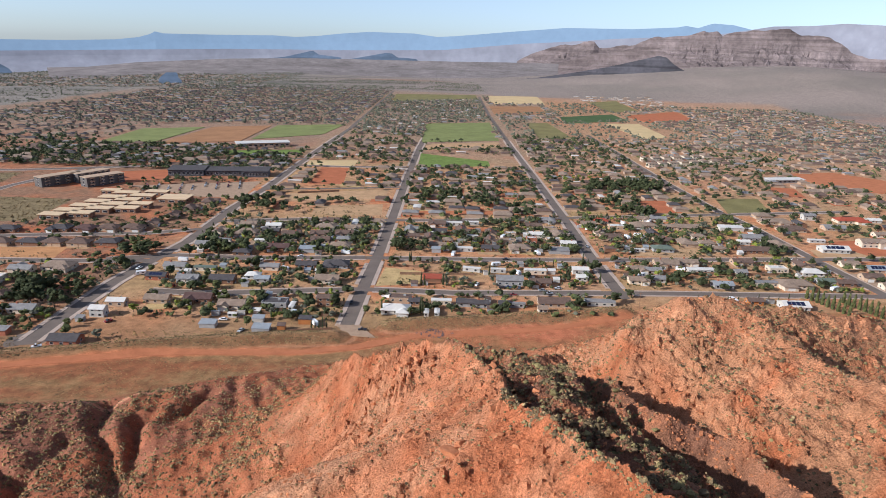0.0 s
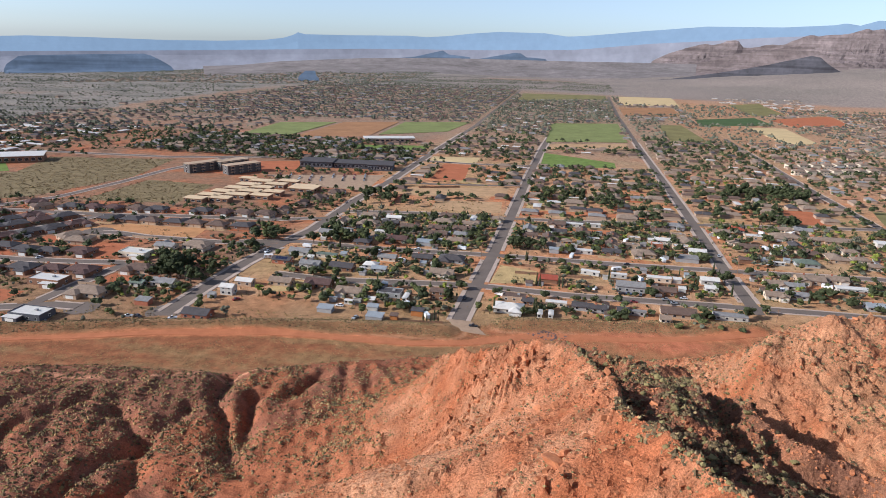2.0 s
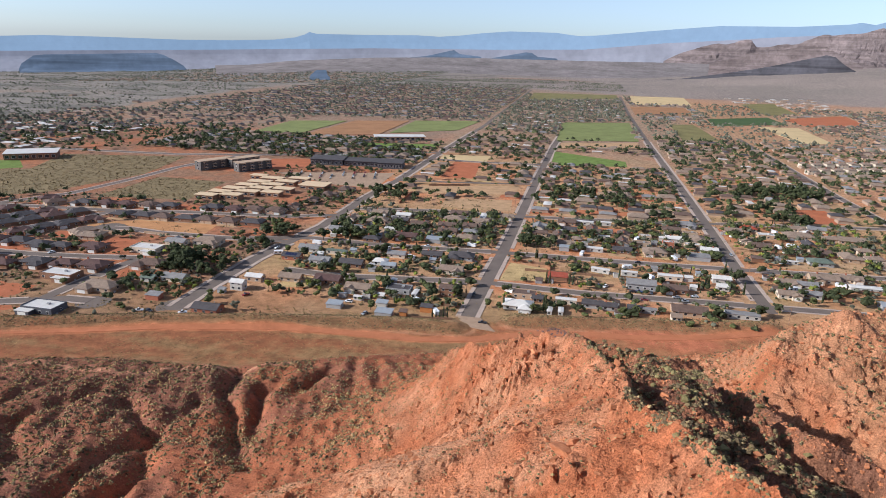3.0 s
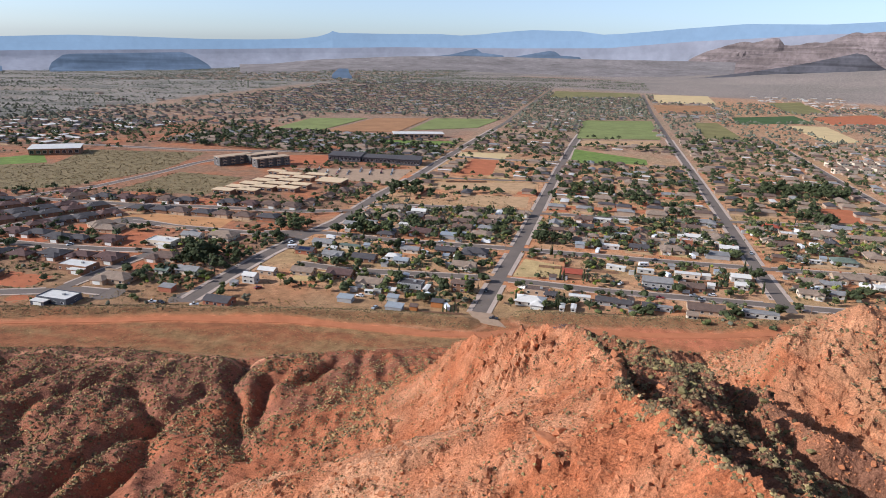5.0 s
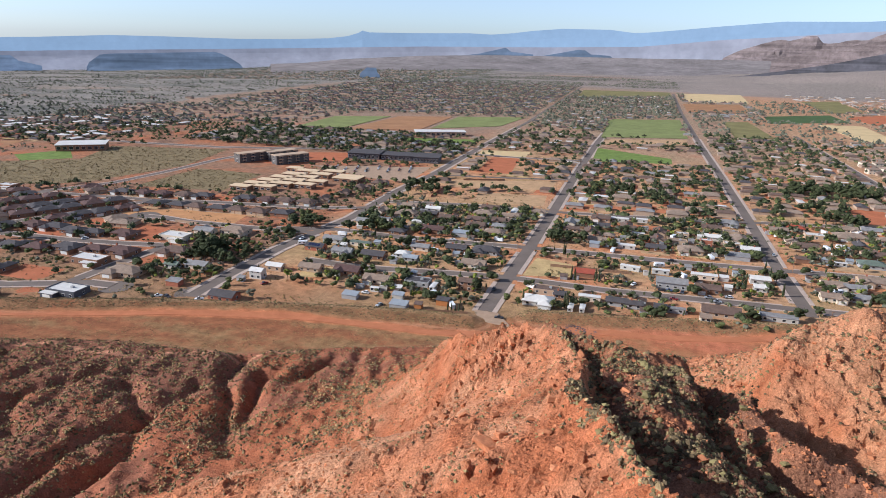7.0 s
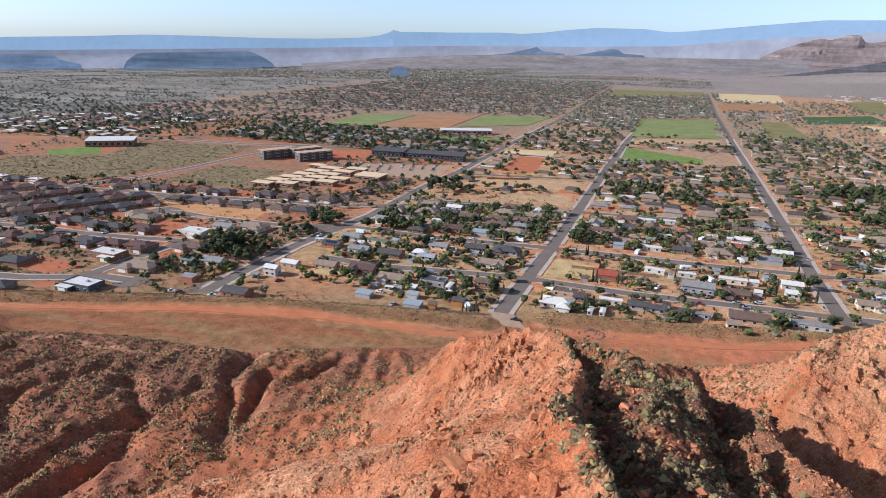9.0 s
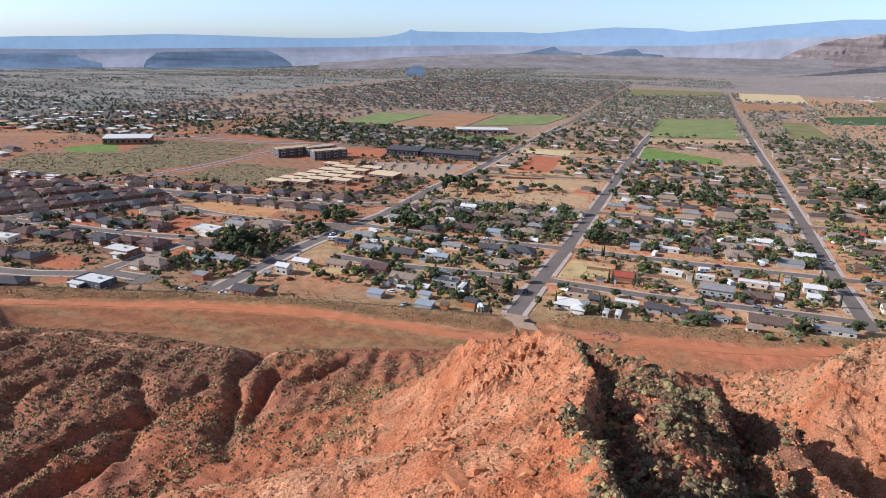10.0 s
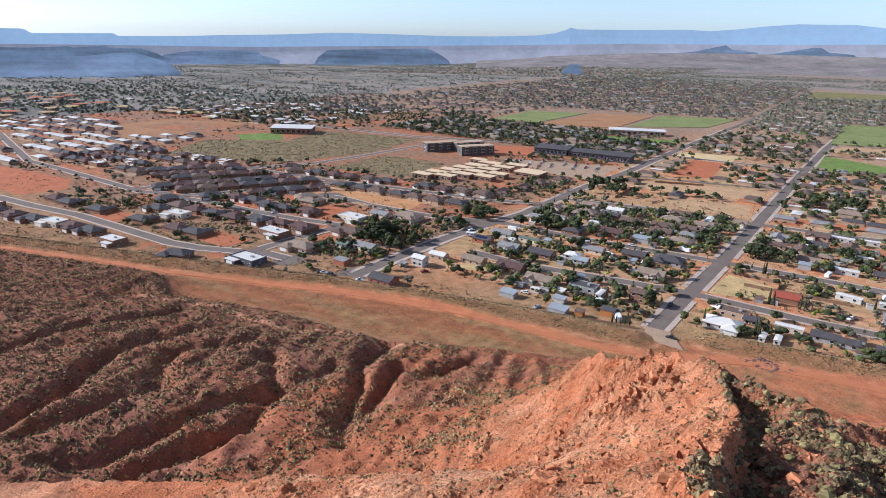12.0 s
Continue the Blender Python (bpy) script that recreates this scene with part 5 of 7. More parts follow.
block(-165, -45, 325, 425, 22, 20, 0.35, OLD)
block(-30, 112, 345, 440, 22, 22, 0.3, OLD)
block(130, 290, 395, 460, 22, 21, 0.55, OLD)
block(300, 430, 395, 470, 24, 22, 0.6, OLD)

for x, y, key, turn in ((-475, 226, "hip_dark", 8), (-455, 229, "hip_maroon", 8), (-434, 232, "hip_dark", 8), (-415, 236, "flat_cream", 8), (-397, 239, "hip_maroon", 4), (-379, 241, "hip_dark", 4), (-350, 238, "flat_white", 4), (-297, 246, "hip_dark", 20),
                        (-424, 271, "hip_dark", 184), (-379, 275, "hip_dark", 184), (-343, 277, "hip_maroon", 182), (-326, 279, "hip_dark", 182), (-460, 268, "hip_dark", 185), (-495, 232, "flat_white", 8), (-478, 268, "hip_maroon", 185),
                        (-336, 317, "hip_maroon", 182), (-354, 315, "hip_dark", 180), (-372, 313, "hip_maroon", 180), (-391, 312, "hip_brown", 180), (-363, 358, "hip_dark", 2), (-381, 357, "hip_maroon", 2), (-327, 382, "hip_tan", 185),
                        (-262, 388, "gable_grey", 180), (-340, 390, "hip_tan", 60), (-372, 298, "flat_cream", 10), (-396, 299, "hip_dark", 0)):
    if clear(x, y, 6):
        place_house(key, x, y, turn, "tract houses")
for k, off in enumerate((0, 28, 47, 75, 94, 114)):
    row(-415 - 0.87 * off, 318 + 0.5 * off, -357 - 0.87 * off, 419 + 0.5 * off, 15.0, 60 + 180 * (k % 2), ("hip_maroon", "hip_dark", "hip_dark", "hip_brown", "hip_maroon"), 0.03)
row(-346, 439, -238, 449, 18, 180, TRACT + ("hip_brown",), 0.05)
row(-400, 464, -200, 497, 18, 0, TRACT, 0.12)
block(-178, -45, 440, 535, 20, 20, 0.9, OLD)
block(-30, 112, 455, 550, 21, 22, 0.75, OLD)
block(128, 284, 465, 590, 23, 24, 0.65, OLD)
block(300, 450, 480, 620, 26, 26, 0.6, OLD)
for i in range(5):
    row(-640, 328 + 26 * i, -530 + 6 * i, 334 + 27 * i, 17, 180 * (i % 2), PALE + TRACT, 0.12)
row(-230, 505, -200, 640, 24, 90, ("hip_tan", "gable_brown", "hip_brown"), 0.2)
for i in range(9):
    row(-980, 300 + 27 * i, -652, 312 + 27 * i, 17, 180 * (i % 2), PALE + TRACT + PALE, 0.12)
block(-30, 112, 560, 820, 20, 22, 0.75, OLD)
block(126, 276, 600, 1120, 21, 25, 0.75, OLD)
block(-165, -45, 560, 830, 21, 24, 0.65, OLD)
block(-165, -40, 850, 1040, 22, 24, 0.8, OLD)
block(290, 480, 640, 1150, 22, 26, 0.65, ("hip_tan", "gable_tan", "hip_brown", "gable_grey"))
block(-560, -190, 755, 930, 17, 18, 0.8, ("hip_brown", "gable_dark", "hip_tan", "gable_grey"))
block(-960, -660, 650, 950, 20, 22, 0.7, ("hip_brown", "gable_dark", "flat_cream"))
block(-165, 110, 1110, 2000, 20, 23, 0.6, OLD)
block(-900, -180, 1230, 2300, 22, 26, 0.6, ("hip_brown", "gable_dark", "hip_maroon", "gable_grey", "hip_dark"))
block(-1000, -520, 950, 1220, 24, 26, 0.5, ("hip_brown", "gable_dark", "hip_tan"))
block(-20, 105, 930, 1030, 22, 24, 0.6, OLD)
block(480, 1000, 700, 1900, 22, 25, 0.7, ("hip_tan", "gable_dark", "hip_brown", "gable_grey", "hip_tan", "hip_brown"))
block(126, 280, 1430, 2150, 20, 22, 0.6, ("hip_brown", "hip_tan", "gable_grey"))
block(440, 700, 1950, 2250, 22, 30, 0.5, ("hip_tan", "flat_white"))
block(-1500, -1010, 450, 1000, 26, 30, 0.2, ("flat_white", "hip_brown", "hip_tan"))
block(-2000, -700, 2300, 3300, 34, 40, 0.5, ("hip_tan", "gable_grey", "hip_brown"), 9)
block(-1900, -900, 1000, 1500, 34, 40, 0.1, ("hip_tan", "gable_grey", "hip_brown"), 9)


M["wall_far"] = material("dusty_stucco", (0.37, 0.265, 0.19), 0.95, 0.12, 0.05, 0.5)


def distant_houses():
    """The houses past those that can be told apart, one sheet of small gabled forms."""
    roofs = sorted({h[6] for h in distant})
    v, f, mi = [], [], []
    for x, y, turn, w, d, h, roof in distant:
        z = -0.3
        a = radians(turn)
        c, s = math.cos(a), math.sin(a)
        w, d = w * rng.uniform(0.85, 1.15), d * rng.uniform(0.9, 1.2)
        flat = 0.15 if roof == "roof_white" else 0.4
        loc = [(-w / 2, -d / 2, z), (w / 2, -d / 2, z), (w / 2, d / 2, z), (-w / 2, d / 2, z), (-w / 2, -d / 2, h), (w / 2, -d / 2, h), (w / 2, d / 2, h), (-w / 2, d / 2, h),
               (-w * 0.3, 0, h + d * 0.5 * flat), (w * 0.3, 0, h + d * 0.5 * flat)]
        e = 0.5
        loc += [(-w / 2 - e, -d / 2 - e, h - 0.1), (w / 2 + e, -d / 2 - e, h - 0.1), (w / 2 + e, d / 2 + e, h - 0.1), (-w / 2 - e, d / 2 + e, h - 0.1)]
        k = len(v)
        ground_z = at(x, y) if math.hypot(x, y) > 900 else 0.0
        v += [(x + c * p - s * q, y + s * p + c * q, r + ground_z) for p, q, r in loc]
        f += [tuple(i + k for i in q) for q in ((0, 1, 5, 4), (1, 2, 6, 5), (2, 3, 7, 6), (3, 0, 4, 7), (10, 11, 9, 8), (11, 12, 9), (12, 13, 8, 9), (13, 10, 8))]
        mi += [0] * 4 + [1 + roofs.index(roof)] * 4
    tagged(new("distant_houses", mesh("distant_houses", v, f, ["wall_far", *roofs], mi)), "many low houses with brown and tan roofs", "houses", kind="stuff")


distant_houses()


# ---- large buildings ----
def school():
    """A low school of many flat-roofed wings that step across its site."""
    top = thing("school_building", -285, 565, 0, 0, "low tan school of many flat-roofed stepped wings", "school")
    plan = [(-317, 516, 18, 10), (-297, 524, 18, 10), (-312, 532, 20, 10), (-290, 541, 20, 10), (-268, 545, 18, 10), (-308, 549, 20, 10), (-286, 558, 20, 10), (-264, 562, 18, 10), (-304, 566, 20, 10), (-244, 590, 26, 20), (-282, 576, 20, 10),
            (-300, 584, 22, 11), (-276, 594, 20, 10), (-296, 604, 22, 10), (-270, 612, 20, 10), (-315, 612, 16, 9)]
    for x, y, w, d in plan:
        s = Shape().box(x + 285 - w / 2, y - 565 - d / 2, -0.5, x + 285 + w / 2, y - 565 + d / 2, 4.0)
        wing = part("wing", s, "wall_brown", top)
        r = Shape().box(x + 285 - w / 2 - 0.6, y - 565 - d / 2 - 0.6, 4.0, x + 285 + w / 2 + 0.6, y - 565 + d / 2 + 0.6, 4.5)
        part("roof", r, "roof_wheat", wing, "pale tan flat roof")
        for i in range(3):
            wx = x + 285 - w / 2 + (i + 0.5) * w / 3
            part("window", window_shape(wx, y - 565 - d / 2, 2.0, w / 5, 1.6, "s"), ["trim", "glass"], wing)
    take(-285, 565, 62)


M["roof_wheat"] = material("tan_membrane", (0.62, 0.45, 0.28), 0.9, 0.08, 0.3, 3.0)
school()


def apartment(x, y, w, d, h, turn):
    top = thing("apartment_block", x, y, 0, turn, "dark grey three-storey apartment block with flat roof", "building", "apartment blocks")
    s = Shape().box(-w / 2, -d / 2, -0.5, w / 2, d / 2, h)
    for i in range(4):
        bx = -w / 2 + (i + 0.5) * w / 4
        s.box(bx - 2.2, -d / 2 - 1.2, 0, bx + 2.2, -d / 2, h - 0.6)
    part("wall", s, "wall_slate", top)
    for i in range(4):
        bx = -w / 2 + (i + 0.5) * w / 4
        for k in range(1, 4):
            part("balcony", Shape().box(bx - 2.6, -d / 2 - 1.9, k * 3.1 - 0.55, bx + 2.6, -d / 2 - 1.22, k * 3.1 + 0.1), "wall_tan", top, "pale stucco balcony front")
    part("roof", Shape().box(-w / 2 - 0.5, -d / 2 - 0.5, h, w / 2 + 0.5, d / 2 + 0.5, h + 0.5), "wall_tan", top, "pale flat roof edge")
    for i in range(4):
        bx = -w / 2 + (i + 0.5) * w / 4
        for k in range(3):
            part("window", window_shape(bx, -d / 2 - 1.2, 1.8 + k * 3.1, 2.6, 1.5, "s"), ["trim", "glass"], top)
    for sx, face in ((-w / 2, "w"), (w / 2, "e")):
        for k in range(3):
            part("window", window_shape(sx, 0, 1.8 + k * 3.1, 2.4, 1.5, face), ["trim", "glass"], top)
    take(x, y, w * 0.55)


apartment(-388, 650, 42, 12, 9.6, 62)
apartment(-366, 672, 36, 12, 9.6, 62)
apartment(-345, 655, 40, 12, 9.6, 58)


def hall(x, y, w, d, h, turn, roof, wall, label, bays=8):
    top = thing("hall", x, y, 0, turn, label, "building")
    part("wall", Shape().box(-w / 2, -d / 2, -0.5, w / 2, d / 2, h), wall, top)
    r = Shape()
    r.slab([(-w / 2 - 1, -d / 2 - 1, h + 0.4), (w / 2 + 1, -d / 2 - 1, h + 0.4), (w / 2 + 1, d / 2 + 1, h + 1.4), (-w / 2 - 1, d / 2 + 1, h + 1.4)], 0.4)
    part("roof", r, roof, top)
    for i in range(bays):
        wx = -w / 2 + (i + 0.5) * w / bays
        part("window", window_shape(wx, -d / 2, h * 0.5, w / bays * 0.6, h * 0.45, "s"), ["trim", "glass"], top)
    take(x, y, w * 0.5)
    return top


hall(-282, 722, 38, 24, 6.5, 8, "roof_dark", "wall_dark", "long charcoal school hall with dark sloped roof")
hall(-242, 728, 40, 20, 5.5, 8, "roof_dark", "wall_dark", "long charcoal school hall with dark sloped roof")
hall(-206, 727, 28, 24, 6.5, 8, "roof_dark", "wall_dark", "charcoal school hall with dark sloped roof")
hall(-258, 945, 75, 18, 6, 24, "roof_white", "wall_tan", "long low white-roofed school building", 10)
hall(-608, 630, 52, 28, 7, 35, "roof_white", "wall_brown", "brown school building with pale flat roof")
for k in range(14):
    house("hip", 292 + 17 * (k % 7) + 5 * (k // 7), 872 + 7 * (k % 7) + 46 * (k // 7) + 3 * (k % 2), 13, 10, 90 * (k % 2) + 8, "roof_tan", "wall_cream", h=5.8, group="pale apartment houses", note="two-storey cream stucco apartment house with hipped roof")
hall(432, 790, 50, 10, 4, 12, "roof_white", "wall_grey", "long grey storage building with white roof")


# ---- trees ----
def clump(seed, squash=0.8, level=0):
    """A rough little ball of leaves: vertices and faces."""
    bm = bmesh.new()
    bmesh.ops.create_icosphere(bm, subdivisions=1 + level, radius=1)
    r = np.random.RandomState(seed)
    v = np.array([vert.co[:] for vert in bm.verts]) * r.uniform(0.6, 1.25, (len(bm.verts), 1))
    v[:, 2] *= squash
    f = [tuple(q.index for q in face.verts) for face in bm.faces]
    bm.free()
    return v, np.array(f)


def leaves(seed, n, size, low=-0.2):
    """Loose leaf blades through a rough half ball: vertices and faces."""
    r = np.random.RandomState(seed)
    d = r.normal(0, 1, (n, 3))
    d /= np.linalg.norm(d, axis=1)[:, None]
    d[:, 2] = np.where(d[:, 2] < low, -d[:, 2], d[:, 2])
    p = d * r.uniform(0.45, 1.0, (n, 1)) * (1 + 0.25 * np.sin(3 * np.arctan2(d[:, 1], d[:, 0]) + seed))[:, None]
    v = (p[:, None] + r.normal(0, size, (n, 3, 3))).reshape(-1, 3)
    return v, np.arange(3 * n).reshape(-1, 3)


TUFTS = [leaves(i, 14, 0.40) for i in range(8)]


CLUMPS = [clump(i) for i in range(6)]


def leafy(seed):
    """A round lobe of a crown: a solid clump with loose leaves round it."""
    (v0, f0), (v1, f1) = CLUMPS[seed % 6], leaves(70 + seed, 18, 0.15, -0.5)
    return np.concatenate([v0 * 0.92, v1 * 1.0]), np.concatenate([f0, f1 + len(v0)])


SPARSE = [leafy(i) for i in range(6)]


def tussock(seed, sides=5, blades=3):
    """A low ragged bush: a leaning cap of a few faces with loose blades round it."""
    r = np.random.RandomState(200 + seed)
    a = 2 * math.pi * (np.arange(sides) + r.uniform(-0.3, 0.3, sides)) / sides
    q = r.uniform(0.7, 1.25, sides)
    ring = np.stack([q * np.cos(a), q * np.sin(a), r.uniform(-0.4, 0.05, sides)], 1)
    cap = np.concatenate([ring, [[r.uniform(-0.3, 0.3), r.uniform(-0.3, 0.3), r.uniform(0.6, 0.95)]]])
    f = [(i, (i + 1) % sides, sides) for i in range(sides)]
    if not blades:
        return cap, np.array(f)
    v1, f1 = leaves(300 + seed, blades, 0.36)
    return np.concatenate([cap, v1]), np.concatenate([np.array(f), f1 + sides + 1])


TUSSOCKS = [tussock(i) for i in range(10)]
SPECKS = [tussock(20 + i, 4, 0) for i in range(6)]
LOBES = [tussock(40 + i, 6, 6) for i in range(8)]
BLOBS = [tussock(60 + i, 5, 1) for i in range(8)]


def joined(name, places, sizes, stretch, mats, templates, label, category, mi=None, z0=0.0):
    """Many clumps in one sheet."""
    vs, fs, ms, k = [], [], [], 0
    places, sizes, stretch = np.asarray(places, float), np.asarray(sizes, float), np.asarray(stretch, float)
    turn = rng.uniform(0, 2 * math.pi, len(places))
    pick = rng.randint(0, len(templates), len(places))
    for which, (tv, tf) in enumerate(templates):
        some = np.flatnonzero(pick == which)
        if not len(some):
            continue
        c, w = np.cos(turn[some])[:, None], np.sin(turn[some])[:, None]
        v = tv[None] * sizes[some, None, None]
        v = np.stack([c * v[..., 0] - w * v[..., 1], w * v[..., 0] + c * v[..., 1], v[..., 2] * stretch[some, None]], -1) + places[some, None]
        vs.append(v.reshape(-1, 3))
        fs.append((tf[None] + k + len(tv) * np.arange(len(some))[:, None, None]).reshape(-1, 3))
        ms.append(np.repeat(np.asarray(mi)[some] if mi is not None else np.zeros(len(some), int), len(tf)))
        k += len(tv) * len(some)
    v, f = np.concatenate(vs), np.concatenate(fs)
    me = bpy.data.meshes.new(name)
    me.vertices.add(len(v))
    me.vertices.foreach_set("co", v.ravel())
    me.loops.add(f.size)
    me.loops.foreach_set("vertex_index", f.ravel())
    me.polygons.add(len(f))
    me.polygons.foreach_set("loop_start", np.arange(0, f.size, 3))
    me.polygons.foreach_set("loop_total", np.full(len(f), 3))
    me.polygons.foreach_set("use_smooth", np.zeros(len(f), bool))
    for m in mats:
        me.materials.append(M[m])
    me.polygons.foreach_set("material_index", np.concatenate(ms).astype(np.int32))
    me.update(calc_edges=True)
    return tagged(new(name, me), label, category, kind="stuff")


def crown_mesh(name, seed, height, radius, count, mat, column=False):
    """Leaf blades in lobes round a few inner clumps."""
    r = np.random.RandomState(seed)
    vs, fs, k = [], [], 0

    def put(v, f):
        nonlocal k
        vs.append(v)
        fs.extend((np.asarray(f) + k).tolist())
        k += len(v)

    for i in range(max(8, count // 3)):
        if column:
            t = (i + 0.5) / (count // 3)
            w = radius * (1 - 0.8 * t**2)
            p, size, tall = np.array((0, 0, height * (0.06 + 0.9 * t))), w * 0.72, 1.6
        else:
            a, u, q = r.uniform(0, 2 * math.pi), r.uniform(-0.8, 0.95), r.uniform(0.2, 0.75)
            lobe = 1 + 0.3 * math.sin(2 * a + seed) + 0.2 * math.sin(5 * a)
            w = math.sqrt(max(0, 1 - u * u)) * radius * q * lobe
            p, size, tall = np.array((w * math.cos(a), w * math.sin(a), height * 0.6 + u * height * 0.3)), radius * r.uniform(0.26, 0.46), 0.9
        v, f = SPARSE[r.randint(6)]
        put(v * size * 1.1 * (1, 1, tall) + p, f)
    return mesh(name, np.concatenate(vs), fs, mat)


def trunk_mesh(seed, height, radius):
    r = np.random.RandomState(seed)
    s = Shape()
    g = max(0.12, height * 0.025)
    s.tube([(0, 0, -0.4), (0.05, 0, height * 0.2), (0.1, 0.05, height * 0.5)], [g * 1.3, g, g * 0.6])
    for i in range(4):
        a = i * 1.57 + r.uniform(-0.4, 0.4)
        s.tube([(0.05, 0, height * 0.25), (radius * 0.35 * math.cos(a), radius * 0.35 * math.sin(a), height * 0.5), (radius * 0.6 * math.cos(a), radius * 0.6 * math.sin(a), height * 0.7)], [g * 0.6, g * 0.4, g * 0.15], 5)
    return s.mesh("trunk", "bark")


TREES = {}
for key, (height, radius, count, mat, column, label) in {
    "shade": (8.0, 4.2, 60, "leaf_dark", False, "broad dark green shade tree in a yard"), "shade_two": (7.0, 3.4, 50, "leaf_mid", False, "rounded green yard tree"), "tall": (11.0, 4.2, 70, "leaf_dark", False, "tall dark green tree"),
    "lime": (6.0, 3.0, 45, "leaf_lime", False, "bright yellow-green leafy tree"), "grey": (6.0, 3.2, 45, "leaf_grey", False, "grey-green dusty desert tree"), "small": (4.0, 2.1, 34, "leaf_mid", False, "small rounded green tree"),
    "bush": (2.4, 1.7, 26, "leaf_dark", False, "dense dark green shrub"), "cypress": (8.5, 1.0, 60, "leaf_dark", True, "slim dark column-shaped cypress"), "poplar": (11.0, 2.0, 70, "leaf_mid", True, "dense green column-shaped tree"),
}.items():
    TREES[key] = [trunk_mesh(len(key), height, radius)] + [crown_mesh("crown", 31 * len(TREES) + j, height, radius, count, mat, column) for j in range(2)] + [label, radius]
tree_total = 0
TREE_CAP = 298
distant_trees = []


def tree(key, x, y, size=1.0):
    global tree_total
    trunk, *crowns, label, radius = TREES[key]
    if tree_total >= TREE_CAP:
        distant_trees.append((x, y, size, key))
        return
    ob = thing("cypress" if key == "cypress" else "shrub" if key == "bush" else "tree", x, y, at(x, y), rng.uniform(0, 360), label, "shrub" if key == "bush" else "tree", "yard trees")
    ob.scale = (size, size, size * rng.uniform(0.9, 1.12))
    part("trunk", trunk, "bark", ob)
    part("crown", crowns[tree_total % 2], mat, ob)
    tree_total += 1


def grove(x, y, rx, ry, n, keys, lo=0.8, hi=1.2):
    for _ in range(n):
        a, q = rng.uniform(0, 6.28), math.sqrt(rng.rand())
        tree(keys[rng.randint(len(keys))], x + rx * q * math.cos(a), y + ry * q * math.sin(a), rng.uniform(lo, hi))


# single trees of the front blocks
for key, size, spots in (
    ("shade", 1.0, ((-170, 429), (-155, 435), (-146, 441), (-137, 450), (-122, 462), (-204, 402), (-216, 430), (-104, 475), (-25, 457), (-16, 465), (-5, 462), (23, 494), (86, 462), (110, 466), (113, 420), (89, 356), (114, 364), (139, 409))),
    ("shade", 0.75, ((-123, 409), (-167, 388), (-143, 362), (-126, 353), (-71, 444), (30, 483), (42, 493), (56, 406), (138, 520), (167, 536), (93, 386), (126, 374), (163, 408), (146, 402))),
    ("shade_two", 0.8, ((-101, 336), (-96, 314), (-131, 392), (-97, 401), (-121, 331), (-182, 394), (-28, 333), (-35, 336), (-10, 334), (39, 345), (149, 391), (173, 467), (137, 541), (79, 428), (162, 434), (-183, 297), (-187, 305))),
    ("lime", 0.9, ((-163, 328), (-141, 336), (152, 751), (172, 769), (185, 766), (163, 760), (11, 640))),
    ("tall", 1.0, ((-226, 343), (-223, 353), (-215, 357), (-206, 352), (-241, 356), (-208, 330), (-233, 349), (193, 587), (202, 591), (188, 598), (179, 692), (209, 718), (242, 745), (256, 724))),
    ("small", 0.9, ((-51, 322), (-60, 330), (-62, 403), (17, 347), (18, 365), (24, 366), (33, 428), (56, 427), (-27, 424), (105, 393), (89, 412), (139, 437), (146, 443), (-231, 304), (-226, 306), (-213, 304), (-183, 310), (-238, 307))),
    ("grey", 0.9, ((-151, 413), (-127, 399), (0, 429), (41, 396), (-87, 331), (82, 540), (108, 565), (66, 531), (-210, 315), (-165, 293))),
    ("cypress", 1.0, ((-99, 355), (-97, 418), (-148, 425), (-5, 385), (-3, 385), (9, 387), (11, 386), (-4, 339), (-3, 341), (-2, 337), (-26, 338), (40, 408), (-15, 432), (-14, 433), (93, 411), (95, 411), (109, 436), (110, 424), (113, 399), (157, 399))),
    ("cypress", 0.62, ((-61, 312), (-59, 312), (-57, 312), (-55, 312), (-53, 313), (160, 572), (177, 591), (176, 578), (137, 575), (142, 577), (152, 569), (87, 431), (-184, 331), (-216, 394))),
):
    for sx, sy in spots:
        tree(key, sx, sy, size * rng.uniform(0.88, 1.12))
for i in range(9):
    tree("poplar", 242 + i * 1.4, 383 - i * 3.4, 0.85)
    tree("poplar", 262 + i * 1.3, 377 - i * 3.4, 0.85)
for i in range(10):
    tree("cypress", 168 + i * 6.5, 372 + 0.4 * i, 0.6 * rng.uniform(0.8, 1.2))
grove(-142, 443, 34, 6, 14, ("shade", "shade_two"))
grove(-224, 347, 16, 12, 10, ("tall", "shade"))
grove(-225, 316, 18, 9, 9, ("shade", "small", "shade_two"), 0.6, 0.9)
grove(-208, 436, 14, 14, 9, ("shade", "shade_two"), 0.8, 1.1)
grove(-160, 580, 22, 24, 12, ("shade", "tall"))
grove(215, 715, 40, 26, 26, ("tall", "shade"), 1.0, 1.4)
grove(190, 592, 16, 10, 8, ("tall", "shade"))
grove(10, 640, 40, 20, 14, ("tall", "shade_two"))
grove(-16, 462, 15, 8, 8, ("shade", "shade_two"))


def clear_of_walls(x, y):
    return clear(x, y, 0.8)


def trees_in(x0, x1, y0, y1, n, keys, lo=0.6, hi=1.1):
    for _ in range(int(n * (3.1 if y1 < 600 and x0 > -300 else 2.2 if y1 < 1160 else 3.0 if x0 > -1000 else 1.2))):
        x, y = rng.uniform(x0, x1), rng.uniform(y0, y1)
        if road_gap(x, y) > 1.5 and clear_of_walls(x, y) and not on_field(x, y):
            tree(keys[rng.randint(len(keys))], x, y, rng.uniform(lo, hi))


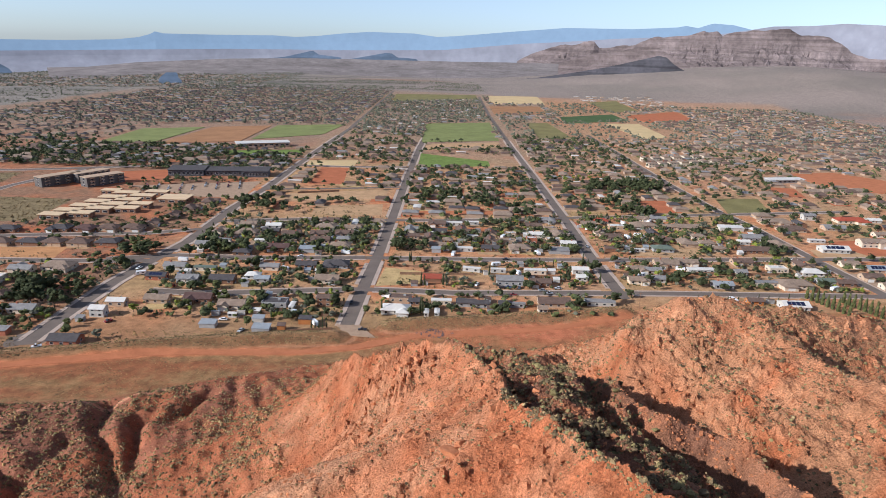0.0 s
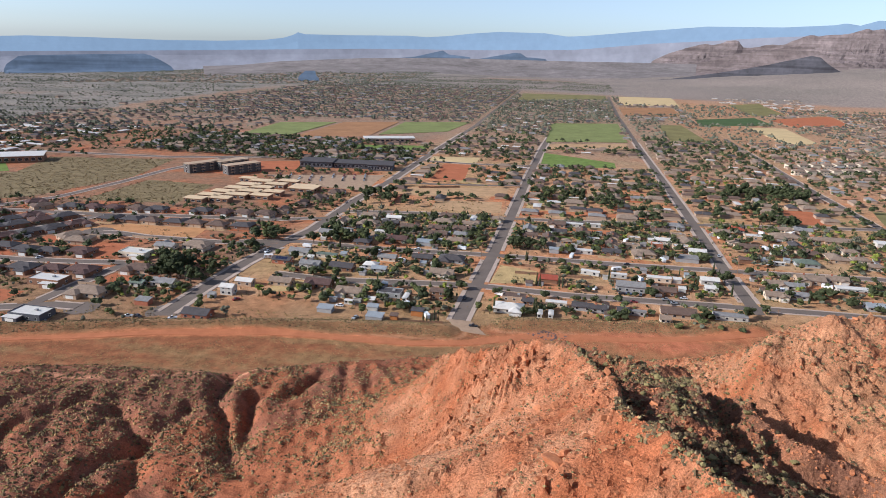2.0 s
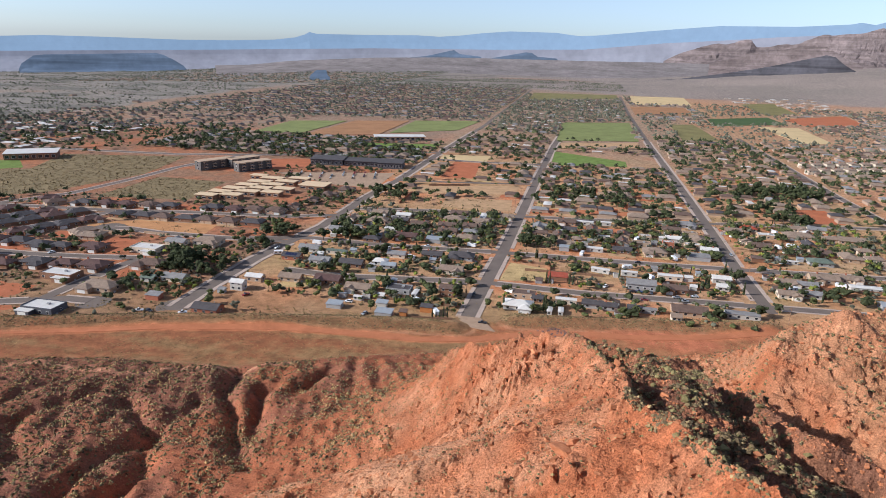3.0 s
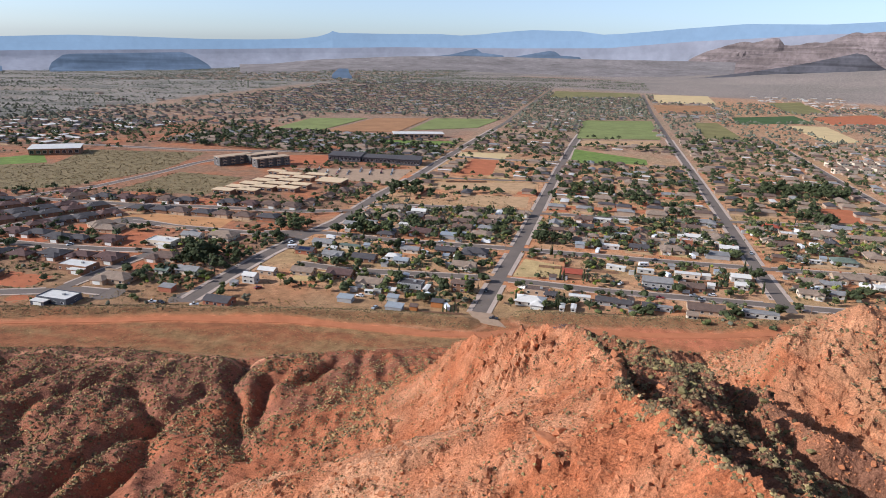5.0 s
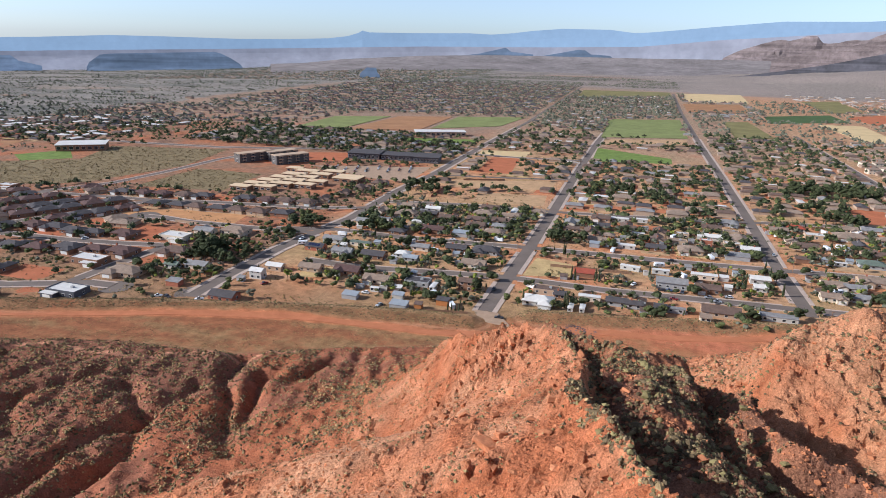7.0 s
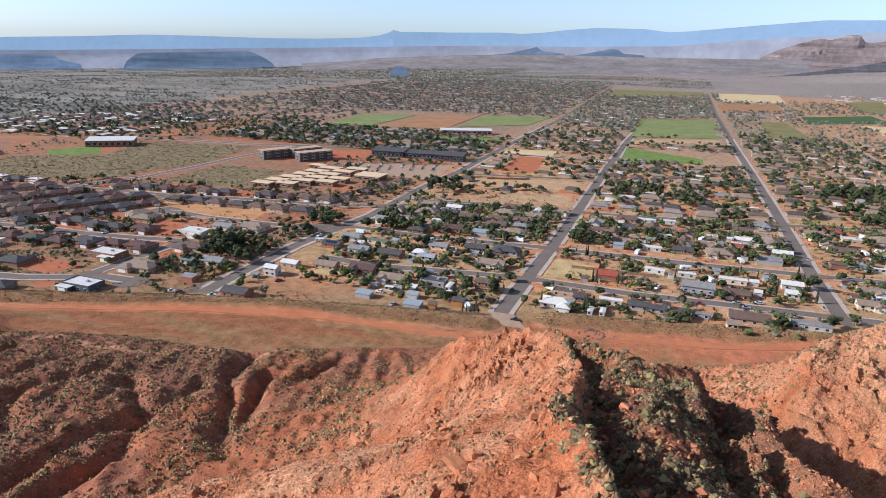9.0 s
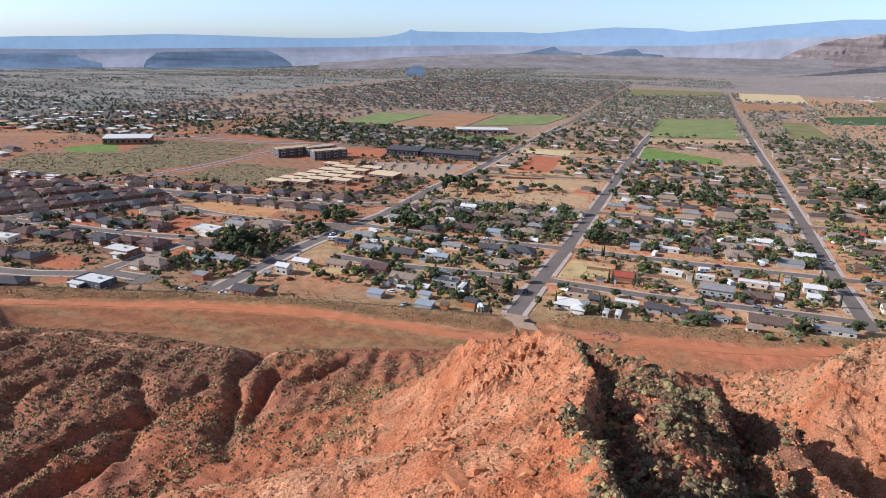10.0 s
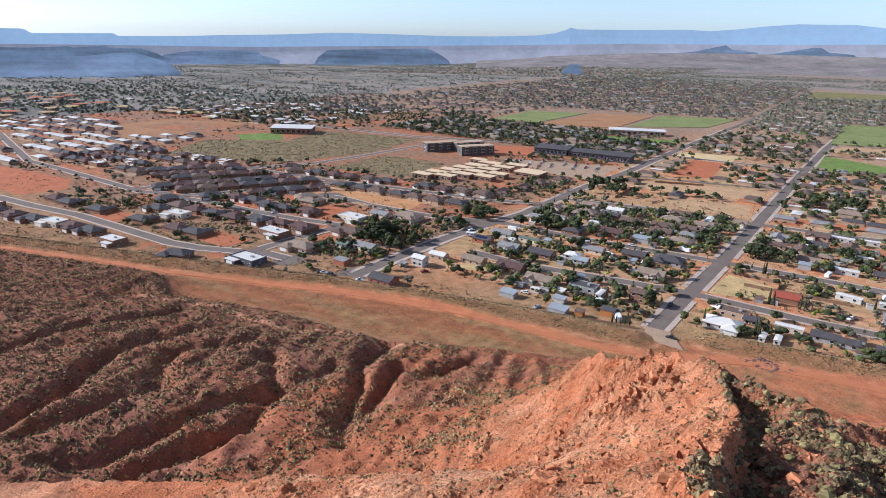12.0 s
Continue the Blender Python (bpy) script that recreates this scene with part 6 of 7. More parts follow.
MIXED = ("shade", "shade_two", "small", "grey", "bush", "bush", "small", "cypress", "grey", "shade_two", "lime", "shade", "small")
trees_in(-165, -48, 322, 430, 190, MIXED, 0.5, 0.95)
trees_in(-30, 112, 335, 440, 130, MIXED, 0.5, 0.9)
trees_in(130, 290, 392, 460, 110, MIXED, 0.6, 1.0)
trees_in(-260, -195, 300, 410, 70, MIXED, 0.5, 0.9)
trees_in(-178, -45, 440, 540, 220, MIXED)
trees_in(-30, 112, 455, 560, 160, MIXED)
trees_in(128, 284, 465, 590, 170, MIXED)
FAR_MIX = ("shade", "grey", "shade_two", "grey", "small")
DENSE_MIX = ("shade", "shade_two", "tall", "shade", "small")
trees_in(-30, 112, 570, 820, 220, DENSE_MIX)
trees_in(-168, -45, 560, 850, 130, DENSE_MIX)
trees_in(300, 480, 400, 640, 110, DENSE_MIX)
trees_in(126, 285, 600, 1150, 430, DENSE_MIX, 0.6, 1.2)
trees_in(290, 500, 640, 1150, 380, DENSE_MIX, 0.6, 1.1)
trees_in(-480, -200, 260, 500, 420, ("small", "bush", "grey", "bush", "shade_two", "shade"), 0.5, 0.95)
trees_in(-650, -420, 260, 470, 240, ("small", "bush", "grey", "bush"), 0.5, 1.0)
trees_in(-320, -185, 480, 700, 240, ("small", "shade", "bush", "shade_two"), 0.5, 0.9)
trees_in(-165, -40, 840, 1060, 130, DENSE_MIX, 0.7, 1.2)
trees_in(-165, 110, 1100, 2050, 1300, FAR_MIX, 0.7, 1.25)
trees_in(-560, -185, 745, 935, 1000, DENSE_MIX, 0.6, 1.1)
trees_in(-980, -560, 640, 1000, 500, DENSE_MIX, 0.7, 1.2)
trees_in(-1000, -500, 930, 1240, 320, DENSE_MIX, 0.7, 1.2)
trees_in(-25, 112, 925, 1050, 60, DENSE_MIX, 0.7, 1.2)
trees_in(-920, -175, 1210, 2350, 2200, FAR_MIX, 0.7, 1.2)
trees_in(126, 280, 1150, 2150, 260, DENSE_MIX, 0.7, 1.2)
trees_in(480, 1050, 680, 1950, 1300, DENSE_MIX, 0.6, 1.1)
trees_in(280, 480, 1150, 1950, 200, DENSE_MIX, 0.8, 1.3)
trees_in(-1000, -600, 300, 640, 300, ("small", "bush", "grey"), 0.6, 1.0)
trees_in(-1700, -950, 500, 1100, 500, DENSE_MIX, 0.9, 1.4)
trees_in(-2300, -700, 2300, 3900, 2800, FAR_MIX, 0.9, 1.4)
trees_in(-2500, -1000, 1000, 2100, 500, FAR_MIX, 0.8, 1.3)


def belt(x0, x1, y0, y1, n, low, sx, sy):
    """Trees of the open valley, in belts along the washes and round the far villages."""
    x, y = rng.uniform(x0, x1, n), rng.uniform(y0, y1, n)
    ok = (fractal(x / sx, y / sy, 4) > low) & ~inside(x, y, [(-1000, 230), (1050, 230), (1050, 2100), (-200, 2350), (-1000, 2300)])
    size = rng.uniform(0.5, 0.9, n)
    distant_trees.extend((a, b, c, "grey" if k % 3 == 0 else "shade") for k, (a, b, c) in enumerate(zip(x[ok], y[ok], size[ok])))


belt(-2600, -950, 450, 1500, 9000, 0.02, 260, 90)
belt(-3400, -700, 1500, 4300, 26000, 0.0, 420, 130)
belt(-900, 150, 2350, 3000, 5000, -0.05, 300, 140)


def far_tree_sheet():
    keys = ["leaf_dark", "leaf_mid", "leaf_grey", "leaf_lime"]
    places, sizes, tall, mi = [], [], [], []
    xs, ys = np.array([t[0] for t in distant_trees]), np.array([t[1] for t in distant_trees])
    zs = np.where(np.hypot(xs, ys) > 900, land(xs, ys), 0)
    for (x, y, size, key), z in zip(distant_trees, zs):
        height, radius = {"tall": (10, 4), "shade": (7.5, 4), "shade_two": (6.5, 3.2), "small": (4, 2), "bush": (2.2, 1.5), "grey": (5.5, 3), "cypress": (8, 1), "lime": (5.5, 2.8)}[key]
        far = math.hypot(x, y)
        lobes = (5 if key in ("shade", "tall", "shade_two") else 2) if far < 560 else 4 if far < 760 else 2 if far < 1000 else 1
        for _ in range(lobes):
            r = radius * size
            j = 0.5 if lobes > 1 else 0.0
            places.append((x + rng.uniform(-j, j) * r, y + rng.uniform(-j, j) * r, z + height * size * rng.uniform(0.4, 0.6)))
            sizes.append(r * (rng.uniform(0.5, 0.8) if lobes > 1 else rng.uniform(0.8, 1.0)))
            tall.append(0.9 if key != "cypress" else 3.0)
            # trees beyond 1150 m get the paler grey leaf colour in place of haze
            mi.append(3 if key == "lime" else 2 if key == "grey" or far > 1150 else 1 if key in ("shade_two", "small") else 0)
    gap = np.array([math.hypot(p[0], p[1]) for p in places])
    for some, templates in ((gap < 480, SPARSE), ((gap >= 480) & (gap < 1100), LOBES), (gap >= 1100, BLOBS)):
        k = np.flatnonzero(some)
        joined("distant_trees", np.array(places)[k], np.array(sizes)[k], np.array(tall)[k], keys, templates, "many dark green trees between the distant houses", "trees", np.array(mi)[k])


far_tree_sheet()


# ---- brush and rock on the hills ----
def brush(name, label, x0, x1, y0, y1, n, lo, hi, mats, templates, keep, within=None):
    x, y = rng.uniform(x0, x1, n), rng.uniform(y0, y1, n)
    if within:
        ok = within(x, y)
        x, y = x[ok], y[ok]
    z = land(x, y)
    ok = keep(x, y, z)
    x, y, z = x[ok], y[ok], z[ok]
    size = lo + (hi - lo) * rng.rand(len(x)) ** 2.2
    mi = rng.randint(0, len(mats), len(x))
    return joined(name, np.stack([x, y, z + size * 0.3], 1), size, np.full(len(x), 0.85), mats, templates, label, "brush", mi)


def south_of_edge(x, y):
    d, side, _, _ = along(x, y, FLAT_EDGE)
    return np.where(side < 0, d, -d)


def off_road(x, y, gap=5.5):
    return along(x, y, DIRT_ROAD)[0] > gap


def near_levee(x, y):
    return np.minimum(along(x, y, LEVEE_WEST)[0], along(x, y, LEVEE_EAST)[0])


brush("sagebrush", "dense olive sagebrush on the gullied low ground", -400, -20, 88, 245, 66000, 0.2, 0.74, ("brush_olive", "brush_dark", "brush_green", "brush_dark", "brush_straw"), TUSSOCKS,
      lambda x, y, z: (z < 34) & (rng.rand(len(x)) < np.clip(0.92 + 2.0 * fractal(x / 16, y / 30, 4) - 0.016 * (x + 105) - 0.003 * (y - 150), 0.10, 1)), lambda x, y: (south_of_edge(x, y) > 2) & (x + 0.5 * y < 70))
brush("sagebrush", "sparse low brush on the red slope", -70, 30, 60, 270, 22000, 0.10, 0.36, ("brush_olive", "brush_dark", "brush_green"), TUSSOCKS, lambda x, y, z: (z > 12) & (fractal(x / 12, y / 12, 3) > -0.1))
brush("sagebrush", "scattered brush at the foot of the ridge", -115, 20, 150, 275, 13000, 0.15, 0.5, ("brush_olive", "brush_dark", "brush_green"), TUSSOCKS,
      lambda x, y, z: (south_of_edge(x, y) > 1) & (z < 30) & (fractal(x / 10, y / 10, 3) > -0.15))
# mostly the dark brush colour here, so the lee side reads as shade
brush("sagebrush", "brush on the shaded side of the ridge, toned dark for the shade", 10, 64, 50, 160, 44000, 0.14, 0.5, ("brush_dark", "brush_dark", "brush_green", "brush_dark", "brush_olive"), TUSSOCKS,
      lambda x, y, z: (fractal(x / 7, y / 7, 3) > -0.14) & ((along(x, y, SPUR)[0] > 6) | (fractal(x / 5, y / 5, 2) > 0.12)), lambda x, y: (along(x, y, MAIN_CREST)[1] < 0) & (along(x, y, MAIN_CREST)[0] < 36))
brush("sagebrush", "tall green bushes on the shaded side of the ridge", 12, 50, 60, 150, 420, 0.5, 1.0, ("brush_green", "brush_dark"), SPARSE,
      lambda x, y, z: z > 60, lambda x, y: (along(x, y, MAIN_CREST)[1] < 0) & (along(x, y, MAIN_CREST)[0] > 2))
brush("sagebrush", "low brush on the eastern hill", 45, 260, 60, 300, 52000, 0.16, 0.6, ("brush_olive", "brush_green", "brush_dark", "brush_dark"), TUSSOCKS, lambda x, y, z: (z > 6) & (fractal(x / 14, y / 14, 4) > -0.08 - 0.0018 * (x - 60)), lambda x, y: along(x, y, SPUR)[1] < 0)
brush("sagebrush", "brush along the embankment", -620, 130, 110, 356, 210000, 0.22, 0.58, ("brush_olive", "brush_dark", "brush_green", "brush_dark"), SPECKS,
      lambda x, y, z: z > -1, lambda x, y: (near_levee(x, y) < 8.5) & off_road(x, y) & (np.hypot(x + 40, y - 312) > 14))
brush("sagebrush", "scattered dry brush on the graded flat", -620, 150, 90, 345, 230000, 0.10, 0.34, ("brush_straw", "brush_olive", "brush_straw", "brush_dark"), SPECKS,
      lambda x, y, z: (fractal(x / 20, y / 12, 4) > -0.1) & (z < 3), lambda x, y: (np.abs(south_of_edge(x, y) + 28) < 30) & (y < 330 + 0.05 * x) & off_road(x, y))
brush("sagebrush", "even desert scrub on open land", -640, -430, 430, 700, 5200, 0.4, 1.0, ("brush_olive", "brush_dark"), TUFTS,
      lambda x, y, z: inside(x, y, [(-590, 430), (-640, 520), (-560, 580), (-596, 663), (-455, 702), (-432, 593), (-460, 486), (-480, 468)]))
brush("sagebrush", "even desert scrub on open land", -420, -325, 490, 590, 900, 0.4, 1.0, ("brush_olive", "brush_dark"), TUFTS, lambda x, y, z: inside(x, y, [(-416, 491), (-415, 586), (-338, 585), (-330, 506)]))
brush("sagebrush", "olive scrub on the vacant land between new streets", -450, -285, 264, 312, 3500, 0.3, 1.0, ("brush_olive", "brush_dark", "brush_green"), TUSSOCKS,
      lambda x, y, z: (fractal(x / 22, y / 14, 3) > -0.15) & np.array([road_gap(a, b) > 1.5 and clear(a, b, 0.3) and not on_field(a, b) for a, b in zip(x, y)]))
brush("sagebrush", "olive scrub between the embankment and the houses", -620, -60, 150, 305, 26000, 0.25, 0.8, ("brush_olive", "brush_dark", "brush_straw"), SPECKS,
      lambda x, y, z: (along(x, y, LEVEE_WEST)[1] > 0) & (along(x, y, LEVEE_WEST)[0] > 9) & (along(x, y, LEVEE_WEST)[0] < 30) & (fractal(x / 18, y / 12, 3) > -0.12) & np.array([road_gap(a, b) > 1.0 and clear(a, b, 0.3) for a, b in zip(x, y)]))
brush("sagebrush", "scrub on vacant lots", -260, 130, 290, 372, 1500, 0.2, 0.7, ("brush_olive", "brush_green"), TUFTS, lambda x, y, z: (z < 1.5) & inside(x, y, TOWN) & (fractal(x / 15, y / 15, 3) > 0.1))


def boulder_template(seed, fine=False):
    """An angular block of stone with chipped corners."""
    r = np.random.RandomState(seed)
    bm = bmesh.new()
    bmesh.ops.create_cube(bm, size=1.6)
    if fine:
        bmesh.ops.bevel(bm, geom=bm.edges[:], offset=0.28, segments=1, affect="EDGES")
    v = np.array([vert.co[:] for vert in bm.verts]) + r.normal(0, 0.16 if not fine else 0.1, (len(bm.verts), 3))
    v = v @ np.array(Euler(r.uniform(-0.5, 0.5, 3)).to_matrix()) * r.uniform((0.7, 0.6, 0.45), (1.3, 1.1, 0.9))
    bmesh.ops.triangulate(bm, faces=bm.faces[:])
    f = np.array([tuple(q.index for q in face.verts) for face in bm.faces])
    bm.free()
    return v, f


ROCKS = [boulder_template(60 + i) for i in range(8)]
BLOCKS = [boulder_template(80 + i, True) for i in range(6)]


def rocks(name, label, x0, x1, y0, y1, n, lo, hi, mat, keep):
    x, y = rng.uniform(x0, x1, n), rng.uniform(y0, y1, n)
    z = land(x, y)
    ok = keep(x, y, z)
    x, y, z = x[ok], y[ok], z[ok]
    size = lo + (hi - lo) * rng.rand(len(x)) ** 3.0
    return joined(name, np.stack([x, y, z + size * 0.05], 1), size, rng.uniform(0.45, 0.9, len(x)), [mat], ROCKS, label, "rocks")


rocks("rubble", "red sandstone rubble on the ridge", -60, 60, 58, 215, 9000, 0.1, 0.7, "sandstone", lambda x, y, z: (z > 30) & (fractal(x / 14, y / 14, 4) > -0.02))
rocks("rubble", "red sandstone rubble on the eastern hill", 40, 220, 60, 230, 8000, 0.1, 0.7, "sandstone", lambda x, y, z: (z > 25) & (fractal(x / 16 + 7, y / 16, 4) > 0.0))
rocks("rubble", "dark rubble heap beside the dirt road", -8, 22, 305, 318, 260, 0.2, 0.8, "basalt", lambda x, y, z: np.hypot((x - 5) / 10, (y - 312) / 5) < 1)


for cx0, cx1, cy1, n, words in ((-60, 60, 215, 34000, "small red stones and chips on the ridge"), (40, 220, 230, 34000, "small red stones and chips on the eastern hill")):
    x, y = rng.uniform(cx0, cx1, n), rng.uniform(58, cy1, n)
    z = land(x, y)
    ok = (z > 22) & (fractal(x / 9, y / 9, 3) > -0.12)
    size = 0.07 + 0.3 * rng.rand(int(ok.sum())) ** 2.5
    joined("stones", np.stack([x[ok], y[ok], z[ok] + 0.03], 1), size, rng.uniform(0.6, 1.3, len(size)), ["sandstone"], SPECKS, words, "stones")


def boulder(x, y, size, k):
    v, f = BLOCKS[k % 6]
    ob = new("boulder", mesh("boulder", v * size * (1.1, 0.9, 0.9), f, "sandstone"))
    ob.matrix_world = pose(x, y, at(x, y) + 0.25 * size, 8 * (k % 5), 10 * (k % 3), 47 * k)
    tagged(ob, "large broken red sandstone boulder on the ridge", "boulder", "boulders on the ridge")


for k in range(45):
    t = rng.uniform(4.0, 12.0)
    i = int(t)
    a, b = MAIN_CREST[i], MAIN_CREST[i + 1]
    boulder(a[0] + (b[0] - a[0]) * (t - i) + rng.normal(-5, 5), a[1] + (b[1] - a[1]) * (t - i) + rng.normal(0, 3), rng.uniform(0.45, 1.0), k)
boulder(8.7, 83, 1.7, 3)
for k in range(28):
    t = rng.uniform(1.0, 4.6)
    i = int(t)
    a, b = SPUR[i], SPUR[i + 1]
    boulder(a[0] + (b[0] - a[0]) * (t - i) + rng.normal(0, 2.5), a[1] + (b[1] - a[1]) * (t - i), rng.uniform(0.3, 0.7), k)


# ---- vehicles ----
def car_parts(top, paint, tall):
    body = Shape()
    length, wide = 4.6, 1.8
    prof = [(-2.3, 0.45), (-2.25, 0.95), (-1.1, 1.05), (1.9, 1.05), (2.25, 0.9), (2.3, 0.45)]
    n = len(prof)
    body.add([(x, -wide / 2, z) for x, z in prof] + [(x, wide / 2, z) for x, z in prof], [tuple(range(n)), tuple(range(2 * n - 1, n - 1, -1)), *[(i, i + n, (i + 1) % n + n, (i + 1) % n) for i in range(n)]])
    part("body", body, paint, top)
    cab = Shape()
    x0, x1 = (-1.0, 1.7) if not tall else (-1.1, 0.6)
    zt = 1.55 if not tall else 1.8
    cab.add([(x0, -0.85, 1.04), (x1, -0.85, 1.04), (x1, 0.85, 1.04), (x0, 0.85, 1.04), (x0 + 0.6, -0.7, zt), (x1 - 0.45, -0.7, zt), (x1 - 0.45, 0.7, zt), (x0 + 0.6, 0.7, zt)], [(4, 5, 6, 7), (0, 1, 5, 4), (1, 2, 6, 5), (2, 3, 7, 6), (3, 0, 4, 7)])
    cabin = part("cabin", cab, "glass", top, "dark glazed cabin")
    roof = Shape().box(x0 + 0.62, -0.68, zt, x1 - 0.47, 0.68, zt + 0.05)
    part("roof_panel", roof, paint, cabin)
    for wx in (-1.45, 1.4):
        for wy in (-0.82, 0.82):
            part("wheel", Shape().wheel(wx, wy, 0.34, 0.34, 0.12), "tyre", top)
    for wy in (-0.6, 0.6):
        part("headlight", Shape().box(-2.32, wy - 0.2, 0.7, -2.2, wy + 0.2, 0.85), "trim", top)


PAINT_WORDS = {"paint_white": "white", "paint_silver": "silver", "paint_black": "black", "paint_red": "dark red", "paint_blue": "blue"}
car_made = {}


def car(x, y, turn, paint, tall=False):
    key = (paint, tall)
    m = pose(x, y, (0.12 if road_gap(x, y) < 0 else 0.02) + at(x, y), 0, 0, turn)
    if key in car_made:
        copy_thing(car_made[key], m)
        return
    top = thing("pickup_truck" if tall else "car", x, y, m.translation.z, turn, f"{PAINT_WORDS[paint]} {'pickup truck' if tall else 'saloon car'} parked on a lot", "vehicle", "parked vehicles")
    car_parts(top, paint, tall)
    car_made[key] = top


for x, y, turn, paint, tall in ((-34, 313, 0, "black", True), (-45, 351, 88, "black", False), (53, 372, 0, "red", True), (72, 381, 5, "silver", False), (76, 376, 5, "silver", True), (83, 386, 10, "white", False), (54, 443, 2, "black", False),
                                (138, 453, 5, "white", False), (154, 472, 40, "silver", False), (-212, 278, 20, "white", True), (-207, 279, 160, "black", False), (-187, 279, 30, "white", True), (-111, 321, 0, "white", False), (-97, 307, 70, "silver", False),
                                (-93, 435, 10, "white", False), (-53, 409, 80, "black", True), (27, 388, 20, "blue", True), (31, 388, 60, "white", False), (47, 384, 0, "black", False), (51, 385, 0, "blue", True), (58, 385, 80, "silver", False),
                                (-192, 399, 70, "white", False), (-158, 369, 10, "red", False), (122, 482, 88, "silver", False), (-170, 314, 60, "red", True), (-279, 312, 30, "silver", False), (-62, 352, 90, "silver", False)):
    car(x, y, turn, "paint_" + paint, tall)
for _ in range(60):
    tk = taken[rng.randint(len(taken))]
    x, y = tk[0] + rng.uniform(-12, 12), tk[1] - tk[2] - rng.uniform(2, 5)
    if 320 < y < 620 and -450 < x < 300 and clear_of_walls(x, y) and not on_field(x, y):
        car(x, y, rng.uniform(0, 180), ("paint_white", "paint_silver", "paint_black", "paint_red", "paint_blue", "paint_white")[rng.randint(6)], rng.rand() < 0.4)
for i in range(9):
    for j in range(5):
        if rng.rand() < 0.75:
            car(-300 + i * 11 + j * 2, 652 + i * 3.6 - j * 7.5 + 4, 110, ("paint_white", "paint_silver", "paint_black", "paint_red")[rng.randint(4)], False)


# ---- clutter in the yards: sheds, trailers, small shrubs ----
def yard_clutter():
    spots = [t for t in taken if 318 < t[1] < 560 and -190 < t[0] < 300]
    shed_kinds = {}
    for x, y, r in spots:
        for _ in range(3):
            px, py = x + rng.uniform(-1, 1) * (r + 9), y + rng.uniform(-1, 1) * (r + 9)
            if not clear(px, py, 2.6) or road_gap(px, py) < 3 or on_field(px, py) or at(px, py) > 0.5:
                continue
            roll = rng.rand()
            if roll < 0.45:
                key = ("roof_blue", "roof_brown", "roof_grey", "roof_white")[rng.randint(4)]
                m = pose(px, py, 0.04, 0, 0, rng.choice((0, 90, 180)) + rng.uniform(-6, 6))
                if key in shed_kinds:
                    copy_thing(shed_kinds[key], m)
                else:
                    shed_kinds[key] = house("shed", px, py, 4.2, 3.0, 0, key, ("wall_grey", "wall_brown", "wall_white")[rng.randint(3)], 2.1, note=f"small {ROOF_WORDS[key]} roofed garden shed", group="garden sheds")
                take(px, py, 2.4)
            elif roll < 0.6:
                key = "trailer"
                if key in shed_kinds:
                    copy_thing(shed_kinds[key], pose(px, py, 0.04, 0, 0, rng.uniform(0, 180)))
                else:
                    shed_kinds[key] = trailer(px, py)
                take(px, py, 3.2)


def trailer(x, y):
    top = thing("travel_trailer", x, y, 0.04, 20, "white travel trailer parked in a yard", "trailer", "travel trailers")
    prof = [(-3.2, 0.6), (-3.3, 1.4), (-2.9, 2.7), (3.0, 2.75), (3.3, 2.2), (3.2, 0.6)]
    n = len(prof)
    body = Shape().add([(x, -1.15, z) for x, z in prof] + [(x, 1.15, z) for x, z in prof], [tuple(range(n)), tuple(range(2 * n - 1, n - 1, -1)), *[(i, i + n, (i + 1) % n + n, (i + 1) % n) for i in range(n)]])
    part("body", body, "paint_white", top)
    for wx in (-1.6, 1.2):
        part("window", window_shape(wx, -1.15, 1.8, 1.1, 0.7, "s"), ["trim", "glass"], top)
    for wx in (0.1, 0.9):
        for wy in (-1.05, 1.05):
            part("wheel", Shape().wheel(wx, wy, 0.34, 0.34, 0.12), "tyre", top)
    part("hitch", Shape().box(-4.3, -0.08, 0.5, -3.2, 0.08, 0.65), "tyre", top)
    return top


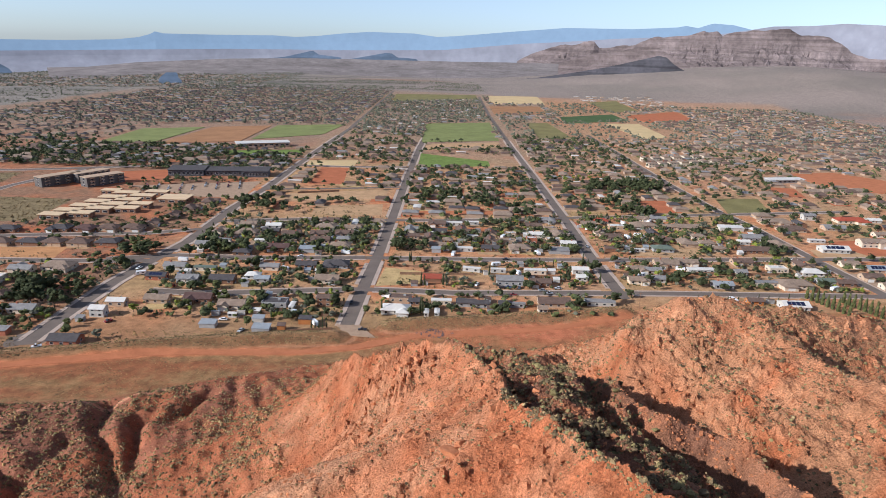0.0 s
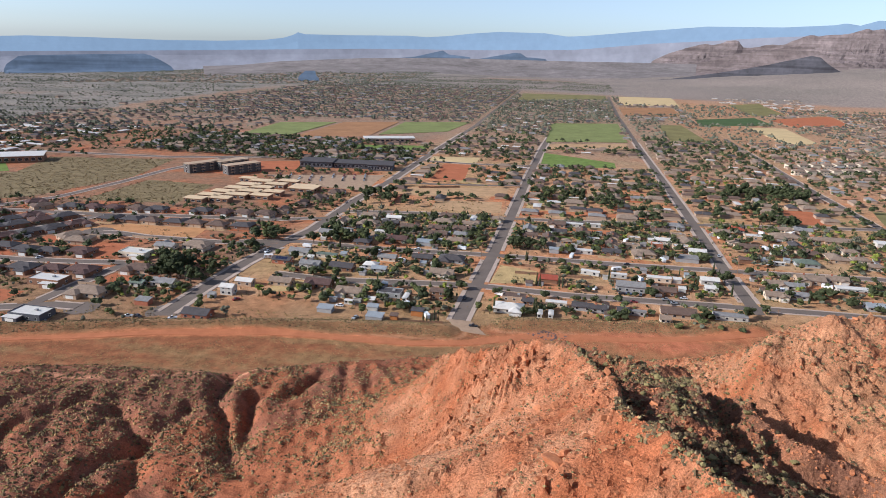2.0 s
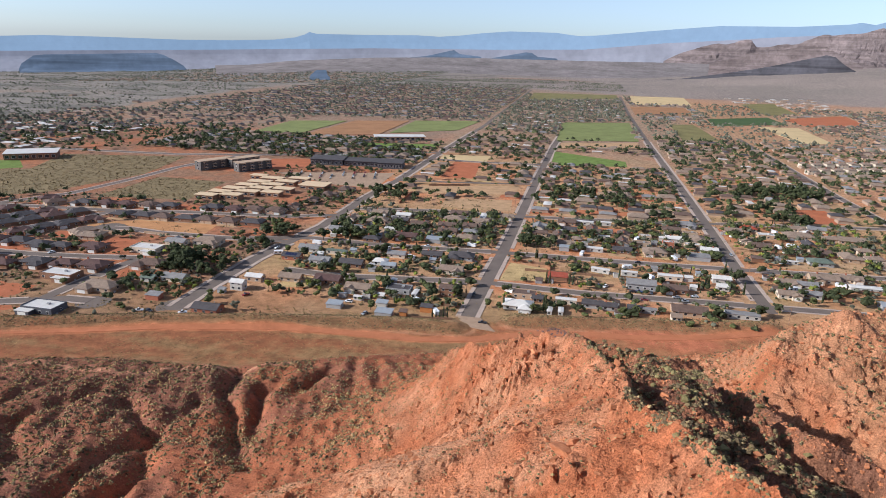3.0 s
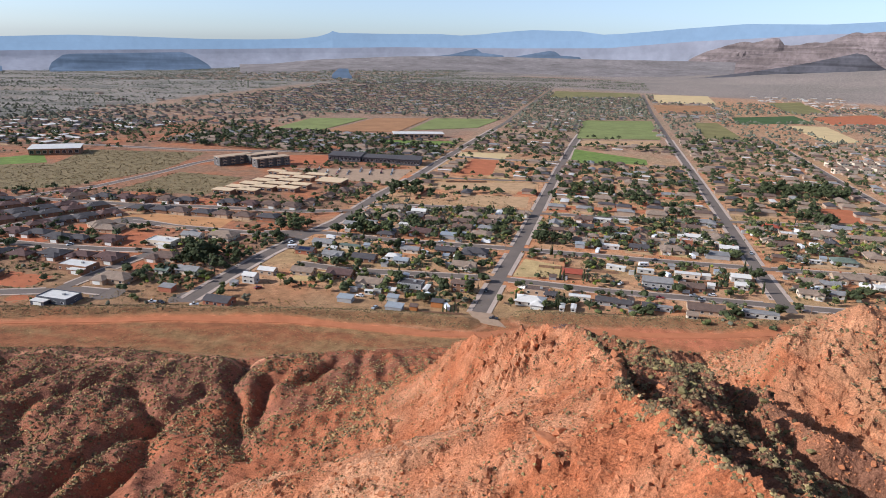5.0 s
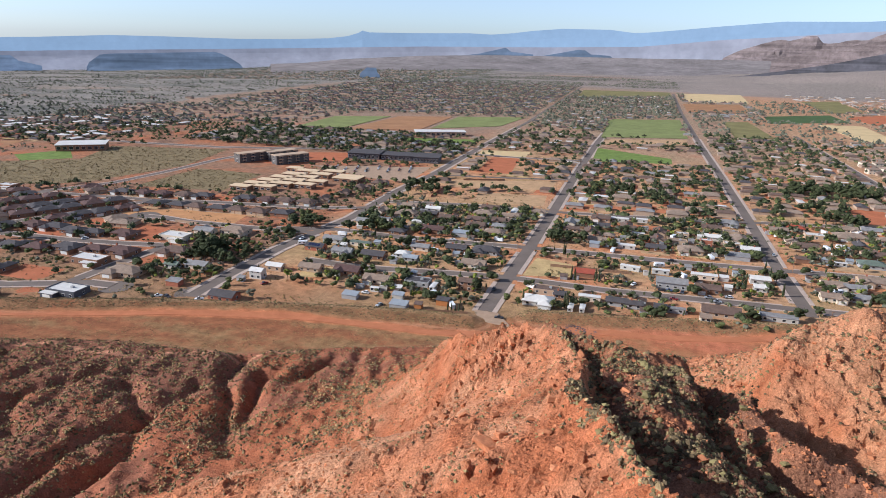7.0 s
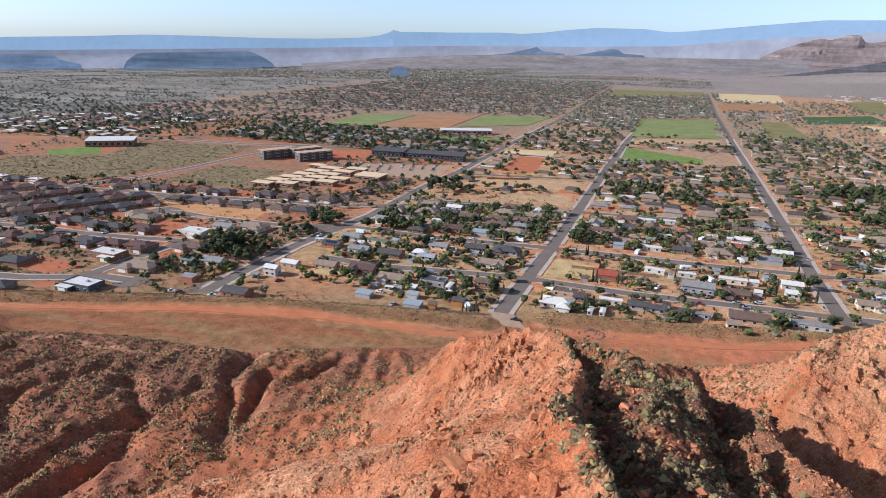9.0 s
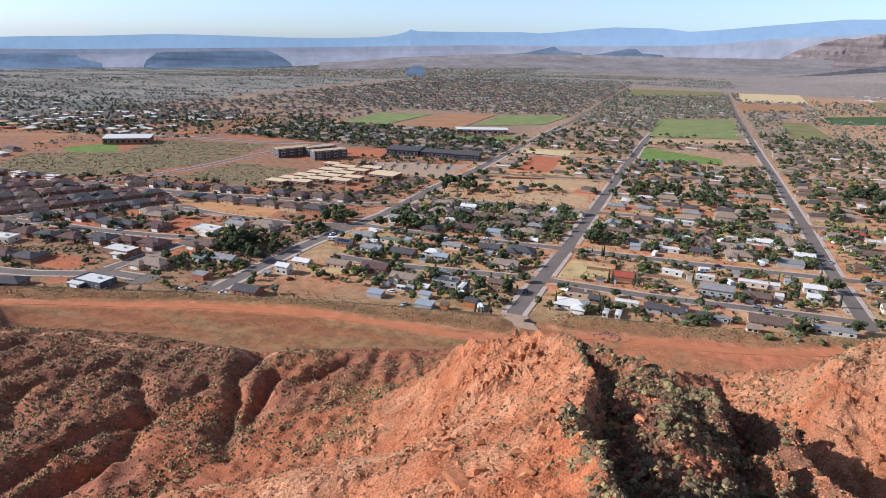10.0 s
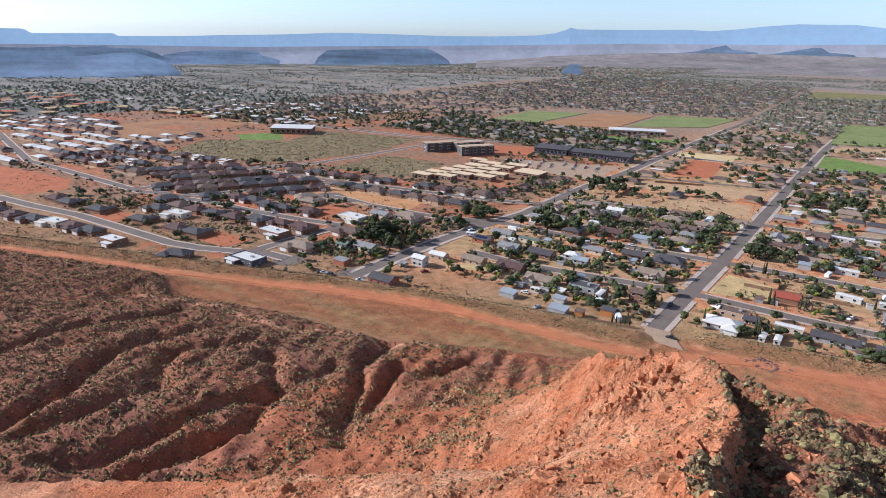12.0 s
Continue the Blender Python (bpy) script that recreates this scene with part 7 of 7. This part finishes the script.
yard_clutter()
brush("garden_shrubs", "small shrubs and weeds in the yards", -260, 300, 318, 600, 9000, 0.3, 1.1, ("leaf_mid", "brush_olive", "leaf_dark", "brush_green"), TUFTS,
      lambda x, y, z: inside(x, y, TOWN) & (z < 1.2) & (fractal(x / 22, y / 22, 3) > -0.05) & np.array([road_gap(a, b) > 0.8 and clear(a, b, 0.3) for a, b in zip(x, y)]))
brush("garden_shrubs", "small shrubs in the new yards", -650, -200, 250, 520, 6000, 0.25, 0.9, ("brush_olive", "leaf_grey", "brush_green"), TUFTS,
      lambda x, y, z: inside(x, y, TOWN) & (z < 1.2) & (fractal(x / 25, y / 25, 3) > 0.0) & np.array([road_gap(a, b) > 0.8 and clear(a, b, 0.3) for a, b in zip(x, y)]))


# ---- fences and poles ----
def fence(x0, y0, x1, y1, mat, label, h=1.8):
    top = thing("fence", x0, y0, 0.03, math.degrees(math.atan2(y1 - y0, x1 - x0)), label, "fence", "yard fences")
    length = math.hypot(x1 - x0, y1 - y0)
    n = max(1, round(length / 4))
    for i in range(n):
        part("panel", Shape().box(i * length / n + 0.1, -0.04, 0, (i + 1) * length / n - 0.1, 0.04, h), mat, top)
        part("post", Shape().box(i * length / n - 0.1, -0.1, -0.3, i * length / n + 0.1, 0.1, h + 0.1), mat, top)


for x0, y0, x1, y1, mat in ((-72, 308, -50, 312, "wood"), (-100, 300, -76, 306, "wood"), (-100, 330, -80, 332, "wood"), (-30, 421, -4, 419, "wood"), (-4, 419, -4, 390, "wood"), (14, 388, 36, 390, "wood"), (-8, 327, 30, 336, "wood"),
                            (150, 490, 212, 500, "wood"), (-148, 556, -148, 600, "wall_brick"), (-140, 640, -100, 655, "wood"), (-300, 404, -280, 404, "wall_tan"), (-336, 397, -302, 397, "wall_tan"), (-270, 312, -238, 314, "wall_tan"),
                            (-130, 404, -60, 408, "wood"), (-20, 404, 30, 407, "wood"), (40, 405, 105, 408, "wood"), (130, 420, 200, 425, "wood"), (210, 424, 280, 430, "wood"), (-160, 484, -60, 492, "wood"), (-20, 500, 100, 512, "wood"), (-60, 330, -50, 330, "wood")):
    fence(x0, y0, x1, y1, mat, "weathered wooden yard fence" if mat == "wood" else "low masonry yard wall")


def pole(x, y):
    top = thing("utility_pole", x, y, 0, rng.uniform(-5, 5), "weathered wooden utility pole beside the street", "pole", "utility poles")
    part("pole", Shape().tube([(0, 0, -0.5), (0, 0, 5), (0, 0, 10.5)], [0.16, 0.14, 0.11], 8), "wood", top)
    part("crossarm", Shape().box(-1.1, -0.06, 9.6, 1.1, 0.06, 9.78), "wood", top)


for y in range(345, 700, 45):
    pole(-48.5 + 0.02 * (y - 345), y)
    pole(127, y + 12)
